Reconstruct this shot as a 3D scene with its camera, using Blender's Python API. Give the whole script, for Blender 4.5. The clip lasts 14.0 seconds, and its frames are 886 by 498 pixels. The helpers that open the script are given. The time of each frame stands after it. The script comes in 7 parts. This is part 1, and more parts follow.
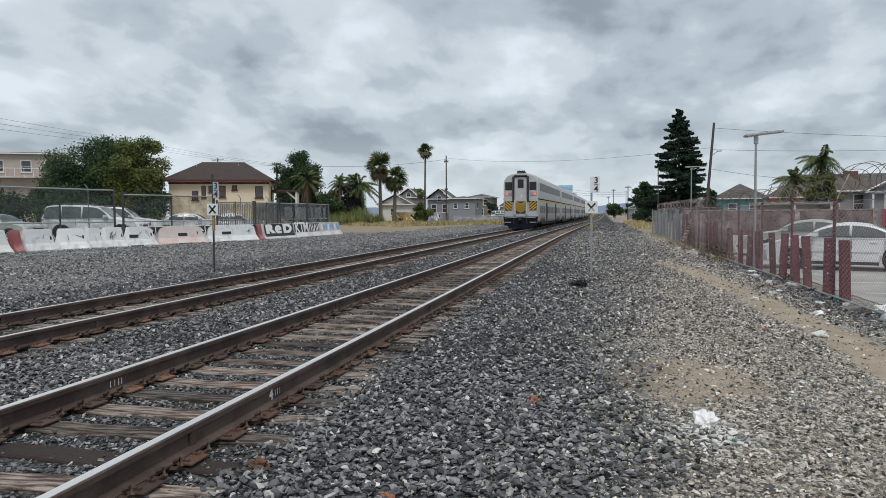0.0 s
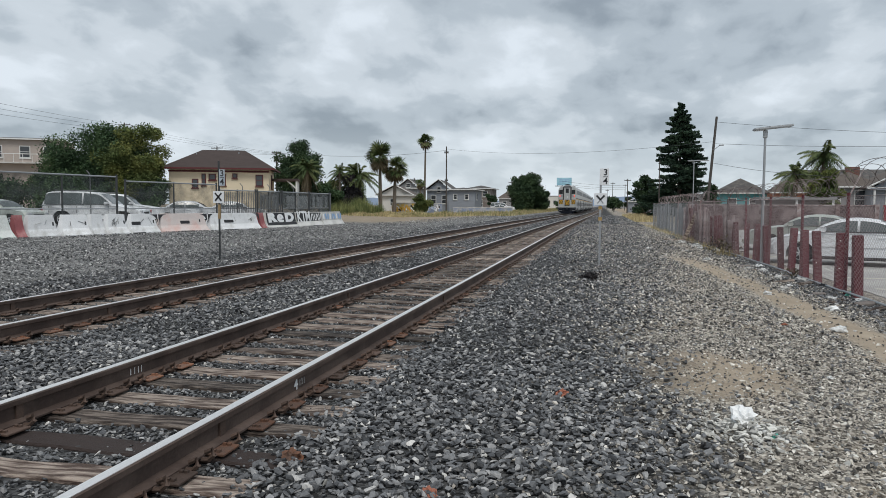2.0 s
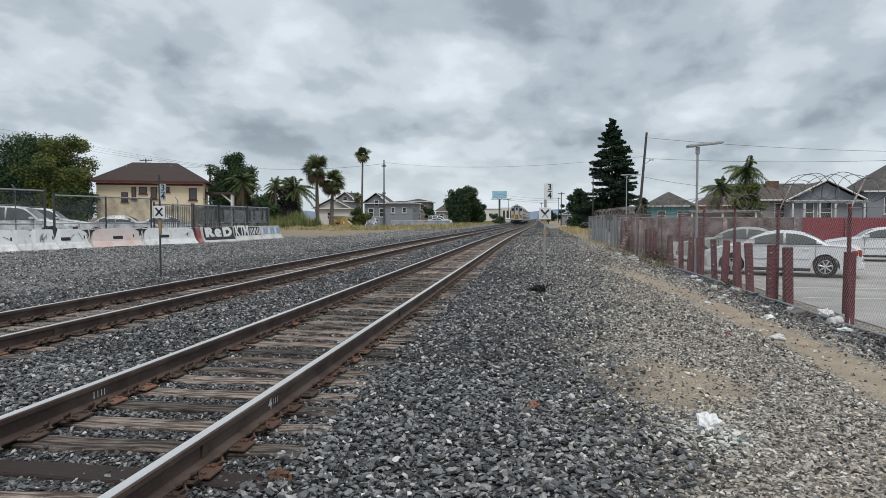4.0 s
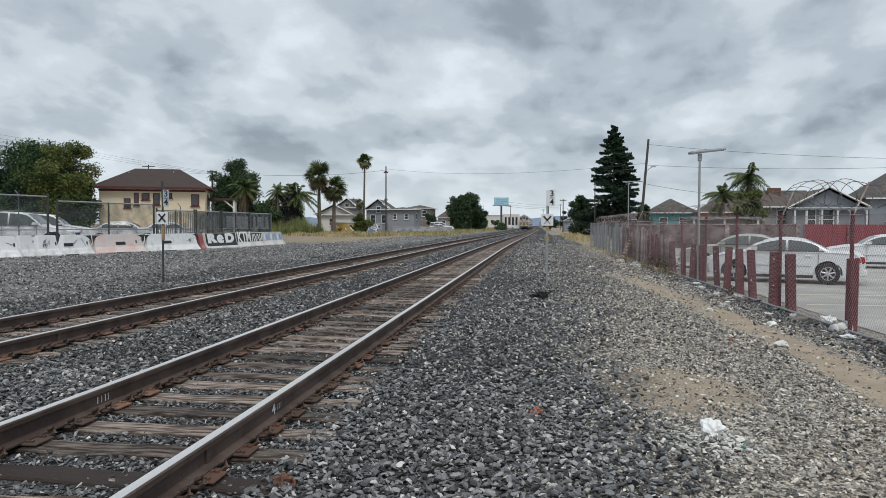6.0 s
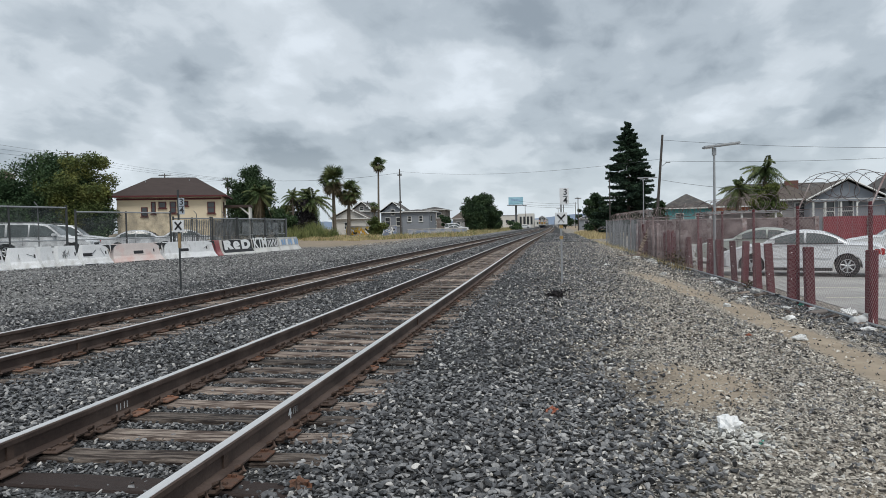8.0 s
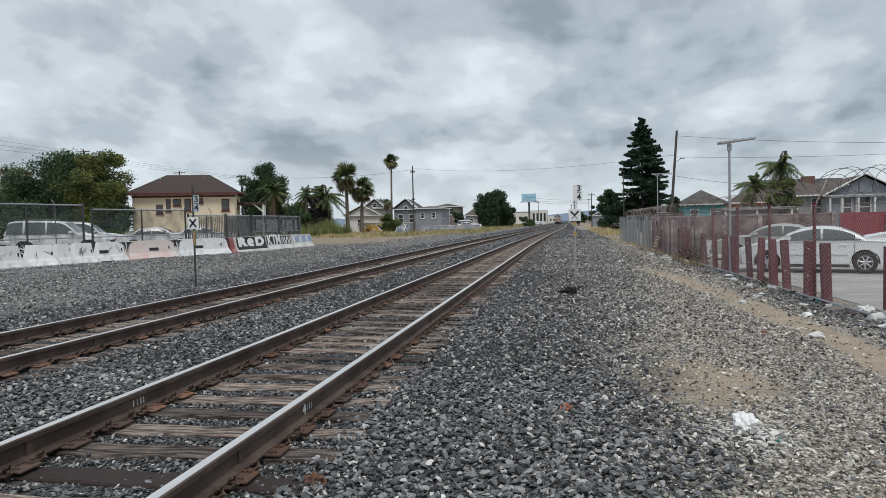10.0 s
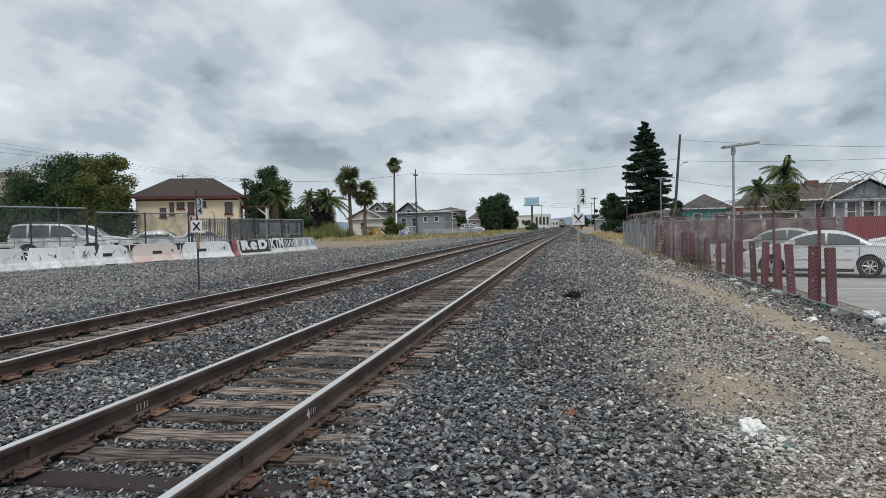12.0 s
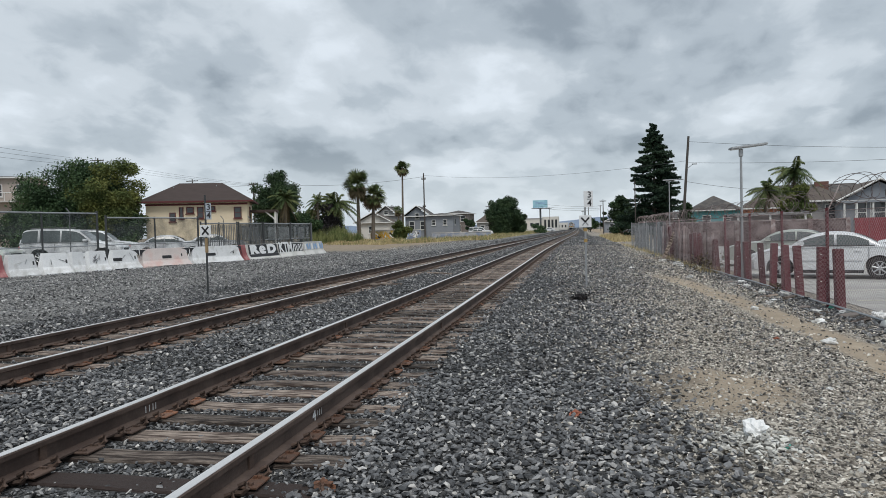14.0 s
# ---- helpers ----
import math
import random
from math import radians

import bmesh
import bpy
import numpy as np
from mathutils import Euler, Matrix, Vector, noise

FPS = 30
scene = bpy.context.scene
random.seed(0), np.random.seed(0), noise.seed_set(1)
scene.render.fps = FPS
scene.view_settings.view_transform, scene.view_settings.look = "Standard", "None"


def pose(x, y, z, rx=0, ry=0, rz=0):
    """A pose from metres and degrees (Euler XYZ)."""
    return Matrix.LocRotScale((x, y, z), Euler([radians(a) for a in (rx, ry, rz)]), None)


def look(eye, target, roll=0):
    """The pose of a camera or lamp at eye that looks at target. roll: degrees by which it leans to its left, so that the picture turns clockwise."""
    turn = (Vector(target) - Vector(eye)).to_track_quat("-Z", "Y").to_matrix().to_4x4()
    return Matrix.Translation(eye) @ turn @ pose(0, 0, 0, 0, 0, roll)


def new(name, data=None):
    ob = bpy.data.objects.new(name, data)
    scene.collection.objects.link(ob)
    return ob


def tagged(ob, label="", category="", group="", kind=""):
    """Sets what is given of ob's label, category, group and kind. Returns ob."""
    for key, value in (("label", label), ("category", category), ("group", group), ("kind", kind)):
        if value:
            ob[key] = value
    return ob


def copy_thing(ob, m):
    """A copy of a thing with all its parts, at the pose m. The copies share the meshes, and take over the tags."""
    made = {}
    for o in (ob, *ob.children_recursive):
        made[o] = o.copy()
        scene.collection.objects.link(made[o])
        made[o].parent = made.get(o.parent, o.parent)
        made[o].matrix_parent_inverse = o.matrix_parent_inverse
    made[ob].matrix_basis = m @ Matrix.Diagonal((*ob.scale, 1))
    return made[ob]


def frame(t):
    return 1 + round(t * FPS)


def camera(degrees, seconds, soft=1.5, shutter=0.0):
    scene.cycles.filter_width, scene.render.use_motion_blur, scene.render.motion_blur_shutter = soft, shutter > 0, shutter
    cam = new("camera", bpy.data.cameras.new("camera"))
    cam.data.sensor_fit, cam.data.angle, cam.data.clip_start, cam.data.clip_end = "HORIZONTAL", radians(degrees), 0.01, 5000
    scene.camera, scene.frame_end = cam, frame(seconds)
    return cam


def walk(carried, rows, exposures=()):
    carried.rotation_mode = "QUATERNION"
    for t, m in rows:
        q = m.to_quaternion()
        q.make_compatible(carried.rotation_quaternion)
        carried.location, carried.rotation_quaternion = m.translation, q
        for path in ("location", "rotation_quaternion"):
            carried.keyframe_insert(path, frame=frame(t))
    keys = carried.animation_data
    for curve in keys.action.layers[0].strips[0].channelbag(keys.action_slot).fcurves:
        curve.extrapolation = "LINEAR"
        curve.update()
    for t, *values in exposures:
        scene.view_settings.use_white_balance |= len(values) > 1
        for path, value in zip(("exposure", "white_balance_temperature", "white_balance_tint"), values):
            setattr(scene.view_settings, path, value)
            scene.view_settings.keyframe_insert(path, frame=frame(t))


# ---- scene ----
cam = camera(64.6, 14.0, soft=0.6)
PATH = [
    (0, (0.355, -0.047, 1.52), (-0.094, 1.9, 1.421), -0.4),
    (0.5, (0.357, -0.047, 1.519), (-0.069, 1.905, 1.413), 0.0),
    (1, (0.317, -0.076, 1.511), (-0.113, 1.874, 1.396), 0.4),
    (1.5, (0.211, -0.059, 1.49), (-0.239, 1.886, 1.365), 0.6),
    (2, (0.088, 0.001, 1.499), (-0.354, 1.947, 1.375), 0.3),
    (2.5, (-0.104, -0.114, 1.512), (-0.493, 1.844, 1.395), 0.2),
    (3, (-0.179, -0.164, 1.527), (-0.494, 1.808, 1.42), 0.2),
    (3.5, (-0.182, -0.142, 1.534), (-0.446, 1.838, 1.438), 0.1),
    (6, (-0.198, -0.157, 1.528), (-0.467, 1.824, 1.46), 0.2),
    (6.5, (-0.194, -0.157, 1.526), (-0.482, 1.821, 1.456), -0.0),
    (7, (-0.186, -0.153, 1.527), (-0.489, 1.823, 1.458), -0.5),
    (7.5, (-0.17, -0.157, 1.527), (-0.48, 1.818, 1.461), -0.9),
    (8, (-0.163, -0.162, 1.529), (-0.476, 1.813, 1.465), -1.2),
    (8.5, (-0.165, -0.16, 1.53), (-0.488, 1.813, 1.464), -1.2),
    (9, (-0.158, -0.173, 1.527), (-0.496, 1.797, 1.458), -1.1),
    (11.5, (-0.187, -0.143, 1.532), (-0.543, 1.823, 1.458), -1.4),
    (12, (-0.187, -0.145, 1.532), (-0.544, 1.822, 1.47), -1.2),
    (12.5, (-0.175, -0.156, 1.529), (-0.541, 1.809, 1.473), -1.0),
    (13, (-0.166, -0.169, 1.528), (-0.542, 1.795, 1.474), -1.1),
    (13.5, (-0.151, -0.183, 1.53), (-0.532, 1.78, 1.477), -1.3),
    (14, (-0.143, -0.185, 1.528), (-0.524, 1.778, 1.476), -1.5),
]
walk(cam, [(t, look(eye, target, roll)) for t, eye, target, roll in PATH])

# ---- world, sun, exposure ----
SUN_EL, SUN_AZ = 58.0, 200.0
world = bpy.data.worlds.new("overcast_sky")
scene.world = world
world.use_nodes = True
wn, wl = world.node_tree.nodes, world.node_tree.links
wn.clear()


def world_node(kind, **sockets):
    n = wn.new(kind)
    for k, v in sockets.items():
        n.inputs[k].default_value = v
    return n


w_out = wn.new("ShaderNodeOutputWorld")
w_bg = world_node("ShaderNodeBackground", Strength=1.2)
w_sky = wn.new("ShaderNodeTexSky")
w_sky.sky_type = "NISHITA"
w_sky.sun_disc = False
w_sky.sun_elevation, w_sky.sun_rotation = radians(SUN_EL), radians(SUN_AZ)
w_sky_gain = wn.new("ShaderNodeVectorMath")
w_sky_gain.operation = "SCALE"
w_sky_gain.inputs["Scale"].default_value = 0.09
w_tc = wn.new("ShaderNodeTexCoord")
w_sep = wn.new("ShaderNodeSeparateXYZ")
wl.new(w_tc.outputs["Generated"], w_sep.inputs[0])


def w_math(op, a, b=None, clamp=False):
    n = wn.new("ShaderNodeMath")
    n.operation, n.use_clamp = op, clamp
    for i, v in enumerate((a, b)):
        if v is None:
            continue
        if isinstance(v, (int, float)):
            n.inputs[i].default_value = v
        else:
            wl.new(v, n.inputs[i])
    return n.outputs[0]


# the cloud deck lies flat overhead, so it is drawn out towards the horizon
w_den = w_math("ADD", w_math("MAXIMUM", w_sep.outputs["Z"], 0.0), 0.34)
w_px = w_math("DIVIDE", w_sep.outputs["X"], w_den)
w_py = w_math("DIVIDE", w_sep.outputs["Y"], w_den)
w_comb = wn.new("ShaderNodeCombineXYZ")
wl.new(w_px, w_comb.inputs[0]); wl.new(w_math("MULTIPLY", w_py, 0.8), w_comb.inputs[1])
w_comb.inputs[2].default_value = 5.3


def cloud_noise(scale, detail, rough, distort):
    n = world_node("ShaderNodeTexNoise", Scale=scale, Detail=detail, Roughness=rough, Distortion=distort)
    wl.new(w_comb.outputs[0], n.inputs["Vector"])
    return n.outputs["Fac"]


w_a = cloud_noise(1.9, 1.0, 0.4, 0.0)
w_b = cloud_noise(5.0, 2.0, 0.4, 0.0)
w_c = cloud_noise(13.0, 4.0, 0.55, 0.3)
w_mixn = w_math("ADD", w_math("ADD", w_math("MULTIPLY", w_a, 0.36), w_math("MULTIPLY", w_b, 0.46)), w_math("MULTIPLY", w_c, 0.18))
w_ramp = wn.new("ShaderNodeValToRGB")
w_ramp.color_ramp.interpolation = "EASE"
wl.new(w_mixn, w_ramp.inputs["Fac"])
w_els = w_ramp.color_ramp.elements
w_els[0].position, w_els[0].color = 0.36, (0.645, 0.705, 0.765, 1)
w_els[1].position, w_els[1].color = 0.66, (0.25, 0.295, 0.34, 1)
w_mid = w_els.new(0.46); w_mid.color = (0.525, 0.58, 0.63, 1)
w_mid2 = w_els.new(0.54); w_mid2.color = (0.40, 0.455, 0.505, 1)
# a brighter band low over the horizon
w_low = w_math("SUBTRACT", 1.0, w_math("MULTIPLY", w_math("ABSOLUTE", w_sep.outputs["Z"]), 9.0), True)
w_band = wn.new("ShaderNodeMix"); w_band.data_type = "RGBA"
wl.new(w_math("MULTIPLY", w_low, 0.6), w_band.inputs[0])
wl.new(w_ramp.outputs["Color"], w_band.inputs[6])
w_band.inputs[7].default_value = (0.63, 0.70, 0.75, 1)
w_mix = wn.new("ShaderNodeMix"); w_mix.data_type = "RGBA"
w_mix.inputs[0].default_value = 0.93
wl.new(w_sky.outputs[0], w_sky_gain.inputs[0])
wl.new(w_sky_gain.outputs[0], w_mix.inputs[6])
wl.new(w_band.outputs[2], w_mix.inputs[7])
wl.new(w_mix.outputs[2], w_bg.inputs["Color"])
wl.new(w_bg.outputs[0], w_out.inputs[0])

sun = new("sun", bpy.data.lights.new("sun", "SUN"))
sun.data.energy, sun.data.angle, sun.data.color = 1.75, radians(20), (1.0, 0.97, 0.92)
sun.matrix_world = look((0, 0, 50), (-20 * math.sin(radians(SUN_AZ)) * -1, 20 * math.cos(radians(SUN_AZ)) * -1, 50 - 20 * math.tan(radians(SUN_EL))))
scene.view_settings.exposure = 0.0


# ---- materials ----
def mat(name, color, rough=0.7, metal=0.0, vary=0.25, scale=6.0, fine=60.0, bump=0.2, island=0.0, obj=0.0, second=None, cover=0.5, spec=None, stretch=None, bump_dist=0.01):
    """A surface with stains at one scale and grain at another; second: a colour that shows through in patches."""
    m = bpy.data.materials.new(name)
    m.use_nodes = True
    n, l = m.node_tree.nodes, m.node_tree.links
    p = n["Principled BSDF"]
    p.inputs["Roughness"].default_value, p.inputs["Metallic"].default_value = rough, metal
    if spec is not None:
        p.inputs["Specular IOR Level"].default_value = spec
    tc = n.new("ShaderNodeTexCoord")
    vec = tc.outputs["Object"]
    if stretch:
        mp = n.new("ShaderNodeMapping")
        mp.inputs["Scale"].default_value = stretch
        l.new(vec, mp.inputs[0])
        vec = mp.outputs[0]
    big = n.new("ShaderNodeTexNoise"); big.inputs["Scale"].default_value = scale; big.inputs["Detail"].default_value = 5
    small = n.new("ShaderNodeTexNoise"); small.inputs["Scale"].default_value = fine; small.inputs["Detail"].default_value = 4
    l.new(vec, big.inputs["Vector"]); l.new(vec, small.inputs["Vector"])
    col = None
    if second:
        r = n.new("ShaderNodeValToRGB")
        r.color_ramp.elements[0].position, r.color_ramp.elements[1].position = cover - 0.09, cover + 0.09
        r.color_ramp.elements[0].color, r.color_ramp.elements[1].color = (*color, 1), (*second, 1)
        l.new(big.outputs["Fac"], r.inputs[0])
        col = r.outputs[0]
    add = n.new("ShaderNodeMath"); add.operation = "ADD"
    l.new(big.outputs["Fac"], add.inputs[0]); l.new(small.outputs["Fac"], add.inputs[1])
    last, top = add.outputs[0], 1.0
    for amount, node, out in ((island, "ShaderNodeNewGeometry", "Random Per Island"), (obj, "ShaderNodeObjectInfo", "Random")):
        if amount:
            g = n.new(node)
            mm = n.new("ShaderNodeMath"); mm.operation = "MULTIPLY_ADD"
            mm.inputs[1].default_value = amount / max(vary, 0.01)
            l.new(g.outputs[out], mm.inputs[0]); l.new(last, mm.inputs[2])
            last = mm.outputs[0]; top += 0.5 * amount / max(vary, 0.01)
    rng = n.new("ShaderNodeMapRange")
    rng.clamp = False
    rng.inputs["From Min"].default_value, rng.inputs["From Max"].default_value = top - 0.5, top + 0.5
    rng.inputs["To Min"].default_value, rng.inputs["To Max"].default_value = 1 - vary, 1 + vary
    l.new(last, rng.inputs["Value"])
    mx = n.new("ShaderNodeMix"); mx.data_type, mx.blend_type = "RGBA", "MULTIPLY"
    mx.inputs[0].default_value = 1.0
    if col:
        l.new(col, mx.inputs[6])
    else:
        mx.inputs[6].default_value = (*color, 1)
    l.new(rng.outputs[0], mx.inputs[7])
    l.new(mx.outputs[2], p.inputs["Base Color"])
    if bump:
        b = n.new("ShaderNodeBump")
        b.inputs["Strength"].default_value, b.inputs["Distance"].default_value = bump, bump_dist
        l.new(small.outputs["Fac"], b.inputs["Height"]); l.new(b.outputs[0], p.inputs["Normal"])
    return m


def stone_mat(name, stops, rough=0.6, grain=0.22):
    """Broken stone: each piece takes its own tone from the stops (position, colour), with fine grain on it."""
    m = bpy.data.materials.new(name)
    m.use_nodes = True
    n, l = m.node_tree.nodes, m.node_tree.links
    p = n["Principled BSDF"]
    p.inputs["Roughness"].default_value = rough
    g = n.new("ShaderNodeNewGeometry")
    r = n.new("ShaderNodeValToRGB")
    els = r.color_ramp.elements
    els[0].position, els[0].color = stops[0][0], (*stops[0][1], 1)
    els[1].position, els[1].color = stops[-1][0], (*stops[-1][1], 1)
    for at, c in stops[1:-1]:
        e = els.new(at)
        e.color = (*c, 1)
    l.new(g.outputs["Random Per Island"], r.inputs[0])
    tc = n.new("ShaderNodeTexCoord")
    t = n.new("ShaderNodeTexNoise"); t.inputs["Scale"].default_value = 70; t.inputs["Detail"].default_value = 5
    l.new(tc.outputs["Object"], t.inputs["Vector"])
    mr = n.new("ShaderNodeMapRange")
    mr.inputs["From Min"].default_value, mr.inputs["From Max"].default_value = 0.3, 0.7
    mr.inputs["To Min"].default_value, mr.inputs["To Max"].default_value = 1 - grain, 1 + grain
    l.new(t.outputs["Fac"], mr.inputs["Value"])
    mx = n.new("ShaderNodeMix"); mx.data_type, mx.blend_type = "RGBA", "MULTIPLY"
    mx.inputs[0].default_value = 1.0
    l.new(r.outputs[0], mx.inputs[6]); l.new(mr.outputs[0], mx.inputs[7])
    l.new(mx.outputs[2], p.inputs["Base Color"])
    b = n.new("ShaderNodeBump")
    b.inputs["Strength"].default_value, b.inputs["Distance"].default_value = 0.5, 0.006
    l.new(t.outputs["Fac"], b.inputs["Height"]); l.new(b.outputs[0], p.inputs["Normal"])
    return m


def leaf_mat(name, color, other, vary=0.35):
    m = mat(name, color, rough=0.65, vary=vary, scale=0.5, fine=8, bump=0, island=0.34, second=other, cover=0.52, spec=0.2)
    return m


def screen_mat(name, color, opacity):
    """A woven screen that lets part of the view through."""
    m = bpy.data.materials.new(name)
    m.use_nodes = True
    n, l = m.node_tree.nodes, m.node_tree.links
    p = n["Principled BSDF"]
    tc = n.new("ShaderNodeTexCoord")
    t = n.new("ShaderNodeTexNoise"); t.inputs["Scale"].default_value = 1.6; t.inputs["Detail"].default_value = 5
    l.new(tc.outputs["Object"], t.inputs["Vector"])
    r = n.new("ShaderNodeMapRange")
    r.inputs["From Min"].default_value, r.inputs["From Max"].default_value = 0.3, 0.7
    r.inputs["To Min"].default_value, r.inputs["To Max"].default_value = opacity - 0.18, opacity + 0.18
    l.new(t.outputs["Fac"], r.inputs["Value"]); l.new(r.outputs[0], p.inputs["Alpha"])
    p.inputs["Base Color"].default_value = (*color, 1)
    p.inputs["Roughness"].default_value = 0.8
    return m


def glass_mat(name, color=(0.02, 0.025, 0.03), rough=0.06):
    m = bpy.data.materials.new(name)
    m.use_nodes = True
    p = m.node_tree.nodes["Principled BSDF"]
    p.inputs["Base Color"].default_value = (*color, 1)
    p.inputs["Roughness"].default_value = rough
    p.inputs["Specular IOR Level"].default_value = 0.6
    return m


def glow_mat(name, color, strength):
    m = bpy.data.materials.new(name)
    m.use_nodes = True
    p = m.node_tree.nodes["Principled BSDF"]
    p.inputs["Base Color"].default_value = (*color, 1)
    p.inputs["Emission Color"].default_value = (*color, 1)
    p.inputs["Emission Strength"].default_value = strength
    return m


M = {}
M["ballast"] = stone_mat("ballast_rock", ((0.0, (0.022, 0.022, 0.023)), (0.35, (0.080, 0.081, 0.085)), (0.72, (0.172, 0.173, 0.177)), (0.93, (0.31, 0.305, 0.30)), (1.0, (0.60, 0.58, 0.55))), 0.42)
M["gravel"] = stone_mat("mixed_gravel", ((0.0, (0.03, 0.028, 0.026)), (0.25, (0.125, 0.113, 0.1)), (0.5, (0.335, 0.3, 0.258)), (0.8, (0.565, 0.52, 0.455)), (1.0, (0.80, 0.76, 0.69))), 0.75)
M["lotgravel"] = stone_mat("grey_lot_gravel", ((0.0, (0.03, 0.03, 0.03)), (0.35, (0.13, 0.13, 0.128)), (0.7, (0.28, 0.276, 0.268)), (1.0, (0.58, 0.57, 0.555))), 0.75)
M["chalk"] = mat("pale_gravel", (0.44, 0.43, 0.40), 0.9, vary=0.25, scale=9, fine=120, bump=0.3, island=0.6)
M["tie"] = mat("weathered_tie", (0.07, 0.046, 0.036), 0.9, vary=0.6, scale=3, fine=26, bump=1.0, obj=0.7, second=(0.30, 0.245, 0.205), cover=0.5, stretch=(1.2, 9, 9), bump_dist=0.02)
M["rail"] = mat("rusty_rail", (0.062, 0.040, 0.032), 0.75, 0.1, vary=0.3, scale=3, fine=50, bump=0.25, second=(0.092, 0.064, 0.052), cover=0.5)
M["railtop"] = mat("polished_rail_head", (0.86, 0.83, 0.80), 0.36, 0.85, vary=0.12, scale=2, fine=25, bump=0.04, stretch=(8, 0.4, 1))
M["rust"] = mat("orange_rust", (0.22, 0.095, 0.05), 0.85, 0.05, vary=0.4, scale=12, fine=90, bump=0.4, obj=0.5, second=(0.12, 0.07, 0.05), cover=0.5)
M["darkrust"] = mat("dark_rust", (0.085, 0.055, 0.042), 0.8, 0.1, vary=0.35, scale=12, fine=90, bump=0.3, obj=0.4)
M["concrete"] = mat("pale_concrete", (0.48, 0.47, 0.45), 0.9, vary=0.2, scale=1.3, fine=40, bump=0.2, second=(0.6, 0.59, 0.57), cover=0.5)
M["whitewash"] = mat("whitewashed_concrete", (0.78, 0.785, 0.79), 0.85, vary=0.22, scale=2.3, fine=30, bump=0.2, second=(0.50, 0.495, 0.48), cover=0.6, obj=0.12)
M["greenwash"] = mat("scrawled_whitewash", (0.70, 0.72, 0.69), 0.85, vary=0.25, scale=3.5, fine=30, bump=0.2, second=(0.34, 0.46, 0.38), cover=0.58, stretch=(1, 1, 0.5))
M["pinkwash"] = mat("pinkish_washed_concrete", (0.66, 0.58, 0.55), 0.85, vary=0.18, scale=1.7, fine=30, bump=0.2, second=(0.6, 0.42, 0.38), cover=0.6)
M["redpaint"] = mat("faded_red_paint", (0.30, 0.095, 0.10), 0.8, vary=0.35, scale=3, fine=40, bump=0.2, second=(0.42, 0.22, 0.21), cover=0.6)
M["blackpaint"] = mat("black_paint", (0.025, 0.025, 0.028), 0.7, vary=0.3, scale=6, fine=50, bump=0.1)
M["spraywhite"] = mat("white_spray_paint", (0.82, 0.82, 0.82), 0.7, vary=0.08, scale=4, fine=40, bump=0.05)
M["sprayblue"] = mat("blue_spray_paint", (0.28, 0.42, 0.62), 0.7, vary=0.2, scale=4, fine=40, bump=0.05)
M["galv"] = mat("galvanised_steel", (0.36, 0.37, 0.38), 0.5, 0.6, vary=0.15, scale=6, fine=60, bump=0.05)
M["wire_pale"] = mat("galvanised_wire", (0.23, 0.235, 0.245), 0.55, 0.3, vary=0.2, scale=1.2, fine=30, bump=0)
M["galvdark"] = mat("dull_steel", (0.16, 0.165, 0.17), 0.6, 0.4, vary=0.2, scale=6, fine=60, bump=0.05)
M["wire"] = mat("weathered_wire", (0.31, 0.255, 0.255), 0.6, 0.3, vary=0.2, scale=1.2, fine=30, bump=0)
M["maroon"] = mat("maroon_paint", (0.10, 0.02, 0.027), 0.8, vary=0.45, scale=3, fine=35, bump=0.4, obj=0.4, second=(0.15, 0.05, 0.054), cover=0.62, stretch=(1, 1, 0.35))
M["maroon_grey"] = mat("faded_maroon_board", (0.20, 0.135, 0.13), 0.85, vary=0.35, scale=3, fine=40, bump=0.3, obj=0.7, second=(0.32, 0.275, 0.265), cover=0.5)
M["sheetred"] = mat("red_sheet_metal", (0.22, 0.035, 0.045), 0.6, vary=0.25, scale=1.2, fine=20, bump=0.1)
M["asphalt"] = mat("worn_lot_paving", (0.36, 0.35, 0.335), 0.92, vary=0.2, scale=0.7, fine=45, bump=0.3, second=(0.43, 0.415, 0.39), cover=0.55)
M["line"] = mat("lot_line_paint", (0.62, 0.60, 0.5), 0.85, vary=0.2, scale=5, fine=40, bump=0.1)
M["screen"] = screen_mat("dark_wind_screen", (0.075, 0.085, 0.085), 0.2)
M["screen_light"] = screen_mat("grey_wind_screen", (0.17, 0.18, 0.176), 0.52)
M["lettergrey"] = screen_mat("faded_print", (0.27, 0.28, 0.28), 0.45)
M["signwhite"] = mat("white_sign_sheet", (0.74, 0.75, 0.76), 0.5, vary=0.07, scale=5, fine=30, bump=0.02, second=(0.62, 0.62, 0.60), cover=0.68)
M["signback"] = mat("grey_sign_sheet", (0.42, 0.47, 0.52), 0.5, 0.2, vary=0.08, scale=5, fine=30, bump=0.02)
M["orange"] = mat("orange_reflective_tape", (0.42, 0.27, 0.09), 0.6, vary=0.25, scale=14, fine=60, bump=0.05)
M["tantape"] = mat("peeling_tan_tape", (0.30, 0.21, 0.11), 0.7, vary=0.3, scale=14, fine=60, bump=0.1)
M["wood"] = mat("old_pole_wood", (0.075, 0.066, 0.06), 0.9, vary=0.3, scale=3, fine=30, bump=0.3, stretch=(5, 5, 0.5))
M["cable"] = mat("cable_black", (0.05, 0.05, 0.055), 0.7, vary=0.1, bump=0)
M["bark"] = mat("bark", (0.10, 0.082, 0.066), 0.95, vary=0.35, scale=3, fine=20, bump=0.6)
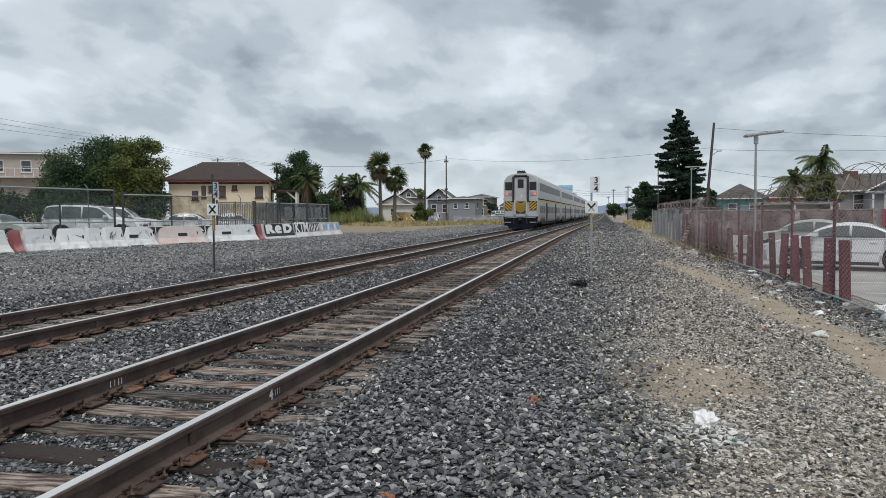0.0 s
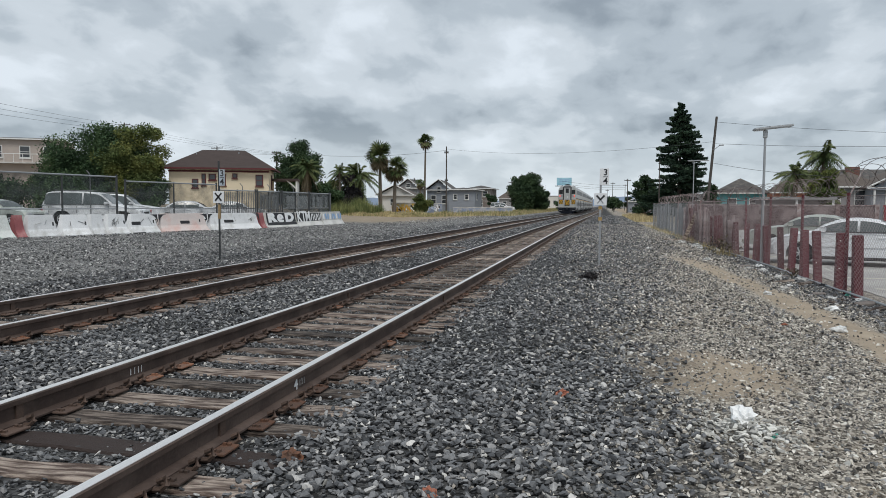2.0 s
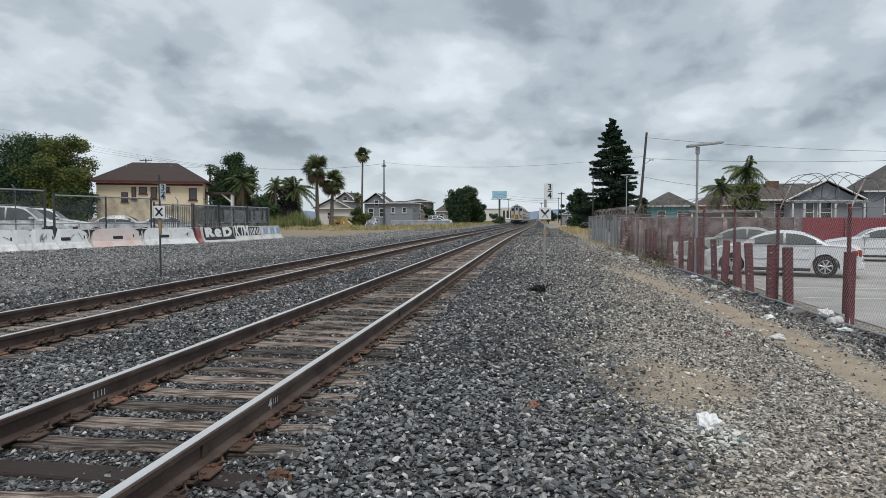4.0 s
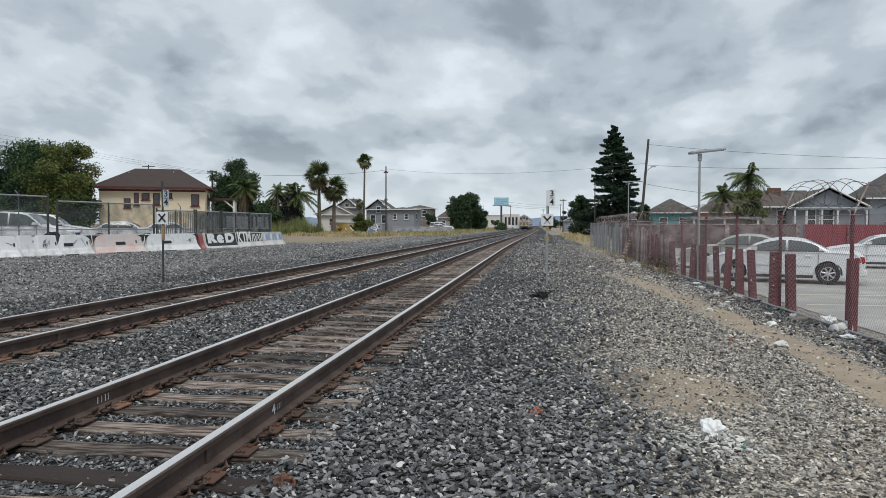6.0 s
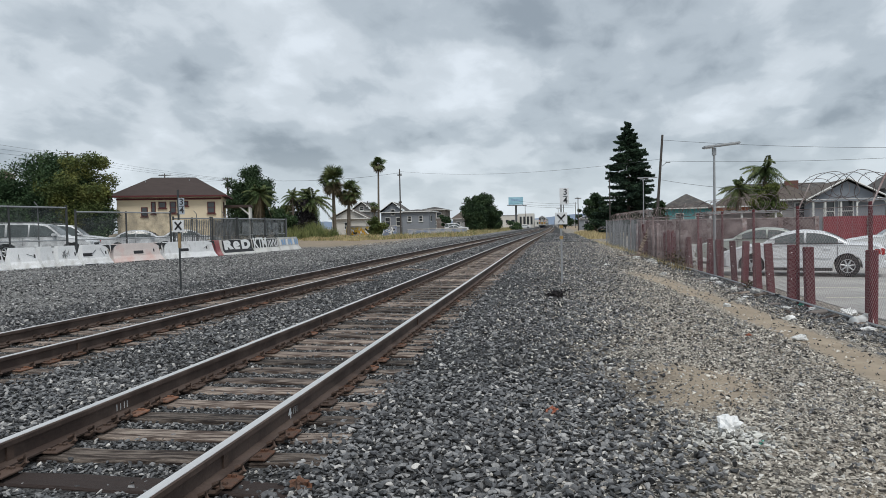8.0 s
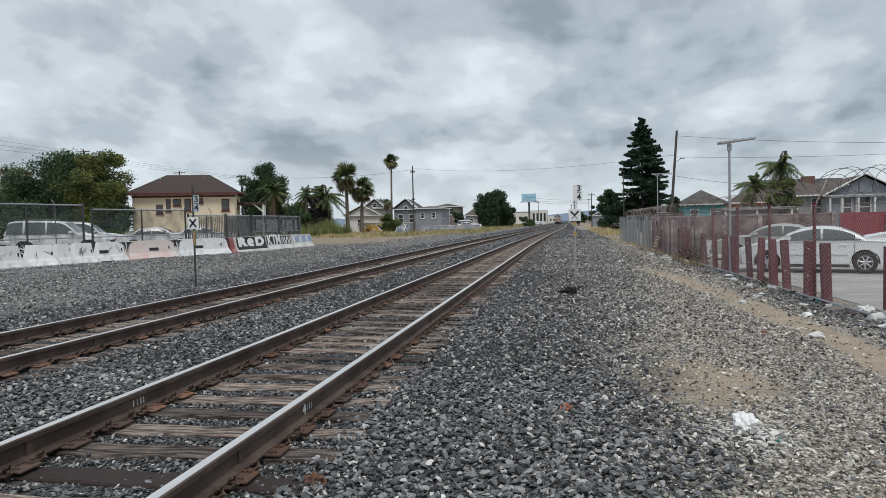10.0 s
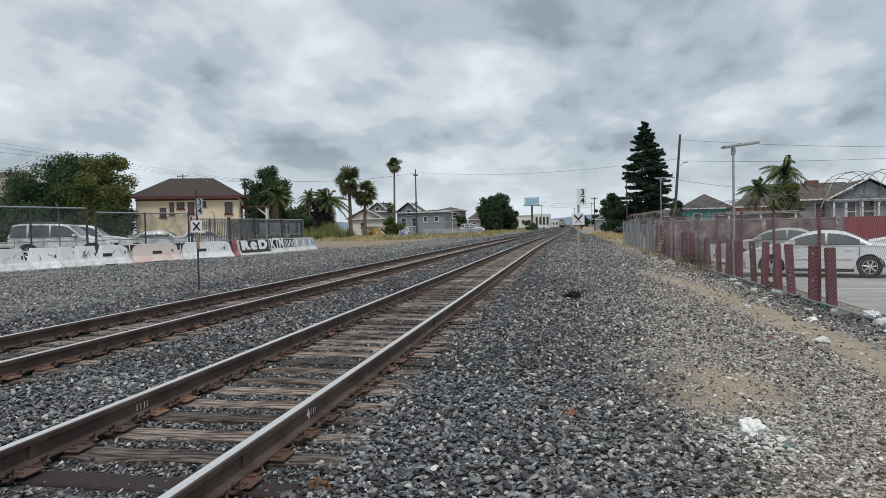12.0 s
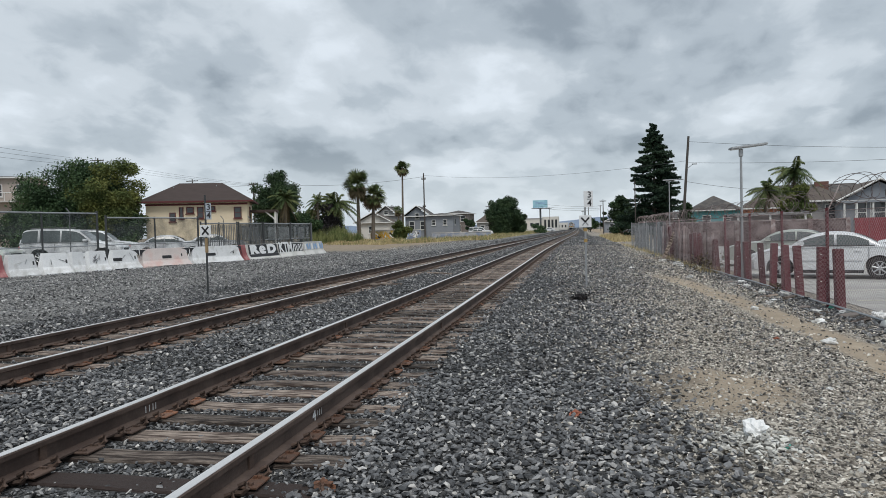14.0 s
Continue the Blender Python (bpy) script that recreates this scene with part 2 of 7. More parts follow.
M["palmbark"] = mat("palm_bark", (0.15, 0.125, 0.10), 0.95, vary=0.35, scale=3, fine=20, bump=0.6, stretch=(1, 1, 5))
M["leaf"] = leaf_mat("broad_leaves", (0.042, 0.078, 0.036), (0.072, 0.115, 0.048))
M["leaf_yellow"] = leaf_mat("yellowing_leaves", (0.085, 0.115, 0.038), (0.145, 0.155, 0.045))
M["leaf_dark"] = leaf_mat("dark_leaves", (0.034, 0.062, 0.03), (0.052, 0.085, 0.038))
M["leaf_purple"] = leaf_mat("dusky_leaves", (0.032, 0.03, 0.032), (0.05, 0.042, 0.045))
M["needle"] = leaf_mat("dark_needles", (0.022, 0.044, 0.028), (0.038, 0.066, 0.038))
M["palm"] = leaf_mat("palm_leaves", (0.055, 0.085, 0.03), (0.10, 0.115, 0.045))
M["palm_dry"] = leaf_mat("dry_palm_leaves", (0.13, 0.105, 0.065), (0.19, 0.15, 0.09))
M["grass_dry"] = leaf_mat("dry_grass", (0.42, 0.33, 0.17), (0.52, 0.44, 0.25), 0.25)
M["grass_green"] = leaf_mat("green_weeds", (0.13, 0.16, 0.06), (0.22, 0.23, 0.09), 0.3)
M["cream"] = mat("cream_stucco", (0.70, 0.60, 0.44), 0.9, vary=0.08, scale=0.8, fine=25, bump=0.1)
M["brownroof"] = mat("brown_shingles", (0.058, 0.042, 0.038), 0.95, vary=0.3, scale=1.5, fine=14, bump=0.3, stretch=(1, 1, 4))
M["darkred"] = mat("dark_red_trim", (0.10, 0.02, 0.022), 0.7, vary=0.12, scale=4, fine=30, bump=0)
M["greyroof"] = mat("grey_shingles", (0.085, 0.08, 0.078), 0.95, vary=0.35, scale=1.5, fine=14, bump=0.3, second=(0.12, 0.108, 0.098), cover=0.55)
M["tanroof"] = mat("tan_shingles", (0.115, 0.095, 0.082), 0.95, vary=0.3, scale=1.5, fine=14, bump=0.3)
M["teal"] = mat("teal_siding", (0.09, 0.33, 0.36), 0.8, vary=0.12, scale=1, fine=20, bump=0.1)
M["salmon"] = mat("salmon_stucco", (0.50, 0.20, 0.12), 0.85, vary=0.12, scale=1, fine=20, bump=0.1)
M["greysiding"] = mat("grey_siding", (0.24, 0.26, 0.29), 0.8, vary=0.12, scale=1, fine=20, bump=0.1, stretch=(1, 1, 6))
M["lightgrey"] = mat("light_grey_siding", (0.28, 0.28, 0.28), 0.8, vary=0.12, scale=1, fine=20, bump=0.1, stretch=(1, 1, 6))
M["whitetrim"] = mat("white_trim", (0.72, 0.72, 0.70), 0.7, vary=0.1, scale=2, fine=20, bump=0)
M["whitewall"] = mat("white_building_wall", (0.62, 0.60, 0.56), 0.85, vary=0.1, scale=0.3, fine=10, bump=0)
M["brick"] = mat("red_chimney_brick", (0.17, 0.085, 0.07), 0.9, vary=0.3, scale=3, fine=20, bump=0.3)
M["glass"] = glass_mat("dark_glass", (0.045, 0.05, 0.055))
M["trainglass"] = glass_mat("train_window_glass", (0.010, 0.011, 0.013), 0.35)
M["carglass"] = glass_mat("car_glass", (0.085, 0.10, 0.10), 0.05)
M["silvercar"] = mat("silver_car_paint", (0.74, 0.75, 0.765), 0.3, 0.1, vary=0.05, scale=1.5, fine=30, bump=0)
M["sagecar"] = mat("pale_sage_car_paint", (0.46, 0.49, 0.45), 0.35, 0.3, vary=0.07, scale=1.5, fine=30, bump=0)
M["whitecar"] = mat("white_car_paint", (0.74, 0.75, 0.76), 0.3, 0.0, vary=0.05, scale=1.5, fine=30, bump=0)
M["rubber"] = mat("tyre_rubber", (0.022, 0.022, 0.023), 0.85, vary=0.2, scale=8, fine=60, bump=0.2)
M["blackplastic"] = mat("black_plastic", (0.02, 0.02, 0.022), 0.6, vary=0.1, bump=0)
M["alloy"] = mat("wheel_alloy", (0.55, 0.56, 0.57), 0.35, 0.7, vary=0.1, bump=0)
M["lampclear"] = glass_mat("lamp_lens", (0.55, 0.57, 0.58), 0.1)
M["lampred"] = glass_mat("red_lamp_lens", (0.35, 0.02, 0.02), 0.15)
M["trainsilver"] = mat("fluted_stainless", (0.50, 0.50, 0.49), 0.42, 0.35, vary=0.16, scale=0.7, fine=12, bump=0.05, stretch=(1, 0.3, 3))
M["trainroof"] = mat("train_roof_grey", (0.42, 0.43, 0.44), 0.55, 0.2, vary=0.16, scale=0.8, fine=12, bump=0.05)
M["traindark"] = mat("train_dark_grey", (0.032, 0.034, 0.037), 0.6, spec=0.25, vary=0.2, scale=2, fine=20, bump=0.05)
M["trainblue"] = mat("train_navy", (0.009, 0.011, 0.018), 0.7, spec=0.12, vary=0.2, scale=2, fine=20, bump=0.05)
M["trainyellow"] = mat("train_yellow", (0.66, 0.36, 0.02), 0.5, vary=0.12, scale=2, fine=20, bump=0)
M["trainred"] = glow_mat("marker_red", (1.0, 0.07, 0.03), 1.7)
M["billblue"] = mat("billboard_print", (0.27, 0.50, 0.62), 0.6, vary=0.15, scale=0.25, fine=3, bump=0, second=(0.36, 0.60, 0.70), cover=0.5)
M["billdark"] = mat("billboard_steel", (0.08, 0.09, 0.10), 0.6, 0.3, vary=0.2, bump=0)
M["solar"] = glass_mat("solar_cells", (0.03, 0.035, 0.05), 0.2)
M["grafyellow"] = mat("yellow_painted_wall", (0.52, 0.36, 0.06), 0.8, vary=0.25, scale=1.6, fine=8, bump=0, second=(0.44, 0.42, 0.38), cover=0.5)
M["grafgrey"] = mat("tagged_grey_wall", (0.42, 0.43, 0.46), 0.8, vary=0.25, scale=1.1, fine=8, bump=0, second=(0.2, 0.25, 0.36), cover=0.54)
M["bag"] = mat("white_plastic_bag", (0.80, 0.80, 0.79), 0.45, vary=0.1, scale=10, fine=60, bump=0.3)
M["paper"] = mat("litter_paper", (0.66, 0.66, 0.65), 0.8, vary=0.15, scale=10, fine=60, bump=0.1, obj=0.3)
M["greenplastic"] = mat("green_plastic", (0.10, 0.40, 0.32), 0.4, vary=0.15, bump=0.1)
M["redstone"] = mat("red_brick_shard", (0.32, 0.12, 0.075), 0.9, vary=0.25, scale=20, fine=90, bump=0.3)
M["drab"] = mat("drab_wall_paint", (0.2, 0.168, 0.15), 0.9, vary=0.25, scale=0.8, fine=15, bump=0.1, second=(0.25, 0.23, 0.215), cover=0.55)
M["tanwall"] = mat("tan_stucco", (0.42, 0.36, 0.32), 0.9, vary=0.15, scale=0.8, fine=20, bump=0.1)
M["stainedwall"] = mat("stained_boundary_wall", (0.085, 0.055, 0.055), 0.9, vary=0.4, scale=0.9, fine=12, bump=0.2, second=(0.19, 0.15, 0.145), cover=0.5)
M["darkpost"] = mat("dark_painted_steel", (0.05, 0.053, 0.055), 0.6, 0.2, vary=0.2, scale=6, fine=50, bump=0.05)
M["darktie"] = mat("dark_creosoted_tie", (0.038, 0.024, 0.02), 0.8, vary=0.4, scale=3, fine=26, bump=0.8, stretch=(1.2, 9, 9), bump_dist=0.02)
# no mist in the scene: the distance haze is mixed into this blue
M["hill"] = mat("haze_blue_hills", (0.20, 0.25, 0.33), 1.0, vary=0.15, scale=0.004, fine=0.03, bump=0, spec=0.0)


def ground_mat():
    """One sheet: a near-black bed for the shaded ballast gaps by the tracks, pale gravel and a worn earth path beside
    it, grey gravel and dry earth beyond.
    """
    m = bpy.data.materials.new("railway_ground")
    m.use_nodes = True
    n, l = m.node_tree.nodes, m.node_tree.links
    p = n["Principled BSDF"]
    p.inputs["Roughness"].default_value = 0.95
    p.inputs["Specular IOR Level"].default_value = 0.2
    tc = n.new("ShaderNodeTexCoord")
    sep = n.new("ShaderNodeSeparateXYZ")
    l.new(tc.outputs["Object"], sep.inputs[0])

    def tex(scale, detail=5, kind="ShaderNodeTexNoise"):
        t = n.new(kind)
        t.inputs["Scale"].default_value = scale
        if kind == "ShaderNodeTexNoise":
            t.inputs["Detail"].default_value = detail
        l.new(tc.outputs["Object"], t.inputs["Vector"])
        return t

    def mth(op, a, b=None, clamp=False):
        k = n.new("ShaderNodeMath"); k.operation, k.use_clamp = op, clamp
        for i, v in enumerate((a, b)):
            if v is None:
                continue
            if isinstance(v, (int, float)):
                k.inputs[i].default_value = v
            else:
                l.new(v, k.inputs[i])
        return k.outputs[0]

    def step(v, lo, hi):
        k = n.new("ShaderNodeMapRange"); k.interpolation_type = "SMOOTHSTEP"
        k.inputs["From Min"].default_value, k.inputs["From Max"].default_value = lo, hi
        l.new(v, k.inputs["Value"])
        return k.outputs[0]

    def mix(f, a, b):
        k = n.new("ShaderNodeMix"); k.data_type = "RGBA"
        l.new(f, k.inputs[0])
        for s, v in ((6, a), (7, b)):
            if isinstance(v, tuple):
                k.inputs[s].default_value = (*v, 1)
            else:
                l.new(v, k.inputs[s])
        return k.outputs[2]

    wob = mth("MULTIPLY", mth("SUBTRACT", tex(0.55, 4).outputs["Fac"], 0.5), 2.6)
    x = mth("ADD", sep.outputs["X"], wob)
    cells = tex(42, kind="ShaderNodeTexVoronoi")
    cells_b = tex(21, kind="ShaderNodeTexVoronoi")
    cv = n.new("ShaderNodeSeparateColor"); l.new(cells.outputs["Color"], cv.inputs[0])
    # darker than the stones on it: shade of the gaps is in this colour
    dark = mix(step(cv.outputs[0], 0.0, 1.0), (0.012, 0.012, 0.012), (0.10, 0.10, 0.10))
    pale = mix(step(cv.outputs[1], 0.15, 0.95), (0.09, 0.08, 0.068), (0.48, 0.44, 0.38))
    lot = mix(step(cv.outputs[2], 0.0, 1.0), (0.05, 0.05, 0.05), (0.34, 0.335, 0.325))
    earth = mix(tex(3.0).outputs["Fac"], (0.26, 0.205, 0.15), (0.40, 0.335, 0.255))
    patches = step(tex(0.9, 6).outputs["Fac"], 0.5, 0.66)
    # a bare hollow beside the ballast's edge
    hx = mth("POWER", mth("MULTIPLY", mth("SUBTRACT", sep.outputs["X"], 1.05), 1.1), 2.0)
    hy = mth("POWER", mth("MULTIPLY", mth("SUBTRACT", sep.outputs["Y"], 6.7), 0.8), 2.0)
    hollow = mth("SUBTRACT", 1.0, step(mth("ADD", mth("ADD", hx, hy), mth("MULTIPLY", wob, 0.35)), 0.25, 1.0))
    side = mix(mth("MAXIMUM", mth("MULTIPLY", patches, 0.7), mth("MULTIPLY", hollow, 0.9)), pale, earth)
    # the ballast's edge draws away from the track with distance
    edge = mth("MULTIPLY", mth("MINIMUM", mth("MAXIMUM", mth("SUBTRACT", sep.outputs["Y"], 8.0), 0.0), 20.0), 0.07)
    xe = mth("SUBTRACT", x, edge)
    col = mix(step(xe, 0.0, 1.0), dark, side)
    # the trodden path runs beside the fence
    py = mth("MULTIPLY", mth("POWER", mth("MAXIMUM", mth("SUBTRACT", sep.outputs["Y"], 8.0), 0.0), 2.0), 0.0045)
    px = mth("SUBTRACT", mth("ADD", sep.outputs["X"], mth("MULTIPLY", wob, 0.12)), mth("SUBTRACT", 3.35, py))
    onpath = mth("SUBTRACT", 1.0, step(mth("ABSOLUTE", px), 0.22, 0.5))
    onpath = mth("MULTIPLY", onpath, mth("SUBTRACT", 1.0, step(sep.outputs["Y"], 19.0, 26.0)))
    col = mix(mth("MULTIPLY", onpath, 0.95), col, earth)
    # past the second track: grey gravel, then dry earth
    left = mth("SUBTRACT", 1.0, step(x, -10.6, -9.2))
    col = mix(left, col, lot)
    far_l = mth("MULTIPLY", step(sep.outputs["Y"], 40.0, 52.0), mth("SUBTRACT", 1.0, step(x, -14.5, -12.0)))
    tan = mix(tex(0.4, 6).outputs["Fac"], (0.27, 0.21, 0.145), (0.37, 0.30, 0.22))
    col = mix(mth("MULTIPLY", far_l, 0.85), col, tan)
    col = mix(mth("MULTIPLY", step(sep.outputs["Y"], 70.0, 100.0), step(x, 4.6, 6.5)), col, tan)
    tint = n.new("ShaderNodeMix"); tint.data_type, tint.blend_type = "RGBA", "MULTIPLY"
    tint.inputs[0].default_value = 1.0
    l.new(col, tint.inputs[6])
    rr = n.new("ShaderNodeMapRange"); rr.inputs["To Min"].default_value, rr.inputs["To Max"].default_value = 0.7, 1.3
    l.new(tex(1.7, 6).outputs["Fac"], rr.inputs["Value"]); l.new(rr.outputs[0], tint.inputs[7])
    l.new(tint.outputs[2], p.inputs["Base Color"])
    b1 = n.new("ShaderNodeBump"); b1.inputs["Strength"].default_value, b1.inputs["Distance"].default_value = 0.9, 0.03
    hh = mth("ADD", mth("MULTIPLY", cells.outputs["Distance"], 0.6), mth("MULTIPLY", cells_b.outputs["Distance"], 0.6))
    hh = mth("MULTIPLY", hh, mth("SUBTRACT", 1.0, mth("MULTIPLY", onpath, 0.9)))
    hh = mth("MULTIPLY", hh, mth("SUBTRACT", 1.0, mth("MULTIPLY", step(xe, 0.0, 1.0), 0.5)))
    l.new(hh, b1.inputs["Height"])
    l.new(b1.outputs[0], p.inputs["Normal"])
    return m


M["ground"] = ground_mat()


# ---- building helpers ----
def thing(name, m, label, category, group="", kind=""):
    ob = new(name)
    ob.matrix_basis = m
    ob.empty_display_size = 0.2
    return tagged(ob, label, category, group, kind)


def part(name, bm, material, parent=None, label="", smooth=False):
    me = bpy.data.meshes.new(name)
    bmesh.ops.recalc_face_normals(bm, faces=bm.faces)
    bm.to_mesh(me)
    bm.free()
    if smooth:
        for f in me.polygons:
            f.use_smooth = True
    me.materials.append(material)
    ob = new(name, me)
    ob.parent = parent
    return tagged(ob, label)


def box(bm, x0, x1, y0, y1, z0, z1, m=None, bevel=0.0):
    v = [bm.verts.new(c) for c in ((x0, y0, z0), (x1, y0, z0), (x1, y1, z0), (x0, y1, z0), (x0, y0, z1), (x1, y0, z1), (x1, y1, z1), (x0, y1, z1))]
    f = [bm.faces.new([v[i] for i in q]) for q in ((0, 3, 2, 1), (4, 5, 6, 7), (0, 1, 5, 4), (1, 2, 6, 5), (2, 3, 7, 6), (3, 0, 4, 7))]
    if m is not None:
        bmesh.ops.transform(bm, matrix=m, verts=v)
    if bevel:
        es = list({e for q in f for e in q.edges})
        bmesh.ops.bevel(bm, geom=es, offset=bevel, segments=1, affect="EDGES")
    return bm


def B(*a, **k):
    return box(bmesh.new(), *a, **k)


def tube(bm, p0, p1, r0, r1=None, n=8):
    p0, p1 = Vector(p0), Vector(p1)
    r1 = r0 if r1 is None else r1
    q = (p1 - p0).to_track_quat("Z", "Y")
    rings = []
    for p, r in ((p0, r0), (p1, r1)):
        rings.append([bm.verts.new(p + q @ Vector((r * math.cos(math.tau * i / n), r * math.sin(math.tau * i / n), 0))) for i in range(n)])
    for i in range(n):
        j = (i + 1) % n
        bm.faces.new((rings[0][i], rings[0][j], rings[1][j], rings[1][i]))
    bm.faces.new(rings[0][::-1]); bm.faces.new(rings[1])
    return bm


def sweep(bm, pts, r, n=6):
    """One bent bar through the points."""
    pts = [Vector(p) for p in pts]
    rings = []
    for i, p in enumerate(pts):
        d = pts[min(i + 1, len(pts) - 1)] - pts[max(i - 1, 0)]
        q = d.to_track_quat("Z", "Y")
        rings.append([bm.verts.new(p + q @ Vector((r * math.cos(math.tau * k / n), r * math.sin(math.tau * k / n), 0))) for k in range(n)])
    for a, b in zip(rings, rings[1:]):
        for i in range(n):
            bm.faces.new((a[i], a[(i + 1) % n], b[(i + 1) % n], b[i]))
    bm.faces.new(rings[0][::-1]); bm.faces.new(rings[-1])
    return bm


def T(*a, **k):
    return tube(bmesh.new(), *a, **k)


def prism(bm, outline, axis, a0, a1):
    """A closed outline of (u, v) drawn out along an axis: x: (y, z), y: (x, z), z: (x, y)."""
    put = {"x": lambda u, v, a: (a, u, v), "y": lambda u, v, a: (u, a, v), "z": lambda u, v, a: (u, v, a)}[axis]
    r0 = [bm.verts.new(put(u, v, a0)) for u, v in outline]
    r1 = [bm.verts.new(put(u, v, a1)) for u, v in outline]
    k = len(outline)
    for i in range(k):
        bm.faces.new((r0[i], r0[(i + 1) % k], r1[(i + 1) % k], r1[i]))
    bm.faces.new(r0[::-1]); bm.faces.new(r1)
    return bm


def raw_mesh(name, verts, faces, material, parent=None, label=""):
    """A mesh from numpy arrays: faces of one size."""
    verts, faces = np.asarray(verts, dtype=np.float32), np.asarray(faces, dtype=np.int32)
    me = bpy.data.meshes.new(name)
    me.vertices.add(len(verts)); me.vertices.foreach_set("co", verts.ravel())
    k = faces.shape[1]
    me.loops.add(faces.size); me.loops.foreach_set("vertex_index", faces.ravel())
    me.polygons.add(len(faces)); me.polygons.foreach_set("loop_start", np.arange(0, faces.size, k, dtype=np.int32))
    me.update(calc_edges=True)
    me.shade_flat()
    me.materials.append(material)
    ob = new(name, me)
    ob.parent = parent
    return tagged(ob, label)


def text_mesh(name, words, size, thick, material, parent, m, bold=0.003):
    cu = bpy.data.curves.new(name, "FONT")
    cu.body, cu.size, cu.extrude, cu.align_x, cu.align_y = words, size, thick, "CENTER", "CENTER"
    cu.offset = bold
    tmp = new(name, cu)
    me = bpy.data.meshes.new_from_object(tmp.evaluated_get(bpy.context.evaluated_depsgraph_get()))
    bpy.data.objects.remove(tmp)
    me.materials.append(material)
    ob = new(name, me)
    ob.parent, ob.matrix_basis = parent, m
    return ob


# ---- ground ----
TRACKS = (-2.985, -6.945)
GAUGE = 1.51


def ground_height(x, y):
    s = np.clip((-8.6 - x) / 5.5, 0, 1)
    z = 0.30 * s * s * (3 - 2 * s)
    r = np.clip((x - 1.5) / 3.0, 0, 1)
    z = z - 0.22 * r
    for c in TRACKS:
        z = z - 0.022 * np.clip((1.35 - np.abs(x - c)) / 0.2, 0, 1)
    rough = np.clip((np.abs(x + 4.9) - 3.2) / 1.5, 0, 1) * np.clip((70 - y) / 40, 0, 1)
    z = z + rough * (0.022 * np.sin(x * 1.7 + 0.6 * np.sin(y * 0.9)) * np.cos(y * 1.1 + 0.8 * np.sin(x * 1.3)) + 0.012 * np.sin(x * 4.1 + y * 2.3) * np.sin(y * 3.7 - x))
    return z


def build_ground():
    xs = np.concatenate([np.linspace(-3500, -60, 14), np.arange(-50, -12, 2.0), np.arange(-12, 6, 0.12), np.arange(6, 40, 2.0), np.linspace(60, 3500, 14)])
    ys = np.concatenate([np.linspace(-400, -10, 8), np.arange(-8, 1, 1.0), np.arange(1, 24, 0.12), np.arange(24, 60, 0.6), np.arange(60, 200, 10), np.linspace(220, 4200, 16)])
    X, Y = np.meshgrid(xs, ys)
    Z = ground_height(X, Y)
    nx, ny = len(xs), len(ys)
    i = np.arange(nx * ny).reshape(ny, nx)
    faces = np.stack([i[:-1, :-1], i[:-1, 1:], i[1:, 1:], i[1:, :-1]], -1).reshape(-1, 4)
    ob = raw_mesh("ground", np.stack([X, Y, Z], -1).reshape(-1, 3), faces, M["ground"])
    tagged(ob, "gravel and trodden earth beside a railway line", "ground", kind="structure")


build_ground()

lot = part("pavement", B(5.35, 70, 4, 58, -0.6, -0.2), M["asphalt"])
tagged(lot, "worn light grey paving of a parking lot", "pavement", kind="structure")
for y0 in (16.2, 18.6, 26.0, 31.0):
    part("line", B(5.7, 17, y0, y0 + 0.1, -0.21, -0.195), M["line"], lot, "faded parking line")


# ---- tracks ----
def rail_outline(c):
    return [(c + u, v) for u, v in ((-0.076, 0.03), (0.076, 0.03), (0.076, 0.042), (0.012, 0.058), (0.010, 0.142), (0.036, 0.152), (0.037, 0.183), (0.030, 0.19), (-0.030, 0.19), (-0.037, 0.183), (-0.036, 0.152), (-0.010, 0.142), (-0.012, 0.058), (-0.076, 0.042))]


def tie_mesh(seed):
    rnd = random.Random(seed)
    bm = bmesh.new()
    n = 7
    rows = []
    for k in range(n + 1):
        x = -1.3 + 2.6 * k / n
        w = 0.112 + rnd.uniform(-0.01, 0.008)
        top = 0.008 + rnd.uniform(-0.012, 0.006)
        rows.append([bm.verts.new(p) for p in ((x, -w, -0.17), (x, w, -0.17), (x, w, top - 0.012), (x, w - 0.014, top), (x, -w + 0.014, top), (x, -w, top - 0.012))])
    for a, b in zip(rows, rows[1:]):
        for i in range(6):
            j = (i + 1) % 6
            bm.faces.new((a[i], a[j], b[j], b[i]))
    bm.faces.new(rows[0]); bm.faces.new(rows[-1][::-1])
    bmesh.ops.recalc_face_normals(bm, faces=bm.faces)
    me = bpy.data.meshes.new("tie")
    bm.to_mesh(me); bm.free()
    me.materials.append(M["tie"])
    return me


def simple_mesh(name, bm, material):
    bmesh.ops.recalc_face_normals(bm, faces=bm.faces)
    me = bpy.data.meshes.new(name)
    bm.to_mesh(me); bm.free()
    me.materials.append(material)
    return me


def plate_bm():
    bm = B(-0.18, 0.18, -0.095, 0.095, 0.016, 0.032, bevel=0.004)
    for x in (-0.13, -0.1, 0.1, 0.13):
        for y in (-0.06, 0.06):
            box(bm, x - 0.011, x + 0.011, y - 0.011, y + 0.011, 0.03, 0.046)
    return bm


def anchor_bm():
    bm = bmesh.new()
    pts = [(-0.10, 0.05), (-0.135, 0.075), (-0.15, 0.05), (-0.12, 0.02), (-0.05, 0.012), (0.05, 0.012), (0.12, 0.02), (0.155, 0.05), (0.14, 0.08), (0.10, 0.06)]
    sweep(bm, [(a, 0, b) for a, b in pts], 0.017, 6)
    return bm


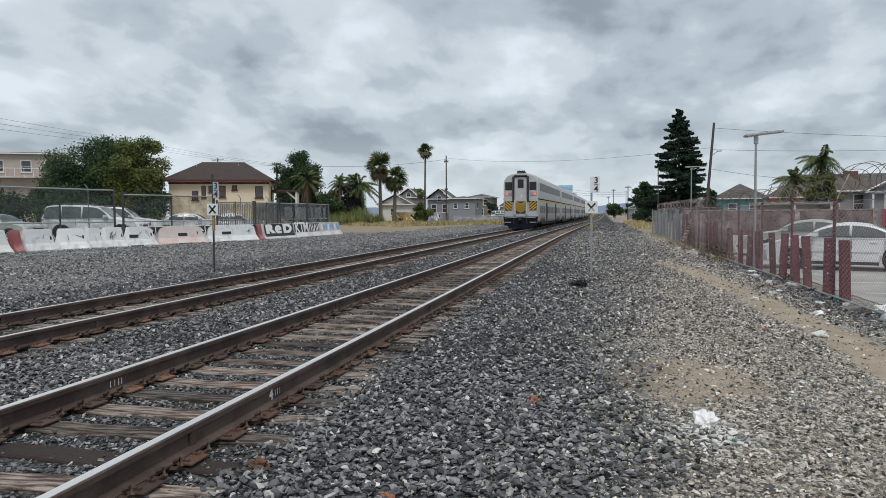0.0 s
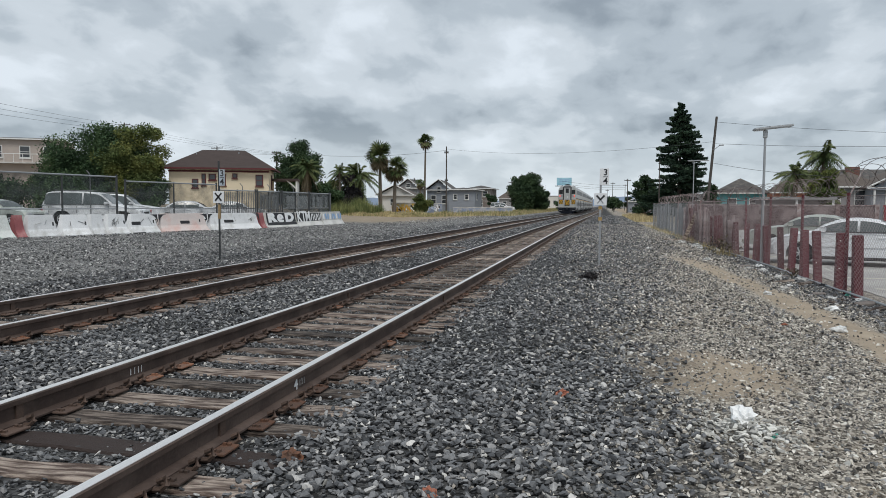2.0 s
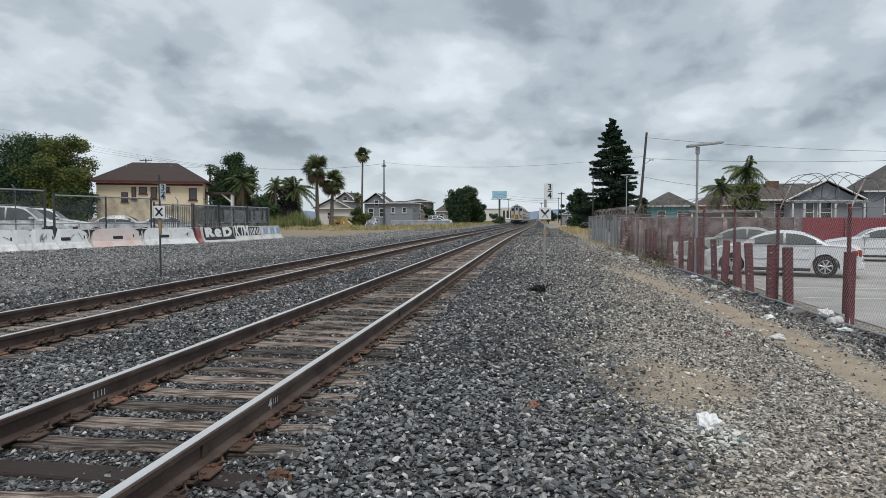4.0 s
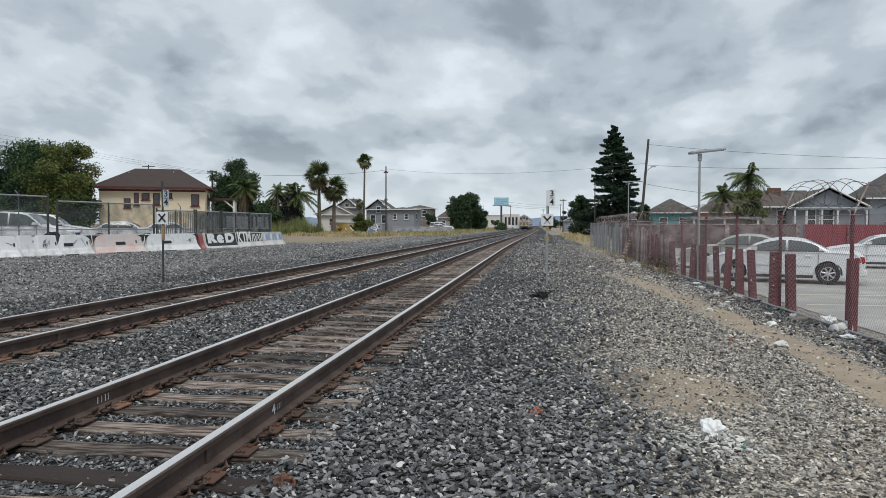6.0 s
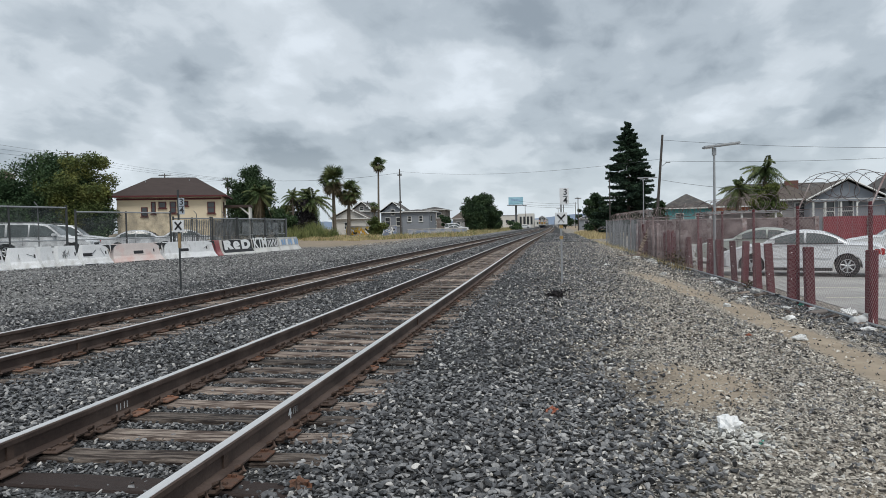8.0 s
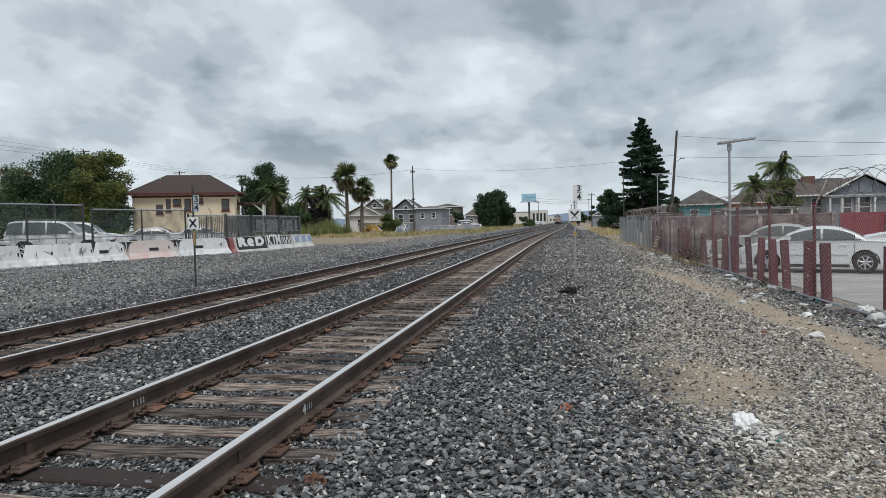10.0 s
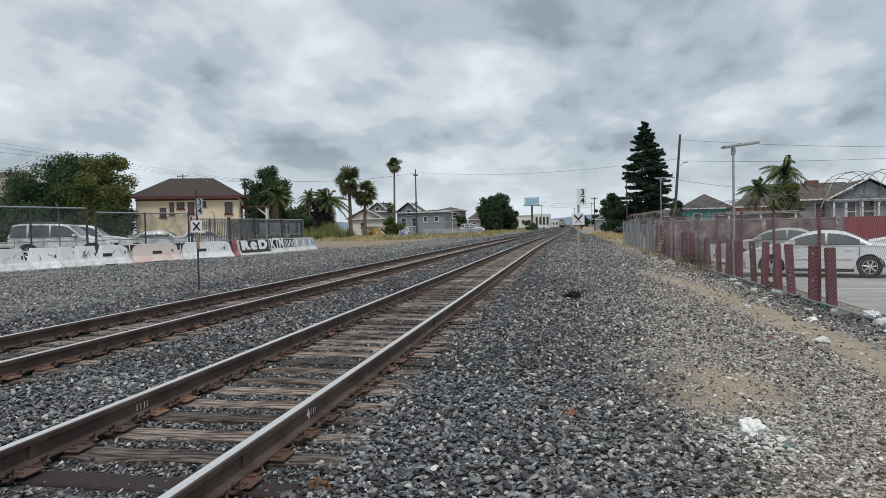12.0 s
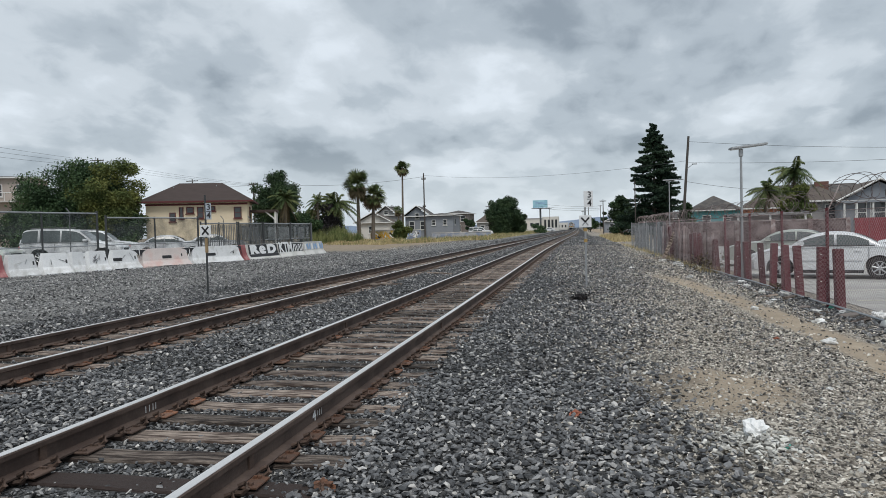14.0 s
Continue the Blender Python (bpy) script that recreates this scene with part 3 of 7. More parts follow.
TIE_MESHES = [tie_mesh(s) for s in range(6)]
PLATE = simple_mesh("tie_plate", plate_bm(), M["rust"])
PLATE_DARK = simple_mesh("tie_plate", plate_bm(), M["darkrust"])
ANCHOR = simple_mesh("rail_anchor", anchor_bm(), M["darkrust"])
DARK_TIE = tie_mesh(9)
DARK_TIE.materials.clear()
DARK_TIE.materials.append(M["darktie"])
TIE_ROWS = []


def bend(y):
    """How far the line has swung to the right, past the first straight."""
    return 1.95 * (1 - np.exp(-(np.maximum(np.asarray(y, float) - 40, 0) / 95) ** 1.5))


STATIONS = [-20.0, 40.0] + [40.0 + 8 * k for k in range(1, 32)] + [340.0, 420.0, 600.0, 900.0]


def along_line(outline):
    """An outline of (x, z) drawn along the bending line."""
    bm = bmesh.new()
    rings = [[bm.verts.new((u + float(bend(y)), y, v)) for u, v in outline] for y in STATIONS]
    k = len(outline)
    for a, b in zip(rings, rings[1:]):
        for i in range(k):
            bm.faces.new((a[i], a[(i + 1) % k], b[(i + 1) % k], b[i]))
    bm.faces.new(rings[0][::-1]); bm.faces.new(rings[-1])
    return bm


def build_track(index):
    c = TRACKS[index]
    rnd = random.Random(40 + index)
    track = thing("railway_track", pose(0, 0, 0), "standard gauge railway track with rusty rails on weathered wooden ties", "railway track", "pair of railway tracks", "structure")
    rails = []
    for s in (-1, 1):
        x = c + s * GAUGE / 2
        r = part("rail", along_line(rail_outline(x)), M["rail"], track, "rust-brown steel rail")
        h = part("rail_head", along_line([(x - 0.033, 0.186), (x + 0.029, 0.186), (x + 0.029, 0.1935), (x - 0.033, 0.1935)]), M["railtop"], r, "polished running surface")
        rails.append((x, r))
    ys, y = [], 0.90 + (0.2 if index else 0)
    while y < 76:
        ys.append(y + rnd.uniform(-0.022, 0.022))
        y += 0.475
    TIE_ROWS.append(np.array(ys))
    for k, y in enumerate(ys):
        ob = new("tie", rnd.choice(TIE_MESHES) if index or k != 6 else DARK_TIE)
        ob.parent = track
        ob.matrix_basis = pose(c + float(bend(y)) + rnd.uniform(-0.05, 0.05), y, rnd.uniform(-0.006, 0.006), rnd.uniform(-1.5, 1.5), 0, rnd.uniform(-1.6, 1.6) + (180 if rnd.random() < 0.5 else 0))
        if y < 17:
            for x, r in rails:
                pl = new("tie_plate", PLATE if rnd.random() < 0.45 else PLATE_DARK)
                pl.parent, pl.matrix_basis = r, pose(x, y, 0.003, 0, 0, rnd.uniform(-1, 1))
                for side in ((-1, 1) if rnd.random() < 0.6 else (1,)):
                    an = new("rail_anchor", ANCHOR)
                    an.parent, an.matrix_basis = r, pose(x, y + side * 0.145, rnd.uniform(-0.004, 0.006), 0, 0, rnd.uniform(-4, 4))
    # the ties and plates farther along, too small to pick apart
    bm = bmesh.new()
    y = 76.0
    while y < 330:
        u = c + float(bend(y))
        box(bm, u - 1.3, u + 1.3, y - 0.11, y + 0.11, -0.15, 0.018)
        y += 0.475
    tagged(part("far_ties", bm, M["tie"], track), kind="stuff")
    bm = bmesh.new()
    for y in ys:
        if y >= 17:
            for x, r in rails:
                x = x + float(bend(y))
                box(bm, x - 0.17, x + 0.17, y - 0.09, y + 0.09, 0.0, 0.032)
                box(bm, x - 0.12, x + 0.12, y - 0.16, y - 0.12, 0.0, 0.05)
    tagged(part("far_tie_plates", bm, M["darkrust"], track), kind="stuff")
    # chalk marks and joint bars on the webs
    for x, r in rails:
        for y in ((3.9, 10.2, 21.0) if index == 0 else (7.9, 15.0)):
            bm = B(x - 0.026, x + 0.026, y - 0.03, y + 0.03, 0.05, 0.15)
            part("weld_collar", bm, M["darkrust"], r)
    return track, rails


track_near, rails_near = build_track(0)
track_far, rails_far = build_track(1)
# chalk writing on the web of the near rail: a digit and a few strokes
xr, r_ob = rails_near[1]
text_mesh("chalk_mark", "4", 0.13, 0.001, M["spraywhite"], r_ob, pose(xr + 0.014, 5.0, 0.1, 90, 0, 90))
for dy in (0.07, 0.11, 0.15):
    part("chalk_stroke", B(xr + 0.012, xr + 0.0135, 5.0 + dy, 5.0 + dy + 0.008, 0.075, 0.125), M["paper"], r_ob, "faint chalk stroke")
xl, l_ob = rails_near[0]
for dy in (0.0, 0.05, 0.1, 0.14):
    part("chalk_stroke", B(xl + 0.012, xl + 0.0135, 5.05 + dy, 5.05 + dy + 0.01, 0.07, 0.125), M["paper"], l_ob, "faint chalk stroke")


# ---- loose stones ----
def rock_protos(seed, count, npts, flat=(0.3, 0.58)):
    rnd = random.Random(seed)
    out = []
    for _ in range(count):
        bm = bmesh.new()
        sx, sy, sz = 1.0, rnd.uniform(0.5, 0.85), rnd.uniform(*flat)
        for _ in range(npts):
            v = Vector((rnd.gauss(0, 1), rnd.gauss(0, 1), rnd.gauss(0, 1))).normalized() * rnd.uniform(0.8, 1.0)
            bm.verts.new((v.x * sx, v.y * sy, v.z * sz))
        res = bmesh.ops.convex_hull(bm, input=bm.verts)
        bmesh.ops.delete(bm, geom=[v for v in bm.verts if not v.link_faces], context="VERTS")
        bmesh.ops.triangulate(bm, faces=bm.faces)
        bm.verts.index_update()
        out.append((np.array([v.co[:] for v in bm.verts]), np.array([[v.index for v in f.verts] for f in bm.faces])))
        bm.free()
    return out


def scatter(name, pos, size, protos, material, label, tilt=0.36):
    """Stones at pos with half-lengths size, each turned its own way, as one mesh."""
    rng = np.random.RandomState(len(pos) % 9973)
    pick = rng.randint(0, len(protos), len(pos))
    vs, fs, base = [], [], 0
    for k, (pv, pf) in enumerate(protos):
        sel = np.nonzero(pick == k)[0]
        if not len(sel):
            continue
        n = len(sel)
        yaw, a, b = rng.uniform(0, 6.283, n), rng.normal(0, tilt, n), rng.normal(0, tilt, n)
        cz, sz_, ca, sa, cb, sb = np.cos(yaw), np.sin(yaw), np.cos(a), np.sin(a), np.cos(b), np.sin(b)
        x, y, z = [pv[None, :, i] * size[sel, None] for i in range(3)]
        y, z = ca[:, None] * y - sa[:, None] * z, sa[:, None] * y + ca[:, None] * z
        x, z = cb[:, None] * x + sb[:, None] * z, -sb[:, None] * x + cb[:, None] * z
        x, y = cz[:, None] * x - sz_[:, None] * y, sz_[:, None] * x + cz[:, None] * y
        v = np.stack([x, y, z], -1) + pos[sel][:, None, :]
        vs.append(v.reshape(-1, 3))
        fs.append((pf[None] + (base + np.arange(n) * len(pv))[:, None, None]).reshape(-1, 3))
        base += n * len(pv)
    ob = raw_mesh(name, np.concatenate(vs), np.concatenate(fs), material)
    return tagged(ob, label, "gravel", kind="stuff")


ROCKS, ROCKS_CHEAP = rock_protos(3, 18, 13, (0.32, 0.58)), rock_protos(5, 12, 7, (0.35, 0.66))


def field(seed, n, x0, x1, y0, y1):
    """Random places in a stretch of ground, thinned to the wedge that opens along the tracks."""
    rng = np.random.RandomState(seed)
    x, y = rng.uniform(x0, x1, n), rng.uniform(y0, y1, n)
    keep = (x > -1.2 * y - 0.8) & (x < 0.5 * y + 1.2)
    return x[keep], y[keep], rng


def off_track(x, y, rng, spill):
    x = x - bend(y)
    keep = np.ones(len(x), bool)
    for c, rows in zip(TRACKS, TIE_ROWS):
        for s in (-1, 1):
            keep &= np.abs(x - (c + s * GAUGE / 2)) > 0.10
        near = np.abs(y[:, None] - rows[None, :]).min(1) < 0.15
        u = np.abs(x - c)
        chance = np.where(u > 0.95, 0.72 + 0.25 * (np.sin(y * 0.7) > -0.2), np.where(x > c + 0.2, spill * 1.5, spill))
        keep &= ~(near & (u < 1.28) & (rng.uniform(0, 1, len(x)) > chance))
    return keep


def ballast_edge(y):
    return 0.07 * np.clip(y - 8.0, 0, 20)


def edge_wobble(y):
    return 0.35 * np.sin(y * 0.9) + 0.25 * np.sin(y * 2.3 + 1)


def stones(name, seed, per_m2, x0, x1, y0, y1, smin, smax, protos, material, label, fade=None, lift=0.25, grow=None):
    x, y, rng = field(seed, int(per_m2 * (x1 - x0) * (y1 - y0)), x0, x1, y0, y1)
    keep = off_track(x, y, rng, 0.10)
    if fade:
        f0, f1 = fade
        e = x - ballast_edge(y) + 0.6 * edge_wobble(y)
        keep &= rng.uniform(0, 1, len(x)) > np.clip((e - f0) / (f1 - f0), 0, 1)
    if grow:
        keep &= rng.uniform(0, 1, len(x)) < np.clip((x - ballast_edge(y) * 0.5 - grow[0]) / (grow[1] - grow[0]), 0, 1)
    lane = np.abs(x - (3.35 - 0.0045 * np.maximum(y - 8.0, 0) ** 2 + 0.08 * np.sin(y * 0.8)))
    keep &= ~((lane < 0.42) & (y < 23) & (rng.uniform(0, 1, len(x)) > 0.08))
    hollow = ((x - 1.05) * 1.1) ** 2 + ((y - 6.7) * 0.8) ** 2 + 0.25 * np.sin(x * 7 + y * 3)
    keep &= ~((hollow < 0.55) & (rng.uniform(0, 1, len(x)) > 0.3))
    x, y = x[keep], y[keep]
    inside = np.zeros(len(x), bool)
    for c in TRACKS:
        inside |= np.abs(x - c) < 1.15
    size = rng.uniform(smin, smax, len(x)) * np.where(inside, 0.72, 1.0)
    z = ground_height(x, y) + size * lift * rng.uniform(-0.4, 1.6, len(x))
    return scatter(name, np.stack([x, y, z], -1), size, protos, material, label)


DARK = "dark grey crushed rock ballast around the tracks"
EARTH, GREY, MIXED = "dark stones strewn over the trodden earth", "grey gravel beside the far track", "mixed grey gravel scattered over the trodden earth"
LOT = "pale grey gravel beyond the second track"
stones("ballast_stones", 1, 980, -7.0, 1.8, 1.3, 7.0, 0.016, 0.043, ROCKS, M["ballast"], DARK, fade=(0.0, 0.8), lift=0.6)
stones("ballast_stones", 2, 430, -10.0, 2.0, 7.0, 14.0, 0.02, 0.05, ROCKS_CHEAP, M["ballast"], DARK, fade=(0.0, 1.2), lift=0.6)
stones("ballast_stones", 4, 190, -11.0, 2.4, 14.0, 26.0, 0.024, 0.055, ROCKS_CHEAP, M["ballast"], DARK, fade=(0.0, 1.5), lift=0.5)
stones("ballast_stones", 6, 75, -10.5, 3.2, 26.0, 55.0, 0.035, 0.075, ROCKS_CHEAP, M["ballast"], DARK, fade=(0.4, 2.4), lift=0.4)
stones("ballast_stones", 16, 14, -10.5, 3.6, 55.0, 120.0, 0.06, 0.12, ROCKS_CHEAP, M["ballast"], DARK)
stones("side_gravel", 23, 18, -14.5, -10.2, 24.0, 95.0, 0.03, 0.075, ROCKS_CHEAP, M["lotgravel"], GREY, lift=0.3)
stones("side_gravel", 24, 80, -14.0, -10.2, 9.0, 26.0, 0.018, 0.048, ROCKS_CHEAP, M["lotgravel"], GREY, lift=0.3)
stones("side_gravel", 25, 110, 0.3, 4.7, 3.0, 9.0, 0.014, 0.036, ROCKS_CHEAP, M["ballast"], EARTH, lift=0.3)
stones("side_gravel", 26, 75, 0.4, 4.7, 9.0, 30.0, 0.018, 0.048, ROCKS_CHEAP, M["ballast"], EARTH, lift=0.3)
stones("pale_stones", 7, 70, -9.0, 1.2, 1.3, 16.0, 0.012, 0.03, ROCKS_CHEAP, M["chalk"], "pale chips among the ballast", lift=0.5)
stones("fine_gravel", 15, 1200, 0.1, 4.9, 2.0, 8.0, 0.006, 0.018, ROCKS_CHEAP, M["gravel"], "fine grey gravel on trodden earth", lift=0.2)
stones("fine_gravel", 17, 520, 0.2, 4.9, 8.0, 15.0, 0.009, 0.024, ROCKS_CHEAP, M["gravel"], "fine grey gravel on trodden earth", lift=0.2)
stones("side_gravel", 8, 560, -0.9, 4.9, 2.0, 9.0, 0.010, 0.033, ROCKS_CHEAP, M["gravel"], MIXED, lift=0.4, grow=(-0.9, 0.7))
stones("side_gravel", 9, 380, -1.6, 4.9, 9.0, 22.0, 0.014, 0.040, ROCKS_CHEAP, M["gravel"], MIXED, lift=0.45, grow=(-1.6, 0.5))
stones("side_gravel", 13, 120, -1.4, 4.7, 22.0, 60.0, 0.022, 0.06, ROCKS_CHEAP, M["gravel"], MIXED, lift=0.3)
stones("pale_stones", 10, 120, 0.1, 4.9, 2.0, 20.0, 0.008, 0.028, ROCKS_CHEAP, M["chalk"], "pale stones and rubble beside the path", lift=0.3)
stones("lot_gravel", 11, 85, -22.0, -8.8, 9.0, 40.0, 0.02, 0.055, ROCKS_CHEAP, M["lotgravel"], LOT, lift=0.3)
stones("lot_gravel", 12, 40, -20.0, -8.8, 10.0, 45.0, 0.02, 0.05, ROCKS_CHEAP, M["ballast"], "dark stones mixed into the gravel", lift=0.3)


# ---- barrier and fence along the far lot ----
def barrier_line(s):
    """A point on the barrier's line, bent a little at its middle."""
    knots = ((0.0, -20.2, 17.0), (9.7, -18.35, 26.4), (15.0, -16.75, 31.3), (21.0, -16.1, 37.2), (25.6, -16.1, 41.8))
    for (s0, x0, y0), (s1, x1, y1) in zip(knots, knots[1:]):
        if s <= s1 or s1 == 25.6:
            k = (s - s0) / (s1 - s0)
            return Vector((x0 + (x1 - x0) * k, y0 + (y1 - y0) * k, 0.29))


def jersey_barrier(s0, s1, material, label, holes, yaw=0.0):
    a, b = barrier_line(s0 + 0.01), barrier_line(s1 - 0.01)
    d = b - a
    ob = thing("concrete_barrier", pose(a.x, a.y, 0.28, 0, 0, math.degrees(math.atan2(d.y, d.x)) + yaw), label, "barrier", "row of concrete barriers")
    L = d.length
    bm = bmesh.new()
    outline = [(-0.33, 0.0), (0.33, 0.0), (0.33, 0.07), (0.25, 0.17), (0.17, 0.30), (0.12, 0.55), (0.085, 0.81), (-0.085, 0.81), (-0.12, 0.55), (-0.17, 0.30), (-0.25, 0.17), (-0.33, 0.07)]
    cut = min(0.19, 0.12 * L)
    # the ends draw in towards the top
    rings = [[bm.verts.new((end + side * cut * (v / 0.81) ** 0.8, u, v)) for u, v in outline] for end, side in ((0.0, 1), (L, -1))]
    n = len(outline)
    for i in range(n):
        bm.faces.new((rings[0][i], rings[0][(i + 1) % n], rings[1][(i + 1) % n], rings[1][i]))
    bm.faces.new(rings[0][::-1]); bm.faces.new(rings[1])
    bmesh.ops.bevel(bm, geom=[e for e in bm.edges if e.calc_face_angle(0) > 0.35], offset=0.02, segments=2, affect="EDGES")
    part("body", bm, material, ob)
    for u, w in holes:
        part("slot", box(bmesh.new(), u * L - w / 2, u * L + w / 2, -0.012, 0.05, 0.0, 0.14, pose(0, -0.165, 0.36, -9.5, 0, 0), bevel=0.024), M["blackpaint"], ob, "dark lifting slot")
        part("slot_lip", box(bmesh.new(), u * L - w / 2 - 0.05, u * L + w / 2 + 0.08, -0.004, 0.03, -0.06, -0.01, pose(0, -0.16, 0.36, -9.5, 0, 0), bevel=0.012), material, ob)
        part("drain_notch", box(bmesh.new(), u * L - w * 0.7, u * L + w * 0.7, -0.345, -0.2, -0.02, 0.06), M["blackpaint"], ob, "dark drain notch at the foot")
    if L > 1.0:
        part("smear", box(bmesh.new(), 0.82 * L, 0.82 * L + 0.06, -0.01, 0.03, 0.0, 0.13, pose(0, -0.15, 0.42, -9.5, 0, 0), bevel=0.008), M["blackpaint"], ob, "dark paint mark")
    return ob, L


BARS = [
    (0.0, 3.15, "greenwash", "whitewashed concrete road barrier with green and grey scrawls", (), 0),
    (3.17, 3.55, "redpaint", "concrete road barrier painted faded red", (), 0),
    (3.58, 4.88, "whitewash", "whitewashed concrete road barrier, chipped", (), 2),
    (4.94, 6.14, "whitewash", "whitewashed concrete road barrier set askew", (), -5),
    (6.20, 6.92, "whitewash", "short whitewashed concrete road barrier set askew", (), 7),
    (6.94, 8.0, "whitewash", "whitewashed concrete road barrier with grey scribble", (), 3),
    (8.02, 9.57, "whitewash", "whitewashed concrete road barrier with a dark slot", ((0.24, 0.46),), 0),
    (9.62, 12.28, "pinkwash", "pinkish white concrete road barrier with a slot", ((0.52, 0.5),), 0),
    (12.32, 15.7, "whitewash", "whitewashed concrete road barrier with a slot", ((0.38, 0.6),), 0),
    (15.72, 16.15, "redpaint", "concrete road barrier end painted faded red", (), 0),
    (16.17, 19.2, "concrete", "concrete road barrier with big white spray letters", (), 0),
    (19.2, 22.3, "concrete", "concrete road barrier with small white spray letters", (), 0),
    (22.3, 25.6, "concrete", "concrete road barrier with blue spray paint", (), 0),
]
BAR_OBS = [jersey_barrier(a, b, M[m], lb, h, yw) for a, b, m, lb, h, yw in BARS]
# sprayed lettering lies on the sloping face
SLOPE = 90 - 9.5


def on_face(u, z):
    """A place on the barrier's upper face, turned with it."""
    return pose(u, -0.17 + (z - 0.30) * 0.167 - 0.006, z, SLOPE, 0, 0)


ob, L = BAR_OBS[10]
part("black_ground", box(bmesh.new(), 0.14, L - 0.08, -0.0035, 0.0035, 0.0, 0.49, pose(0, -0.173, 0.31, -9.5, 0, 0)), M["blackpaint"], ob, "black sprayed ground")
part("black_ground", box(bmesh.new(), 0.14, L - 0.05, -0.0035, 0.0035, 0.0, 0.16, pose(0, -0.262, 0.165, -31.6, 0, 0)), M["blackpaint"], ob, "black sprayed ground")
for ch, u, tall, wide, turn in (("R", 0.62, 0.80, 1.55, 4), ("e", 1.42, 0.98, 1.5, -4), ("D", 2.3, 0.82, 1.5, 3)):
    text_mesh("graffiti_letter", ch, 0.74, 0.006, M["spraywhite"], ob, on_face(u, 0.52 if ch != "e" else 0.56) @ pose(0, 0, 0, 0, 0, turn) @ Matrix.Diagonal((wide, tall, 1, 1)), 0.055)
ob, L = BAR_OBS[11]
part("black_ground", box(bmesh.new(), 0.02, L - 0.02, -0.0035, 0.0035, 0.0, 0.46, pose(0, -0.172, 0.31, -9.5, 0, 0)), M["blackpaint"], ob, "black sprayed ground")
for k, ch in enumerate("KTM"):
    text_mesh("graffiti_letter", ch, 0.8, 0.006, M["spraywhite"], ob, on_face(0.35 + k * 0.5, 0.54) @ Matrix.Diagonal((1.0, 1.0, 1, 1)), 0.018)
rnd = random.Random(77)
for k in range(7):
    part("graffiti_stroke", box(bmesh.new(), -0.035, 0.035, -0.006, 0.004, -0.2, 0.2, pose(1.8 + k * 0.19, -0.142, 0.52, -9.5, rnd.uniform(-25, 25), 0)), M["spraywhite"], ob)
ob, L = BAR_OBS[12]
for k in range(9):
    part("graffiti_stroke", box(bmesh.new(), -0.1, 0.1, -0.006, 0.004, -0.16, 0.18, pose(0.3 + k * 0.34, -0.142, 0.52, -9.5, rnd.uniform(-30, 30), 0)), M["sprayblue"] if k % 3 else M["spraywhite"], ob)
def corner_patch(L, end, w, h):
    """The dark corner left outside the rounded white field at one end of a barrier."""
    pts = [(0.0, 0.0)] + [(w * (1 - math.cos(a)), -h * (1 - math.sin(a))) for a in (math.pi / 2 * q / 6 for q in range(6, -1, -1))]
    pts = [(L - u, v) for u, v in pts] if end else pts
    bm = prism(bmesh.new(), pts, "y", -0.004, 0.004)
    bmesh.ops.transform(bm, matrix=pose(0, -0.172, 0.31, -9.5, 0, 0) @ pose(0, 0, 0.475), verts=bm.verts)
    return bm


for idx in (0, 2, 3, 5, 6, 7, 8):
    ob, L = BAR_OBS[idx]
    for end in (0, 1):
        if idx in (6, 7, 8) and (idx, end) != (6, 0):
            part("black_corner", corner_patch(L, end, rnd.uniform(0.34, 0.42), rnd.uniform(0.4, 0.46)), M["blackpaint"], ob, "sprayed dark corner")
    for k in range(10 if idx in (0, 5) else (0 if idx == 7 else 2)):
        u = rnd.uniform(0.3, L - 0.3)
        part("scrawl", box(bmesh.new(), -0.009, 0.009, -0.004, 0.004, -rnd.uniform(0.05, 0.2), rnd.uniform(0.05, 0.2), pose(u, -0.142, 0.52, -9.5, rnd.uniform(-80, 80), 0)), rnd.choice((M["galv"], M["galvdark"], M["concrete"])), ob)


def fence_panel(s0, s1, top, screen, label, bars=False):
    """A steel-framed chain-link panel with a wind screen, just behind the barriers."""
    a, b = barrier_line(s0), barrier_line(s1)
    d = b - a
    nrm = Vector((-d.y, d.x, 0)).normalized() * 0.62
    a = a + nrm
    ob = thing("screen_fence", pose(a.x, a.y, 0.28, 0, 0, math.degrees(math.atan2(d.y, d.x))), label, "fence", "screened fence behind the barriers")
    L = d.length
    for x in (0.06, L - 0.06):
        part("post", T((x, 0, 0), (x, 0, top + 0.04), 0.045, n=10), M["darkpost"], ob)
    part("post", T((L * 0.5, 0.02, 0), (L * 0.5, 0.02, top), 0.034, n=8), M["darkpost"], ob)
    part("top_rail", T((0.06, 0, top - 0.05), (L - 0.06, 0, top - 0.05), 0.03, n=8), M["galv"], ob)
    part("middle_rail", T((0.06, 0.02, 1.02), (L - 0.06, 0.02, 1.02), 0.024, n=8), M["galv"], ob)
    if bars:
        n = int(L / 0.13)
        for k in range(1, n):
            part("picket", B(k * L / n - 0.012, k * L / n + 0.012, -0.055, -0.03, 0.1, top - 0.12), M["galvdark"], ob)
    part("wind_screen", B(0.08, L - 0.08, 0.055, 0.06, 0.75, top - 0.06), screen, ob, "sun-bleached woven wind screen")
    return ob, L


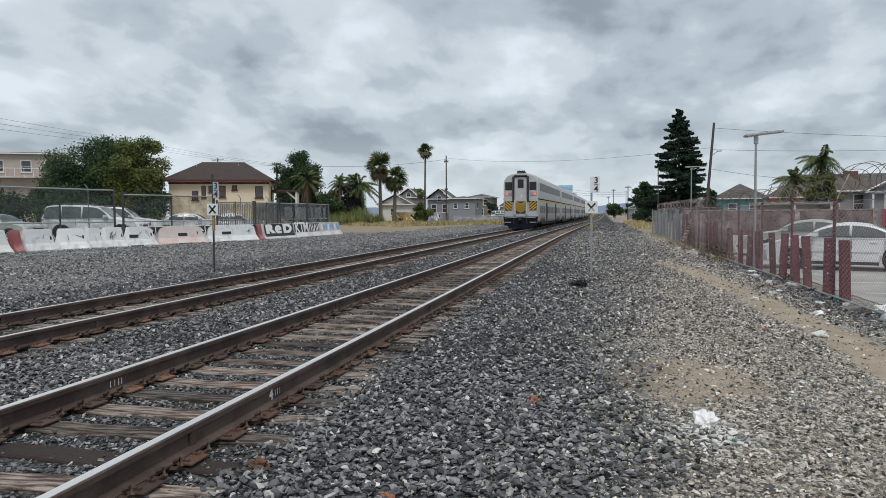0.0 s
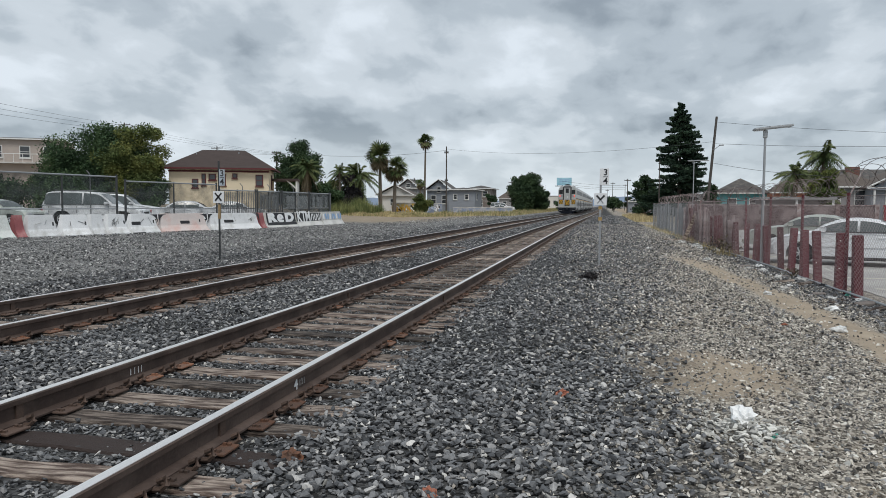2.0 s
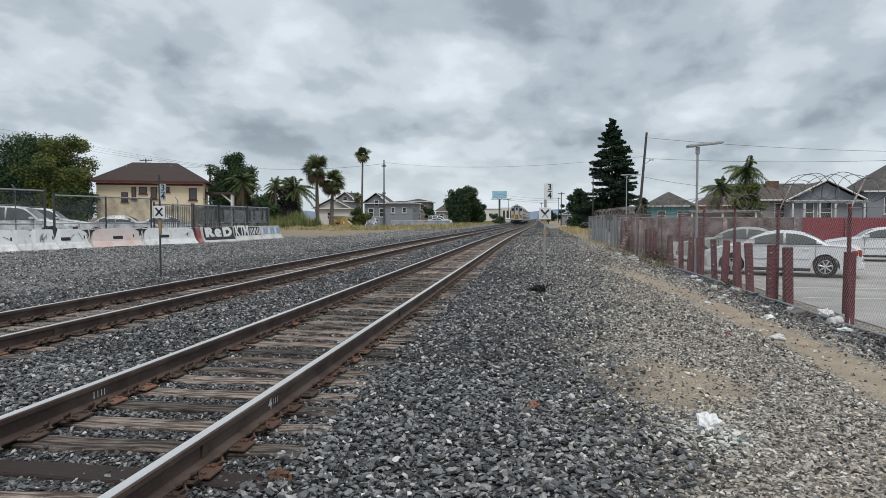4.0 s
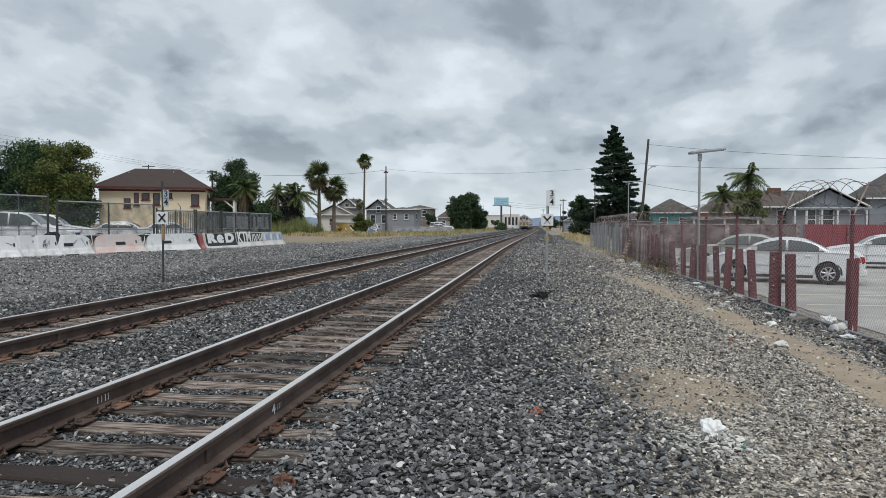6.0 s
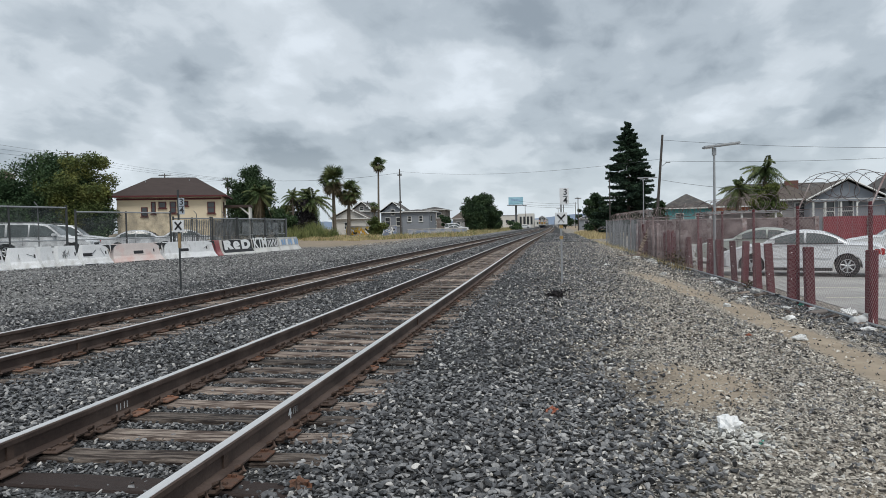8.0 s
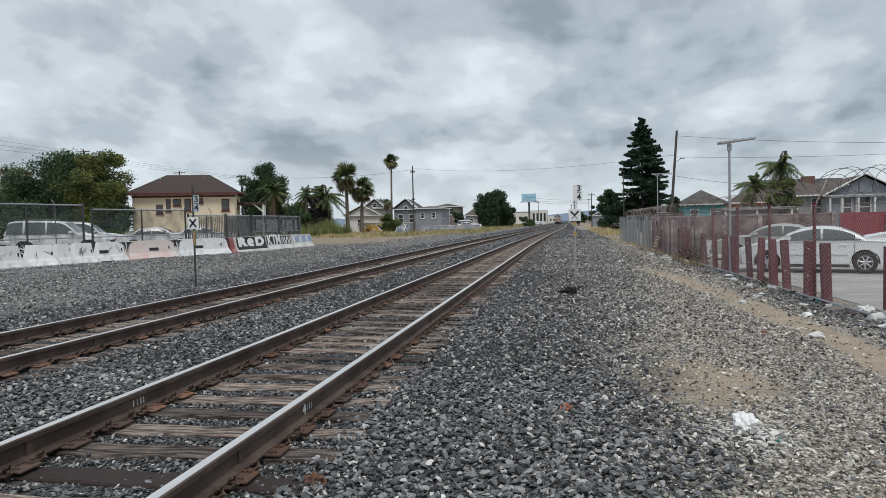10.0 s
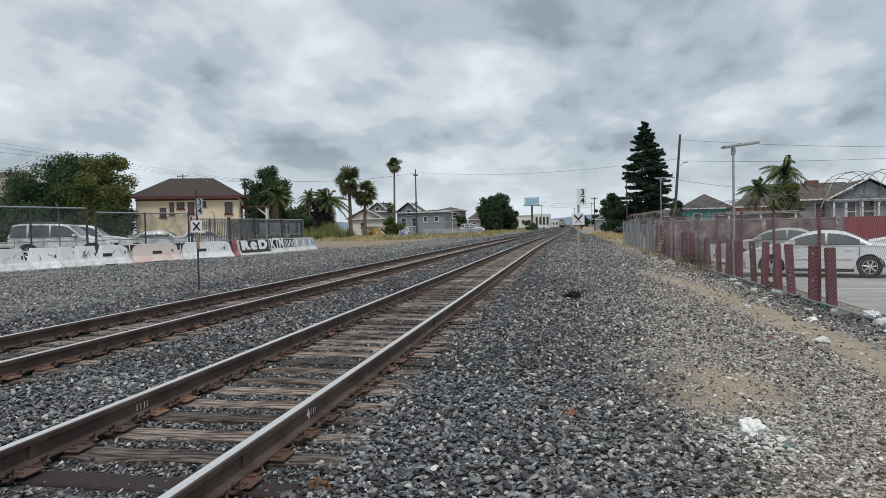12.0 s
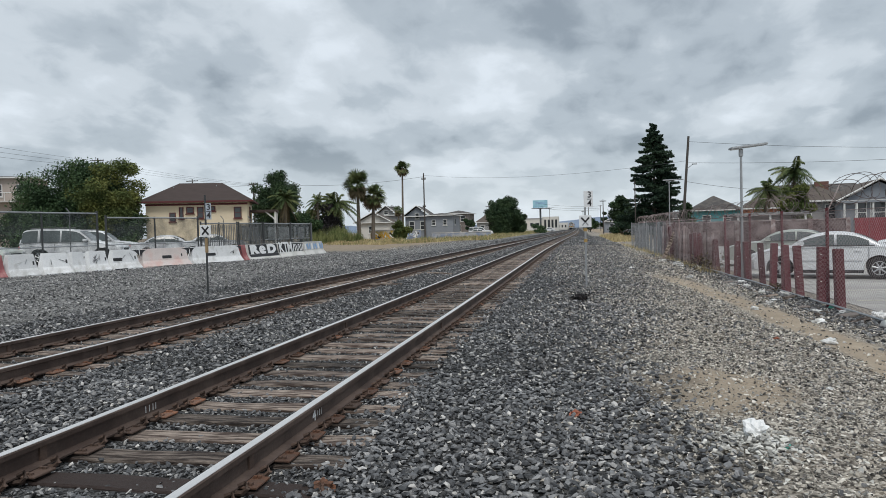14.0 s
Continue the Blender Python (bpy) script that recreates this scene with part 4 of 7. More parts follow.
SCREEN_LB = "steel fence panel with a dark see-through wind screen"
PANELS = [fence_panel(0.3, 3.1, 2.36, M["screen"], SCREEN_LB), fence_panel(3.1, 8.2, 2.36, M["screen"], SCREEN_LB), fence_panel(8.45, 13.6, 2.2, M["screen"], SCREEN_LB),
          fence_panel(13.7, 16.5, 1.95, M["screen"], "steel picket fence panel with a dark wind screen", True), fence_panel(16.6, 18.9, 1.95, M["screen_light"], "steel picket fence panel with a grey wind screen", True),
          fence_panel(19.0, 22.2, 1.95, M["screen_light"], "steel fence panel with a printed grey wind screen"), fence_panel(22.2, 25.4, 1.95, M["screen_light"], "steel fence panel with a printed grey wind screen")]
for idx, marks in ((4, ((0.3, 0.9), (1.4, 0.5))), (5, ((0.5, 0.9), (1.7, 1.0), (2.7, 0.3))), (6, ((0.5, 0.35), (1.1, 0.9), (2.4, 0.35)))):
    ob, L = PANELS[idx]
    for u, w in marks:
        part("faded_print", B(u, u + w, -0.02, -0.016, 0.98, 1.7), M["lettergrey"], ob, "faded grey printed block")
# the return of the fence at its far end, and small arms on top for wire
end = barrier_line(25.4)
ret = thing("screen_fence", pose(end.x - 0.6, end.y + 0.1, 0.28, 0, 0, 128), "short return panel of the screened fence", "fence", "screened fence behind the barriers")
for x in (0.0, 2.4, 4.8):
    part("post", T((x, 0, 0), (x, 0, 1.95), 0.04, n=8), M["galvdark"], ret)
part("wind_screen", B(0, 4.8, 0.05, 0.056, 0.3, 1.9), M["screen"], ret)
part("top_rail", T((0, 0, 1.9), (4.8, 0, 1.9), 0.03), M["galv"], ret)
for s, hh in ((8.0, 2.45), (17.5, 2.2), (20.2, 2.2), (23.2, 2.2)):
    a = barrier_line(s)
    lp = thing("fence_lamp_post", pose(a.x - 2.6, a.y + 1.2, 0.28), "thin grey post with a bent tip behind the fence", "post", "posts behind the fence")
    part("pole", T((0, 0, 0), (0, 0, hh), 0.022), M["galvdark"], lp)
    part("arm", T((0, 0, hh), (-0.16, 0, hh + 0.18), 0.02), M["galvdark"], lp)


# ---- quarter-mile signs ----
def number_sign(x, y, z, top, board_dz, cross, turn, label, bar_z):
    s = thing("trackside_sign", pose(x, y, z, 0, 0, 0), label, "sign", "railway signs")
    part("post", prism(bmesh.new(), [(-0.025, -0.018), (0.025, -0.018), (0.025, -0.010), (0.012, -0.010), (0.012, 0.018), (-0.012, 0.018), (-0.012, -0.010), (-0.025, -0.010)], "z", -0.2, top), M["darkpost"] if turn else M["galv"], s)
    face = pose(board_dz[0], -0.03, 0, 0, 0, turn)
    w, z0, z1 = board_dz[1], board_dz[2], board_dz[3]
    bd = part("number_board", box(bmesh.new(), -w, w, -0.004, 0.004, z0, z1, face, bevel=0.002), M["signwhite"] if not turn else M["signback"], s, "white metal board with black digits")
    mid, h = (z0 + z1) / 2, z1 - z0
    off = 0.03 if not turn else 0.0
    text_mesh("digit", "3", h * 0.52, 0.002, M["blackpaint"], bd, face @ pose(off, -0.008, mid + h * 0.26, 90))
    text_mesh("digit", "4", h * 0.52, 0.002, M["blackpaint"], bd, face @ pose(off, -0.008, mid - h * 0.26, 90))
    part("bar", box(bmesh.new(), off - 0.055, off + 0.055, -0.008, -0.004, mid - 0.008, mid + 0.008, face), M["blackpaint"], bd)
    c = part("mark_board", box(bmesh.new(), -0.155, 0.155, -0.05, -0.04, bar_z - 0.16, bar_z + 0.15, bevel=0.004), M["signwhite"], s, "square white board with a black mark")
    if cross:
        for a in (42, -42):
            part("stroke", box(bmesh.new(), -0.021, 0.021, -0.004, 0.004, -0.135, 0.135, pose(0, -0.054, bar_z, 0, a, 0)), M["blackpaint"], c)
    else:
        for sx in (-1, 1):
            part("stroke", box(bmesh.new(), -0.021, 0.021, -0.004, 0.004, -0.008, 0.145, pose(0, -0.054, bar_z - 0.015, 0, sx * 42, 0)), M["blackpaint"], c)
            part("faded_stroke", box(bmesh.new(), -0.014, 0.014, -0.003, 0.003, -0.12, 0.0, pose(0, -0.053, bar_z - 0.015, 0, -sx * 38, 0)), M["galv"], c)
    return s


sign_b = number_sign(0.03, 18.2, 0.0, 2.2, (0.085, 0.115, 2.03, 2.45), False, 0, "white quarter-mile sign on a grey steel post", 1.68)
for z0 in (1.14, 1.42):
    part("tape", B(-0.045, 0.045, -0.024, 0.024, z0, z0 + 0.085), M["orange"], sign_b, "worn orange reflective tape")
sign_a = number_sign(-9.68, 16.6, 0.12, 2.5, (0.10, 0.07, 1.86, 2.28), True, 24, "white cross-marked sign on a rusty steel post", 1.57)
part("tape", B(-0.032, 0.032, -0.024, 0.024, 1.0, 1.38), M["tantape"], sign_a, "peeling tan tape")


# ---- fence along the parking lot ----
def chain_link(name, p0, p1, z0, z1, pitch, r, parent, material):
    """Crossing wires of a chain-link sheet, each a thin three-sided bar."""
    p0, p1 = Vector(p0), Vector(p1)
    d = p1 - p0
    L, h = d.length, z1 - z0
    d.normalize()
    nrm = Vector((-d.y, d.x, 0))
    n = int((L + h * 0.8) / pitch)
    vs, fs = [], []
    for sgn in (1, -1):
        for k in range(n):
            a0 = k * pitch - (h * 0.8 if sgn > 0 else 0)
            a1 = a0 + sgn * h * 0.8
            t0, t1 = (0.0, 1.0)
            lo, hi = min(a0, a1), max(a0, a1)
            if hi <= 0 or lo >= L:
                continue
            if a1 != a0:
                ta, tb = (0 - a0) / (a1 - a0), (L - a0) / (a1 - a0)
                t0, t1 = max(0, min(ta, tb)), min(1, max(ta, tb))
            if t1 - t0 < 0.01:
                continue
            b = len(vs)
            for tt in (t0, t1):
                c = p0 + d * (a0 + (a1 - a0) * tt)
                zz = z0 + h * tt
                for ox, oz in ((-r, 0), (r, r), (r, -r)):
                    vs.append((c.x + nrm.x * ox + d.x * oz, c.y + nrm.y * ox + d.y * oz, zz))
            for i in range(3):
                j = (i + 1) % 3
                fs.append((b + i, b + j, b + 3 + j, b + 3 + i))
    return raw_mesh(name, vs, fs, material, parent)


def fence_x(y):
    return 4.87 - max(0.0, y - 20) * 0.018 + max(0.0, 14.0 - y) * 0.03


def mesh_x(y):
    return fence_x(y) - 0.13


def lot_fence():
    rnd = random.Random(12)
    f = thing("chain_link_fence", pose(0, 0, -0.2), "rusty chain-link fence on maroon posts along the parking lot", "fence")
    ys = [7.6, 10.2, 12.0, 15.2, 18.4, 21.6, 24.8, 28.0, 31.0, 34.5, 38.5, 43.0, 48.0, 53.0, 58.5]
    for k, y in enumerate(ys):
        lean = rnd.uniform(-0.05, 0.05)
        mt = M["maroon"] if y < 27 else (M["maroon_grey"] if y < 45 else M["galv"])
        part("fence_post", T((mesh_x(y) + 0.05, y, -0.1), (mesh_x(y) + 0.05 + lean * 0.4, y + lean, 1.99), 0.032, n=8), mt, f)
    for y0, y1 in zip(ys, ys[1:]):
        part("bottom_rail", T((mesh_x(y0), y0, 0.05), (mesh_x(y1), y1, 0.05 + rnd.uniform(-0.015, 0.015)), 0.022, n=6), M["galv"] if y0 < 27 else M["galvdark"], f)
        tagged(chain_link("wire_mesh", (mesh_x(y0), y0, 0), (mesh_x(y1), y1, 0), 0.04, 1.91, 0.072, 0.0013, f, M["wire"] if y0 < 38 else M["wire_pale"]), "weathered wire mesh")
        part("top_wire", T((mesh_x(y0), y0, 1.92), (mesh_x(y1), y1, 1.92), 0.006 if y0 < 20 else 0.012, n=5), M["maroon_grey"], f)
    return f


lot_fence()


def bollard(x, y, h, w, lean, material, label):
    b = thing("fence_board", pose(x, y, -0.2, lean[0], lean[1], lean[2]), label, "board", "maroon boards behind the fence")
    w = w * 0.86
    bm = B(-w / 2, w / 2, -0.06, 0.06, -0.15, h, bevel=0.014)
    part("board", bm, material, b)
    for z in (0.45, 0.68, h - 0.16):
        if (int(z * 100) + int(y * 37)) % 3 == 0:
            part("bolt_head", T((-0.03, -0.066, z), (-0.03, -0.055, z), 0.014, n=6), M["paper"], b, "pale bolt head")
    return b


# uprights of the old guard rail, spaced along the lot's edge
UPRIGHTS = [(12.2, 1.2, 0.19), (14.82, 1.17, 0.21), (15.9, 1.18, 0.21), (17.37, 1.17, 0.2), (18.4, 1.16, 0.19), (18.62, 1.1, 0.11), (19.7, 1.17, 0.19), (20.7, 1.16, 0.18), (22.34, 1.16, 0.18), (23.4, 1.17, 0.18), (23.87, 1.1, 0.13), (25.0, 1.17, 0.18), (26.6, 1.17, 0.18), (27.1, 1.1, 0.22)]
rnd = random.Random(21)
for y, h, w in UPRIGHTS:
    bollard(fence_x(y) + 0.02, y, h, w, (rnd.uniform(-2, 2), rnd.uniform(-3, 3), rnd.uniform(-12, 12)), M["maroon"], "upright maroon painted timber, weathered at the top")
# farther on the boards stand close together
y = 27.6
while y < 57:
    h = 1.25 + min(0.5, max(0, y - 29) * 0.06) + rnd.uniform(-0.22, 0.16)
    bollard(fence_x(y) + 0.02, y, h, rnd.uniform(0.09, 0.22), (rnd.uniform(-3, 3), rnd.uniform(-3, 3), rnd.uniform(60, 100)), M["wire_pale"] if y > 41 else (M["maroon_grey"] if rnd.random() < 0.75 else M["maroon"]), "weathered upright slat of a patched fence")
    y += rnd.uniform(0.34, 0.62) if y < 41 else rnd.uniform(1.1, 2.2)


def razor_wire():
    """Coils of barbed wire along the top of the fence."""
    rnd = random.Random(5)
    f = thing("razor_wire", pose(0, 0, 0), "tangled coil of rusty razor wire along the fence top", "razor wire")
    y = 11.3
    while y < 53:
        y1 = y + 6
        pts = []
        n = 300
        ph = rnd.uniform(0, 6)
        for k in range(n + 1):
            u = k / n
            yy = y + (y1 - y) * u
            a = ph + u * 6 / 0.36 * math.tau / 1.15
            lift = 0.18 * max(0, 1 - abs(yy - 13.6) / 3)
            r = 0.24 + 0.05 * math.sin(u * 23 + ph) + lift * 0.3
            pts.append((fence_x(yy) + r * math.cos(a), yy + 0.10 * math.sin(a * 2.1 + ph), 1.95 + lift + r * 0.85 * math.sin(a)))
        bm = bmesh.new()
        sweep(bm, pts, 0.0058, 3)
        for a in pts[::4]:
            v = Vector((rnd.uniform(-1, 1), rnd.uniform(-1, 1), rnd.uniform(-1, 1))).normalized() * 0.03
            tube(bm, Vector(a) - v, Vector(a) + v, 0.004, 0.001, n=3)
        part("coil", bm, M["maroon_grey"], f)
        y = y1
    for y in (12.0, 15.2, 21.6, 28.0, 34.5):
        part("arm", T((fence_x(y) - 0.08, y, 1.7), (fence_x(y) + 0.16, y, 2.25), 0.014, n=6), M["maroon_grey"], f)


razor_wire()


# ---- cars ----
def arc(cx, cz, r, a0, a1, n):
    return [(cx + r * math.cos(radians(a0 + (a1 - a0) * i / n)), cz + r * math.sin(radians(a0 + (a1 - a0) * i / n))) for i in range(n + 1)]


def wheel(parent, x, y, r, out):
    """A wheel on its axle along y; out: -1 or 1, the side that shows."""
    w = part("tyre", bmesh.new(), M["rubber"], parent)
    bm = bmesh.new()
    prof = [(0.62 * r, 0.09), (0.86 * r, 0.10), (0.97 * r, 0.085), (r, 0.05), (r, -0.05), (0.97 * r, -0.085), (0.86 * r, -0.10), (0.62 * r, -0.09)]
    n = 28
    rings = [[bm.verts.new((x + a * math.cos(math.tau * i / n), y + b, r + a * math.sin(math.tau * i / n))) for a, b in prof] for i in range(n)]
    for i in range(n):
        for j in range(len(prof)):
            k = (j + 1) % len(prof)
            bm.faces.new((rings[i][j], rings[(i + 1) % n][j], rings[(i + 1) % n][k], rings[i][k]))
    bmesh.ops.recalc_face_normals(bm, faces=bm.faces)
    bm.to_mesh(w.data); bm.free()
    w.data.materials.append(M["rubber"]) if not w.data.materials else None
    bm = bmesh.new()
    yo = y + out * 0.075
    tube(bm, (x, y - out * 0.02, r), (x, yo - out * 0.03, r), 0.60 * r, n=24)
    part("rim_barrel", bm, M["blackplastic"], w)
    bm = bmesh.new()
    for i in range(7):
        a = math.tau * i / 7 + 0.2
        c, s = math.cos(a), math.sin(a)
        tube(bm, (x + 0.08 * r * c, yo, r + 0.08 * r * s), (x + 0.6 * r * c, yo - out * 0.01, r + 0.6 * r * s), 0.085 * r, 0.07 * r, n=6)
    tube(bm, (x, yo - out * 0.02, r), (x, yo + out * 0.015, r), 0.16 * r, n=14)
    for i in range(24):
        a0, a1 = math.tau * i / 24, math.tau * (i + 1) / 24
        tube(bm, (x + 0.61 * r * math.cos(a0), yo, r + 0.61 * r * math.sin(a0)), (x + 0.61 * r * math.cos(a1), yo, r + 0.61 * r * math.sin(a1)), 0.05 * r, n=5)
    part("rim", bm, M["alloy"], w)
    return w


def hull(bm, sections, cap=True):
    """Joins rings of equal length one after another."""
    rings = [[bm.verts.new(p) for p in s] for s in sections]
    for a, b in zip(rings, rings[1:]):
        for i in range(len(a)):
            j = (i + 1) % len(a)
            bm.faces.new((a[i], a[j], b[j], b[i]))
    if cap:
        bm.faces.new(rings[0][::-1]); bm.faces.new(rings[-1])
    return bm


def car(name, m, paint, label, L, W, H, belt, hood, cabin, wheels, r, suv=False, category="car"):
    """Built along x: nose at x = 0, tail at x = L. cabin: x of windscreen foot, roof front, roof rear, rear glass foot."""
    c = thing(name, m, label, category, "parked cars")
    hw = W / 2
    w0, w1 = wheels
    bot = 0.2 if not suv else 0.32
    out = [(0.04, bot + 0.1)] + [(w0 - r * 1.18, bot)] + arc(w0, r, r * 1.17, 190, -10, 12) + [(w1 - r * 1.3, bot)] + arc(w1, r, r * 1.17, 190, -10, 12) + [(L - 0.06, bot + 0.08), (L, belt * 0.62), (L - 0.02, belt * 0.86), (L - 0.14, belt * (1.02 if suv else 0.985)), (cabin[3], belt * 1.02), (cabin[0], belt), (cabin[0] - 0.45, hood * 1.005 + (belt - hood) * 0.6), (0.35, hood * 0.97), (0.10, hood * 0.88), (0.0, hood * 0.66)]
    bm = bmesh.new()
    # five slices across give the flanks their curve
    secs = []
    cx, cz = L / 2, belt * 0.55
    for y, k in ((-hw + 0.02, 0.0), (-hw, 0.0), (-hw * 0.82, 1.0), (hw * 0.82, 1.0), (hw, 0.0), (hw - 0.02, 0.0)):
        ring = []
        for x, z in out:
            zz, xx = z, x
            if z > belt * 0.75 and k == 0.0:
                zz = z - 0.05
            if k == 0.0 and x < 0.3:
                xx = x + 0.16
            if k == 0.0 and x > L - 0.3:
                xx = x - 0.12
            ring.append((xx, y, zz))
        secs.append(ring)
    hull(bm, secs)
    bmesh.ops.bevel(bm, geom=[e for e in bm.edges if e.calc_face_angle(0) > 0.5], offset=0.02, segments=2, affect="EDGES")
    body = part("body", bm, paint, c, smooth=False)
    # cabin: a curved roofline, narrower at the roof, with the glass set on it
    a0, a1, a2, a3 = cabin
    tw, bw = hw * 0.74, hw * 0.96
    foot = belt - 0.05
    knots = [(a0, belt - 0.01), (a0 + (a1 - a0) * 0.5, belt + (H - belt) * 0.55), (a1, H - 0.065), (a1 + (a2 - a1) * 0.45, H), (a2, H - (0.05 if not suv else 0.02)), (a2 + (a3 - a2) * 0.55, belt + (H - belt) * 0.52), (a3, belt + 0.005)]
    ends = [(2 * knots[0][0] - knots[1][0], 2 * knots[0][1] - knots[1][1])] + knots + [(2 * knots[-1][0] - knots[-2][0], 2 * knots[-1][1] - knots[-2][1])]
    line = []
    for k in range(1, len(ends) - 2):
        p0, p1, p2, p3 = [Vector(p) for p in ends[k - 1:k + 3]]
        for j in range(6):
            q = j / 6
            line.append(0.5 * (2 * p1 + (p2 - p0) * q + (2 * p0 - 5 * p1 + 4 * p2 - p3) * q * q + (3 * p1 - p0 - 3 * p2 + p3) * q ** 3))
    line.append(Vector(knots[-1]))

    def half(z):
        return bw + (tw - bw) * min(1.0, max(0.0, (z - belt) / (H - belt))) ** 1.15

    secs = []
    for x, z in line:
        z = max(z, foot + 0.03)
        zs = max(foot + 0.01, z - 0.07)
        secs.append([(x, -half(belt), foot), (x, -half(zs), zs), (x, -half(z) * 0.93, z - 0.018), (x, -half(z) * 0.6, z), (x, half(z) * 0.6, z), (x, half(z) * 0.93, z - 0.018), (x, half(zs), zs), (x, half(belt), foot)])
    part("roof", hull(bmesh.new(), secs), paint, c, smooth=True)
    for name, lo, hi in (("windscreen", 1, 11), ("rear_window", len(line) - 12, len(line) - 2)):
        bm = bmesh.new()
        rows = [[bm.verts.new((x, sy * half(z) * 0.86, z + lift)) for sy, lift in ((-1, 0.004), (-0.65, 0.012), (0.65, 0.012), (1, 0.004))] for x, z in line[lo:hi]]
        for r0, r1 in zip(rows, rows[1:]):
            for i in range(3):
                bm.faces.new((r0[i], r0[i + 1], r1[i + 1], r1[i]))
        part(name, bm, M["carglass"], c, "tinted glass reflecting the sky")
    mid = (a0 + a3) * 0.5 + 0.02
    lights = [(a0 + 0.3, mid - 0.035), (mid + 0.035, a3 - 0.34)] if not suv else [(a0 + 0.25, mid - 0.28), (mid - 0.2, mid + 0.75), (mid + 0.86, a3 - 0.12)]
    for sy in (-1, 1):
        for x0, x1 in lights:
            bm = bmesh.new()
            rows = []
            for k in range(13):
                x = x0 + (x1 - x0) * k / 12
                zt = np.interp(x, [p.x for p in line], [p.y for p in line]) - 0.085
                if zt < belt + 0.05:
                    continue
                rows.append([bm.verts.new((x, sy * (half(z) + 0.008), z)) for z in (belt + 0.02, belt + 0.02 + (zt - belt - 0.02) * 0.5, zt)])
            for r0, r1 in zip(rows, rows[1:]):
                for i in range(2):
                    bm.faces.new((r0[i], r0[i + 1], r1[i + 1], r1[i]))
            part("side_window", bm, M["carglass"], c, "tinted side glass")
        part("window_moulding", sweep(bmesh.new(), [(a0 + 0.2, sy * (bw + 0.004), belt + 0.008), (mid, sy * (bw + 0.01), belt + 0.008), (a3 - 0.2, sy * (bw + 0.004), belt + 0.008)], 0.012, 5), M["blackplastic"], c)
        for xd in ((a0 + 0.25), (a0 + a3) * 0.5 + 0.05, a3 - 0.35):
            part("door_seam", B(xd - 0.006, xd + 0.006, sy * hw - 0.004, sy * hw + 0.004, bot + 0.14, belt - 0.06), M["blackplastic"], c)
        for xd in ((a0 + a3) * 0.5 - 0.18, a3 - 0.62):
            part("door_handle", B(xd - 0.09, xd + 0.09, sy * hw - 0.01, sy * hw + 0.025, belt - 0.16, belt - 0.12, bevel=0.008), paint, c)
        part("mirror", B(a0 + 0.22, a0 + 0.42, sy * hw * 0.98 - 0.06, sy * hw * 0.98 + 0.13 * sy + 0.06, belt + 0.01, belt + 0.15, bevel=0.03), paint, c)
        part("side_moulding", B(w0 + r * 1.3, w1 - r * 1.3, sy * hw - 0.006, sy * hw + 0.012, belt * 0.56, belt * 0.62), paint, c)
        part("sill", B(w0 + r * 1.2, w1 - r * 1.2, sy * hw - 0.03, sy * hw + 0.006, bot - 0.02, bot + 0.07), M["blackplastic"], c)
        part("headlamp", B(0.03, 0.36, sy * hw * 0.72 - 0.16, sy * hw * 0.72 + 0.16, hood * 0.68, hood * 0.86, bevel=0.03), M["lampclear"], c)
        part("tail_lamp", B(L - 0.3, L - 0.025, sy * hw * 0.78 - 0.17, sy * hw * 0.78 + 0.17, belt * 0.66, belt * 0.86, bevel=0.03), M["lampred"], c)
        wheel(c, w0, sy * (hw - 0.11), r, sy)
        wheel(c, w1, sy * (hw - 0.11), r, sy)
        if suv:
            part("roof_rail", T((a1 + 0.4, sy * tw * 0.9, H + 0.05), (a2 - 0.2, sy * tw * 0.9, H + 0.05), 0.022, n=6), M["galvdark"], c)
    part("grille", B(-0.01, 0.12, -hw * 0.42, hw * 0.42, hood * 0.62, hood * 0.78, bevel=0.02), M["blackplastic"], c)
    part("bumper", B(-0.05, 0.2, -hw * 0.86, hw * 0.86, bot + 0.06, bot + 0.26, bevel=0.04), paint, c)
    part("bumper", B(L - 0.2, L + 0.05, -hw * 0.86, hw * 0.86, bot + 0.06, bot + 0.28, bevel=0.04), paint, c)
    part("plate_bars", B(L + 0.045, L + 0.055, -0.16, 0.16, bot + 0.3, bot + 0.42), M["paper"], c)
    return c


SEDAN = dict(L=4.75, W=1.78, H=1.43, belt=0.99, hood=0.87, cabin=(1.35, 2.05, 3.15, 3.9), wheels=(0.95, 3.7), r=0.32)
SMALL = dict(L=4.45, W=1.68, H=1.4, belt=0.98, hood=0.86, cabin=(1.15, 1.85, 2.85, 3.58), wheels=(0.9, 3.49), r=0.325)
car("sedan", pose(5.3, 23.85, -0.2, 0, 0, -19.5), M["silvercar"], "silver four-door sedan parked behind the chain-link fence", **SMALL)
car("sedan", pose(5.8, 30.4, -0.2, 0, 0, -19), M["sagecar"], "pale grey-green older sedan parked in the lot", **SEDAN)
car("sedan", pose(12.0, 32.2, -0.2, 0, 0, -17), M["whitecar"], "white sedan parked farther back in the lot", **SEDAN)
SUV = dict(L=5.0, W=1.95, H=1.85, belt=1.15, hood=1.02, cabin=(1.42, 2.3, 4.62, 4.93), wheels=(0.95, 3.95), r=0.4, suv=True, category="suv")
car("suv", pose(-23.9, 33.4, 0.29, 0, 0, 201), M["whitecar"], "white sport utility vehicle parked behind the screened fence", **SUV)
car("suv", pose(-27.6, 40.2, 0.29, 0, 0, 205), M["whitecar"], "white older utility vehicle parked behind the fence", **SUV)
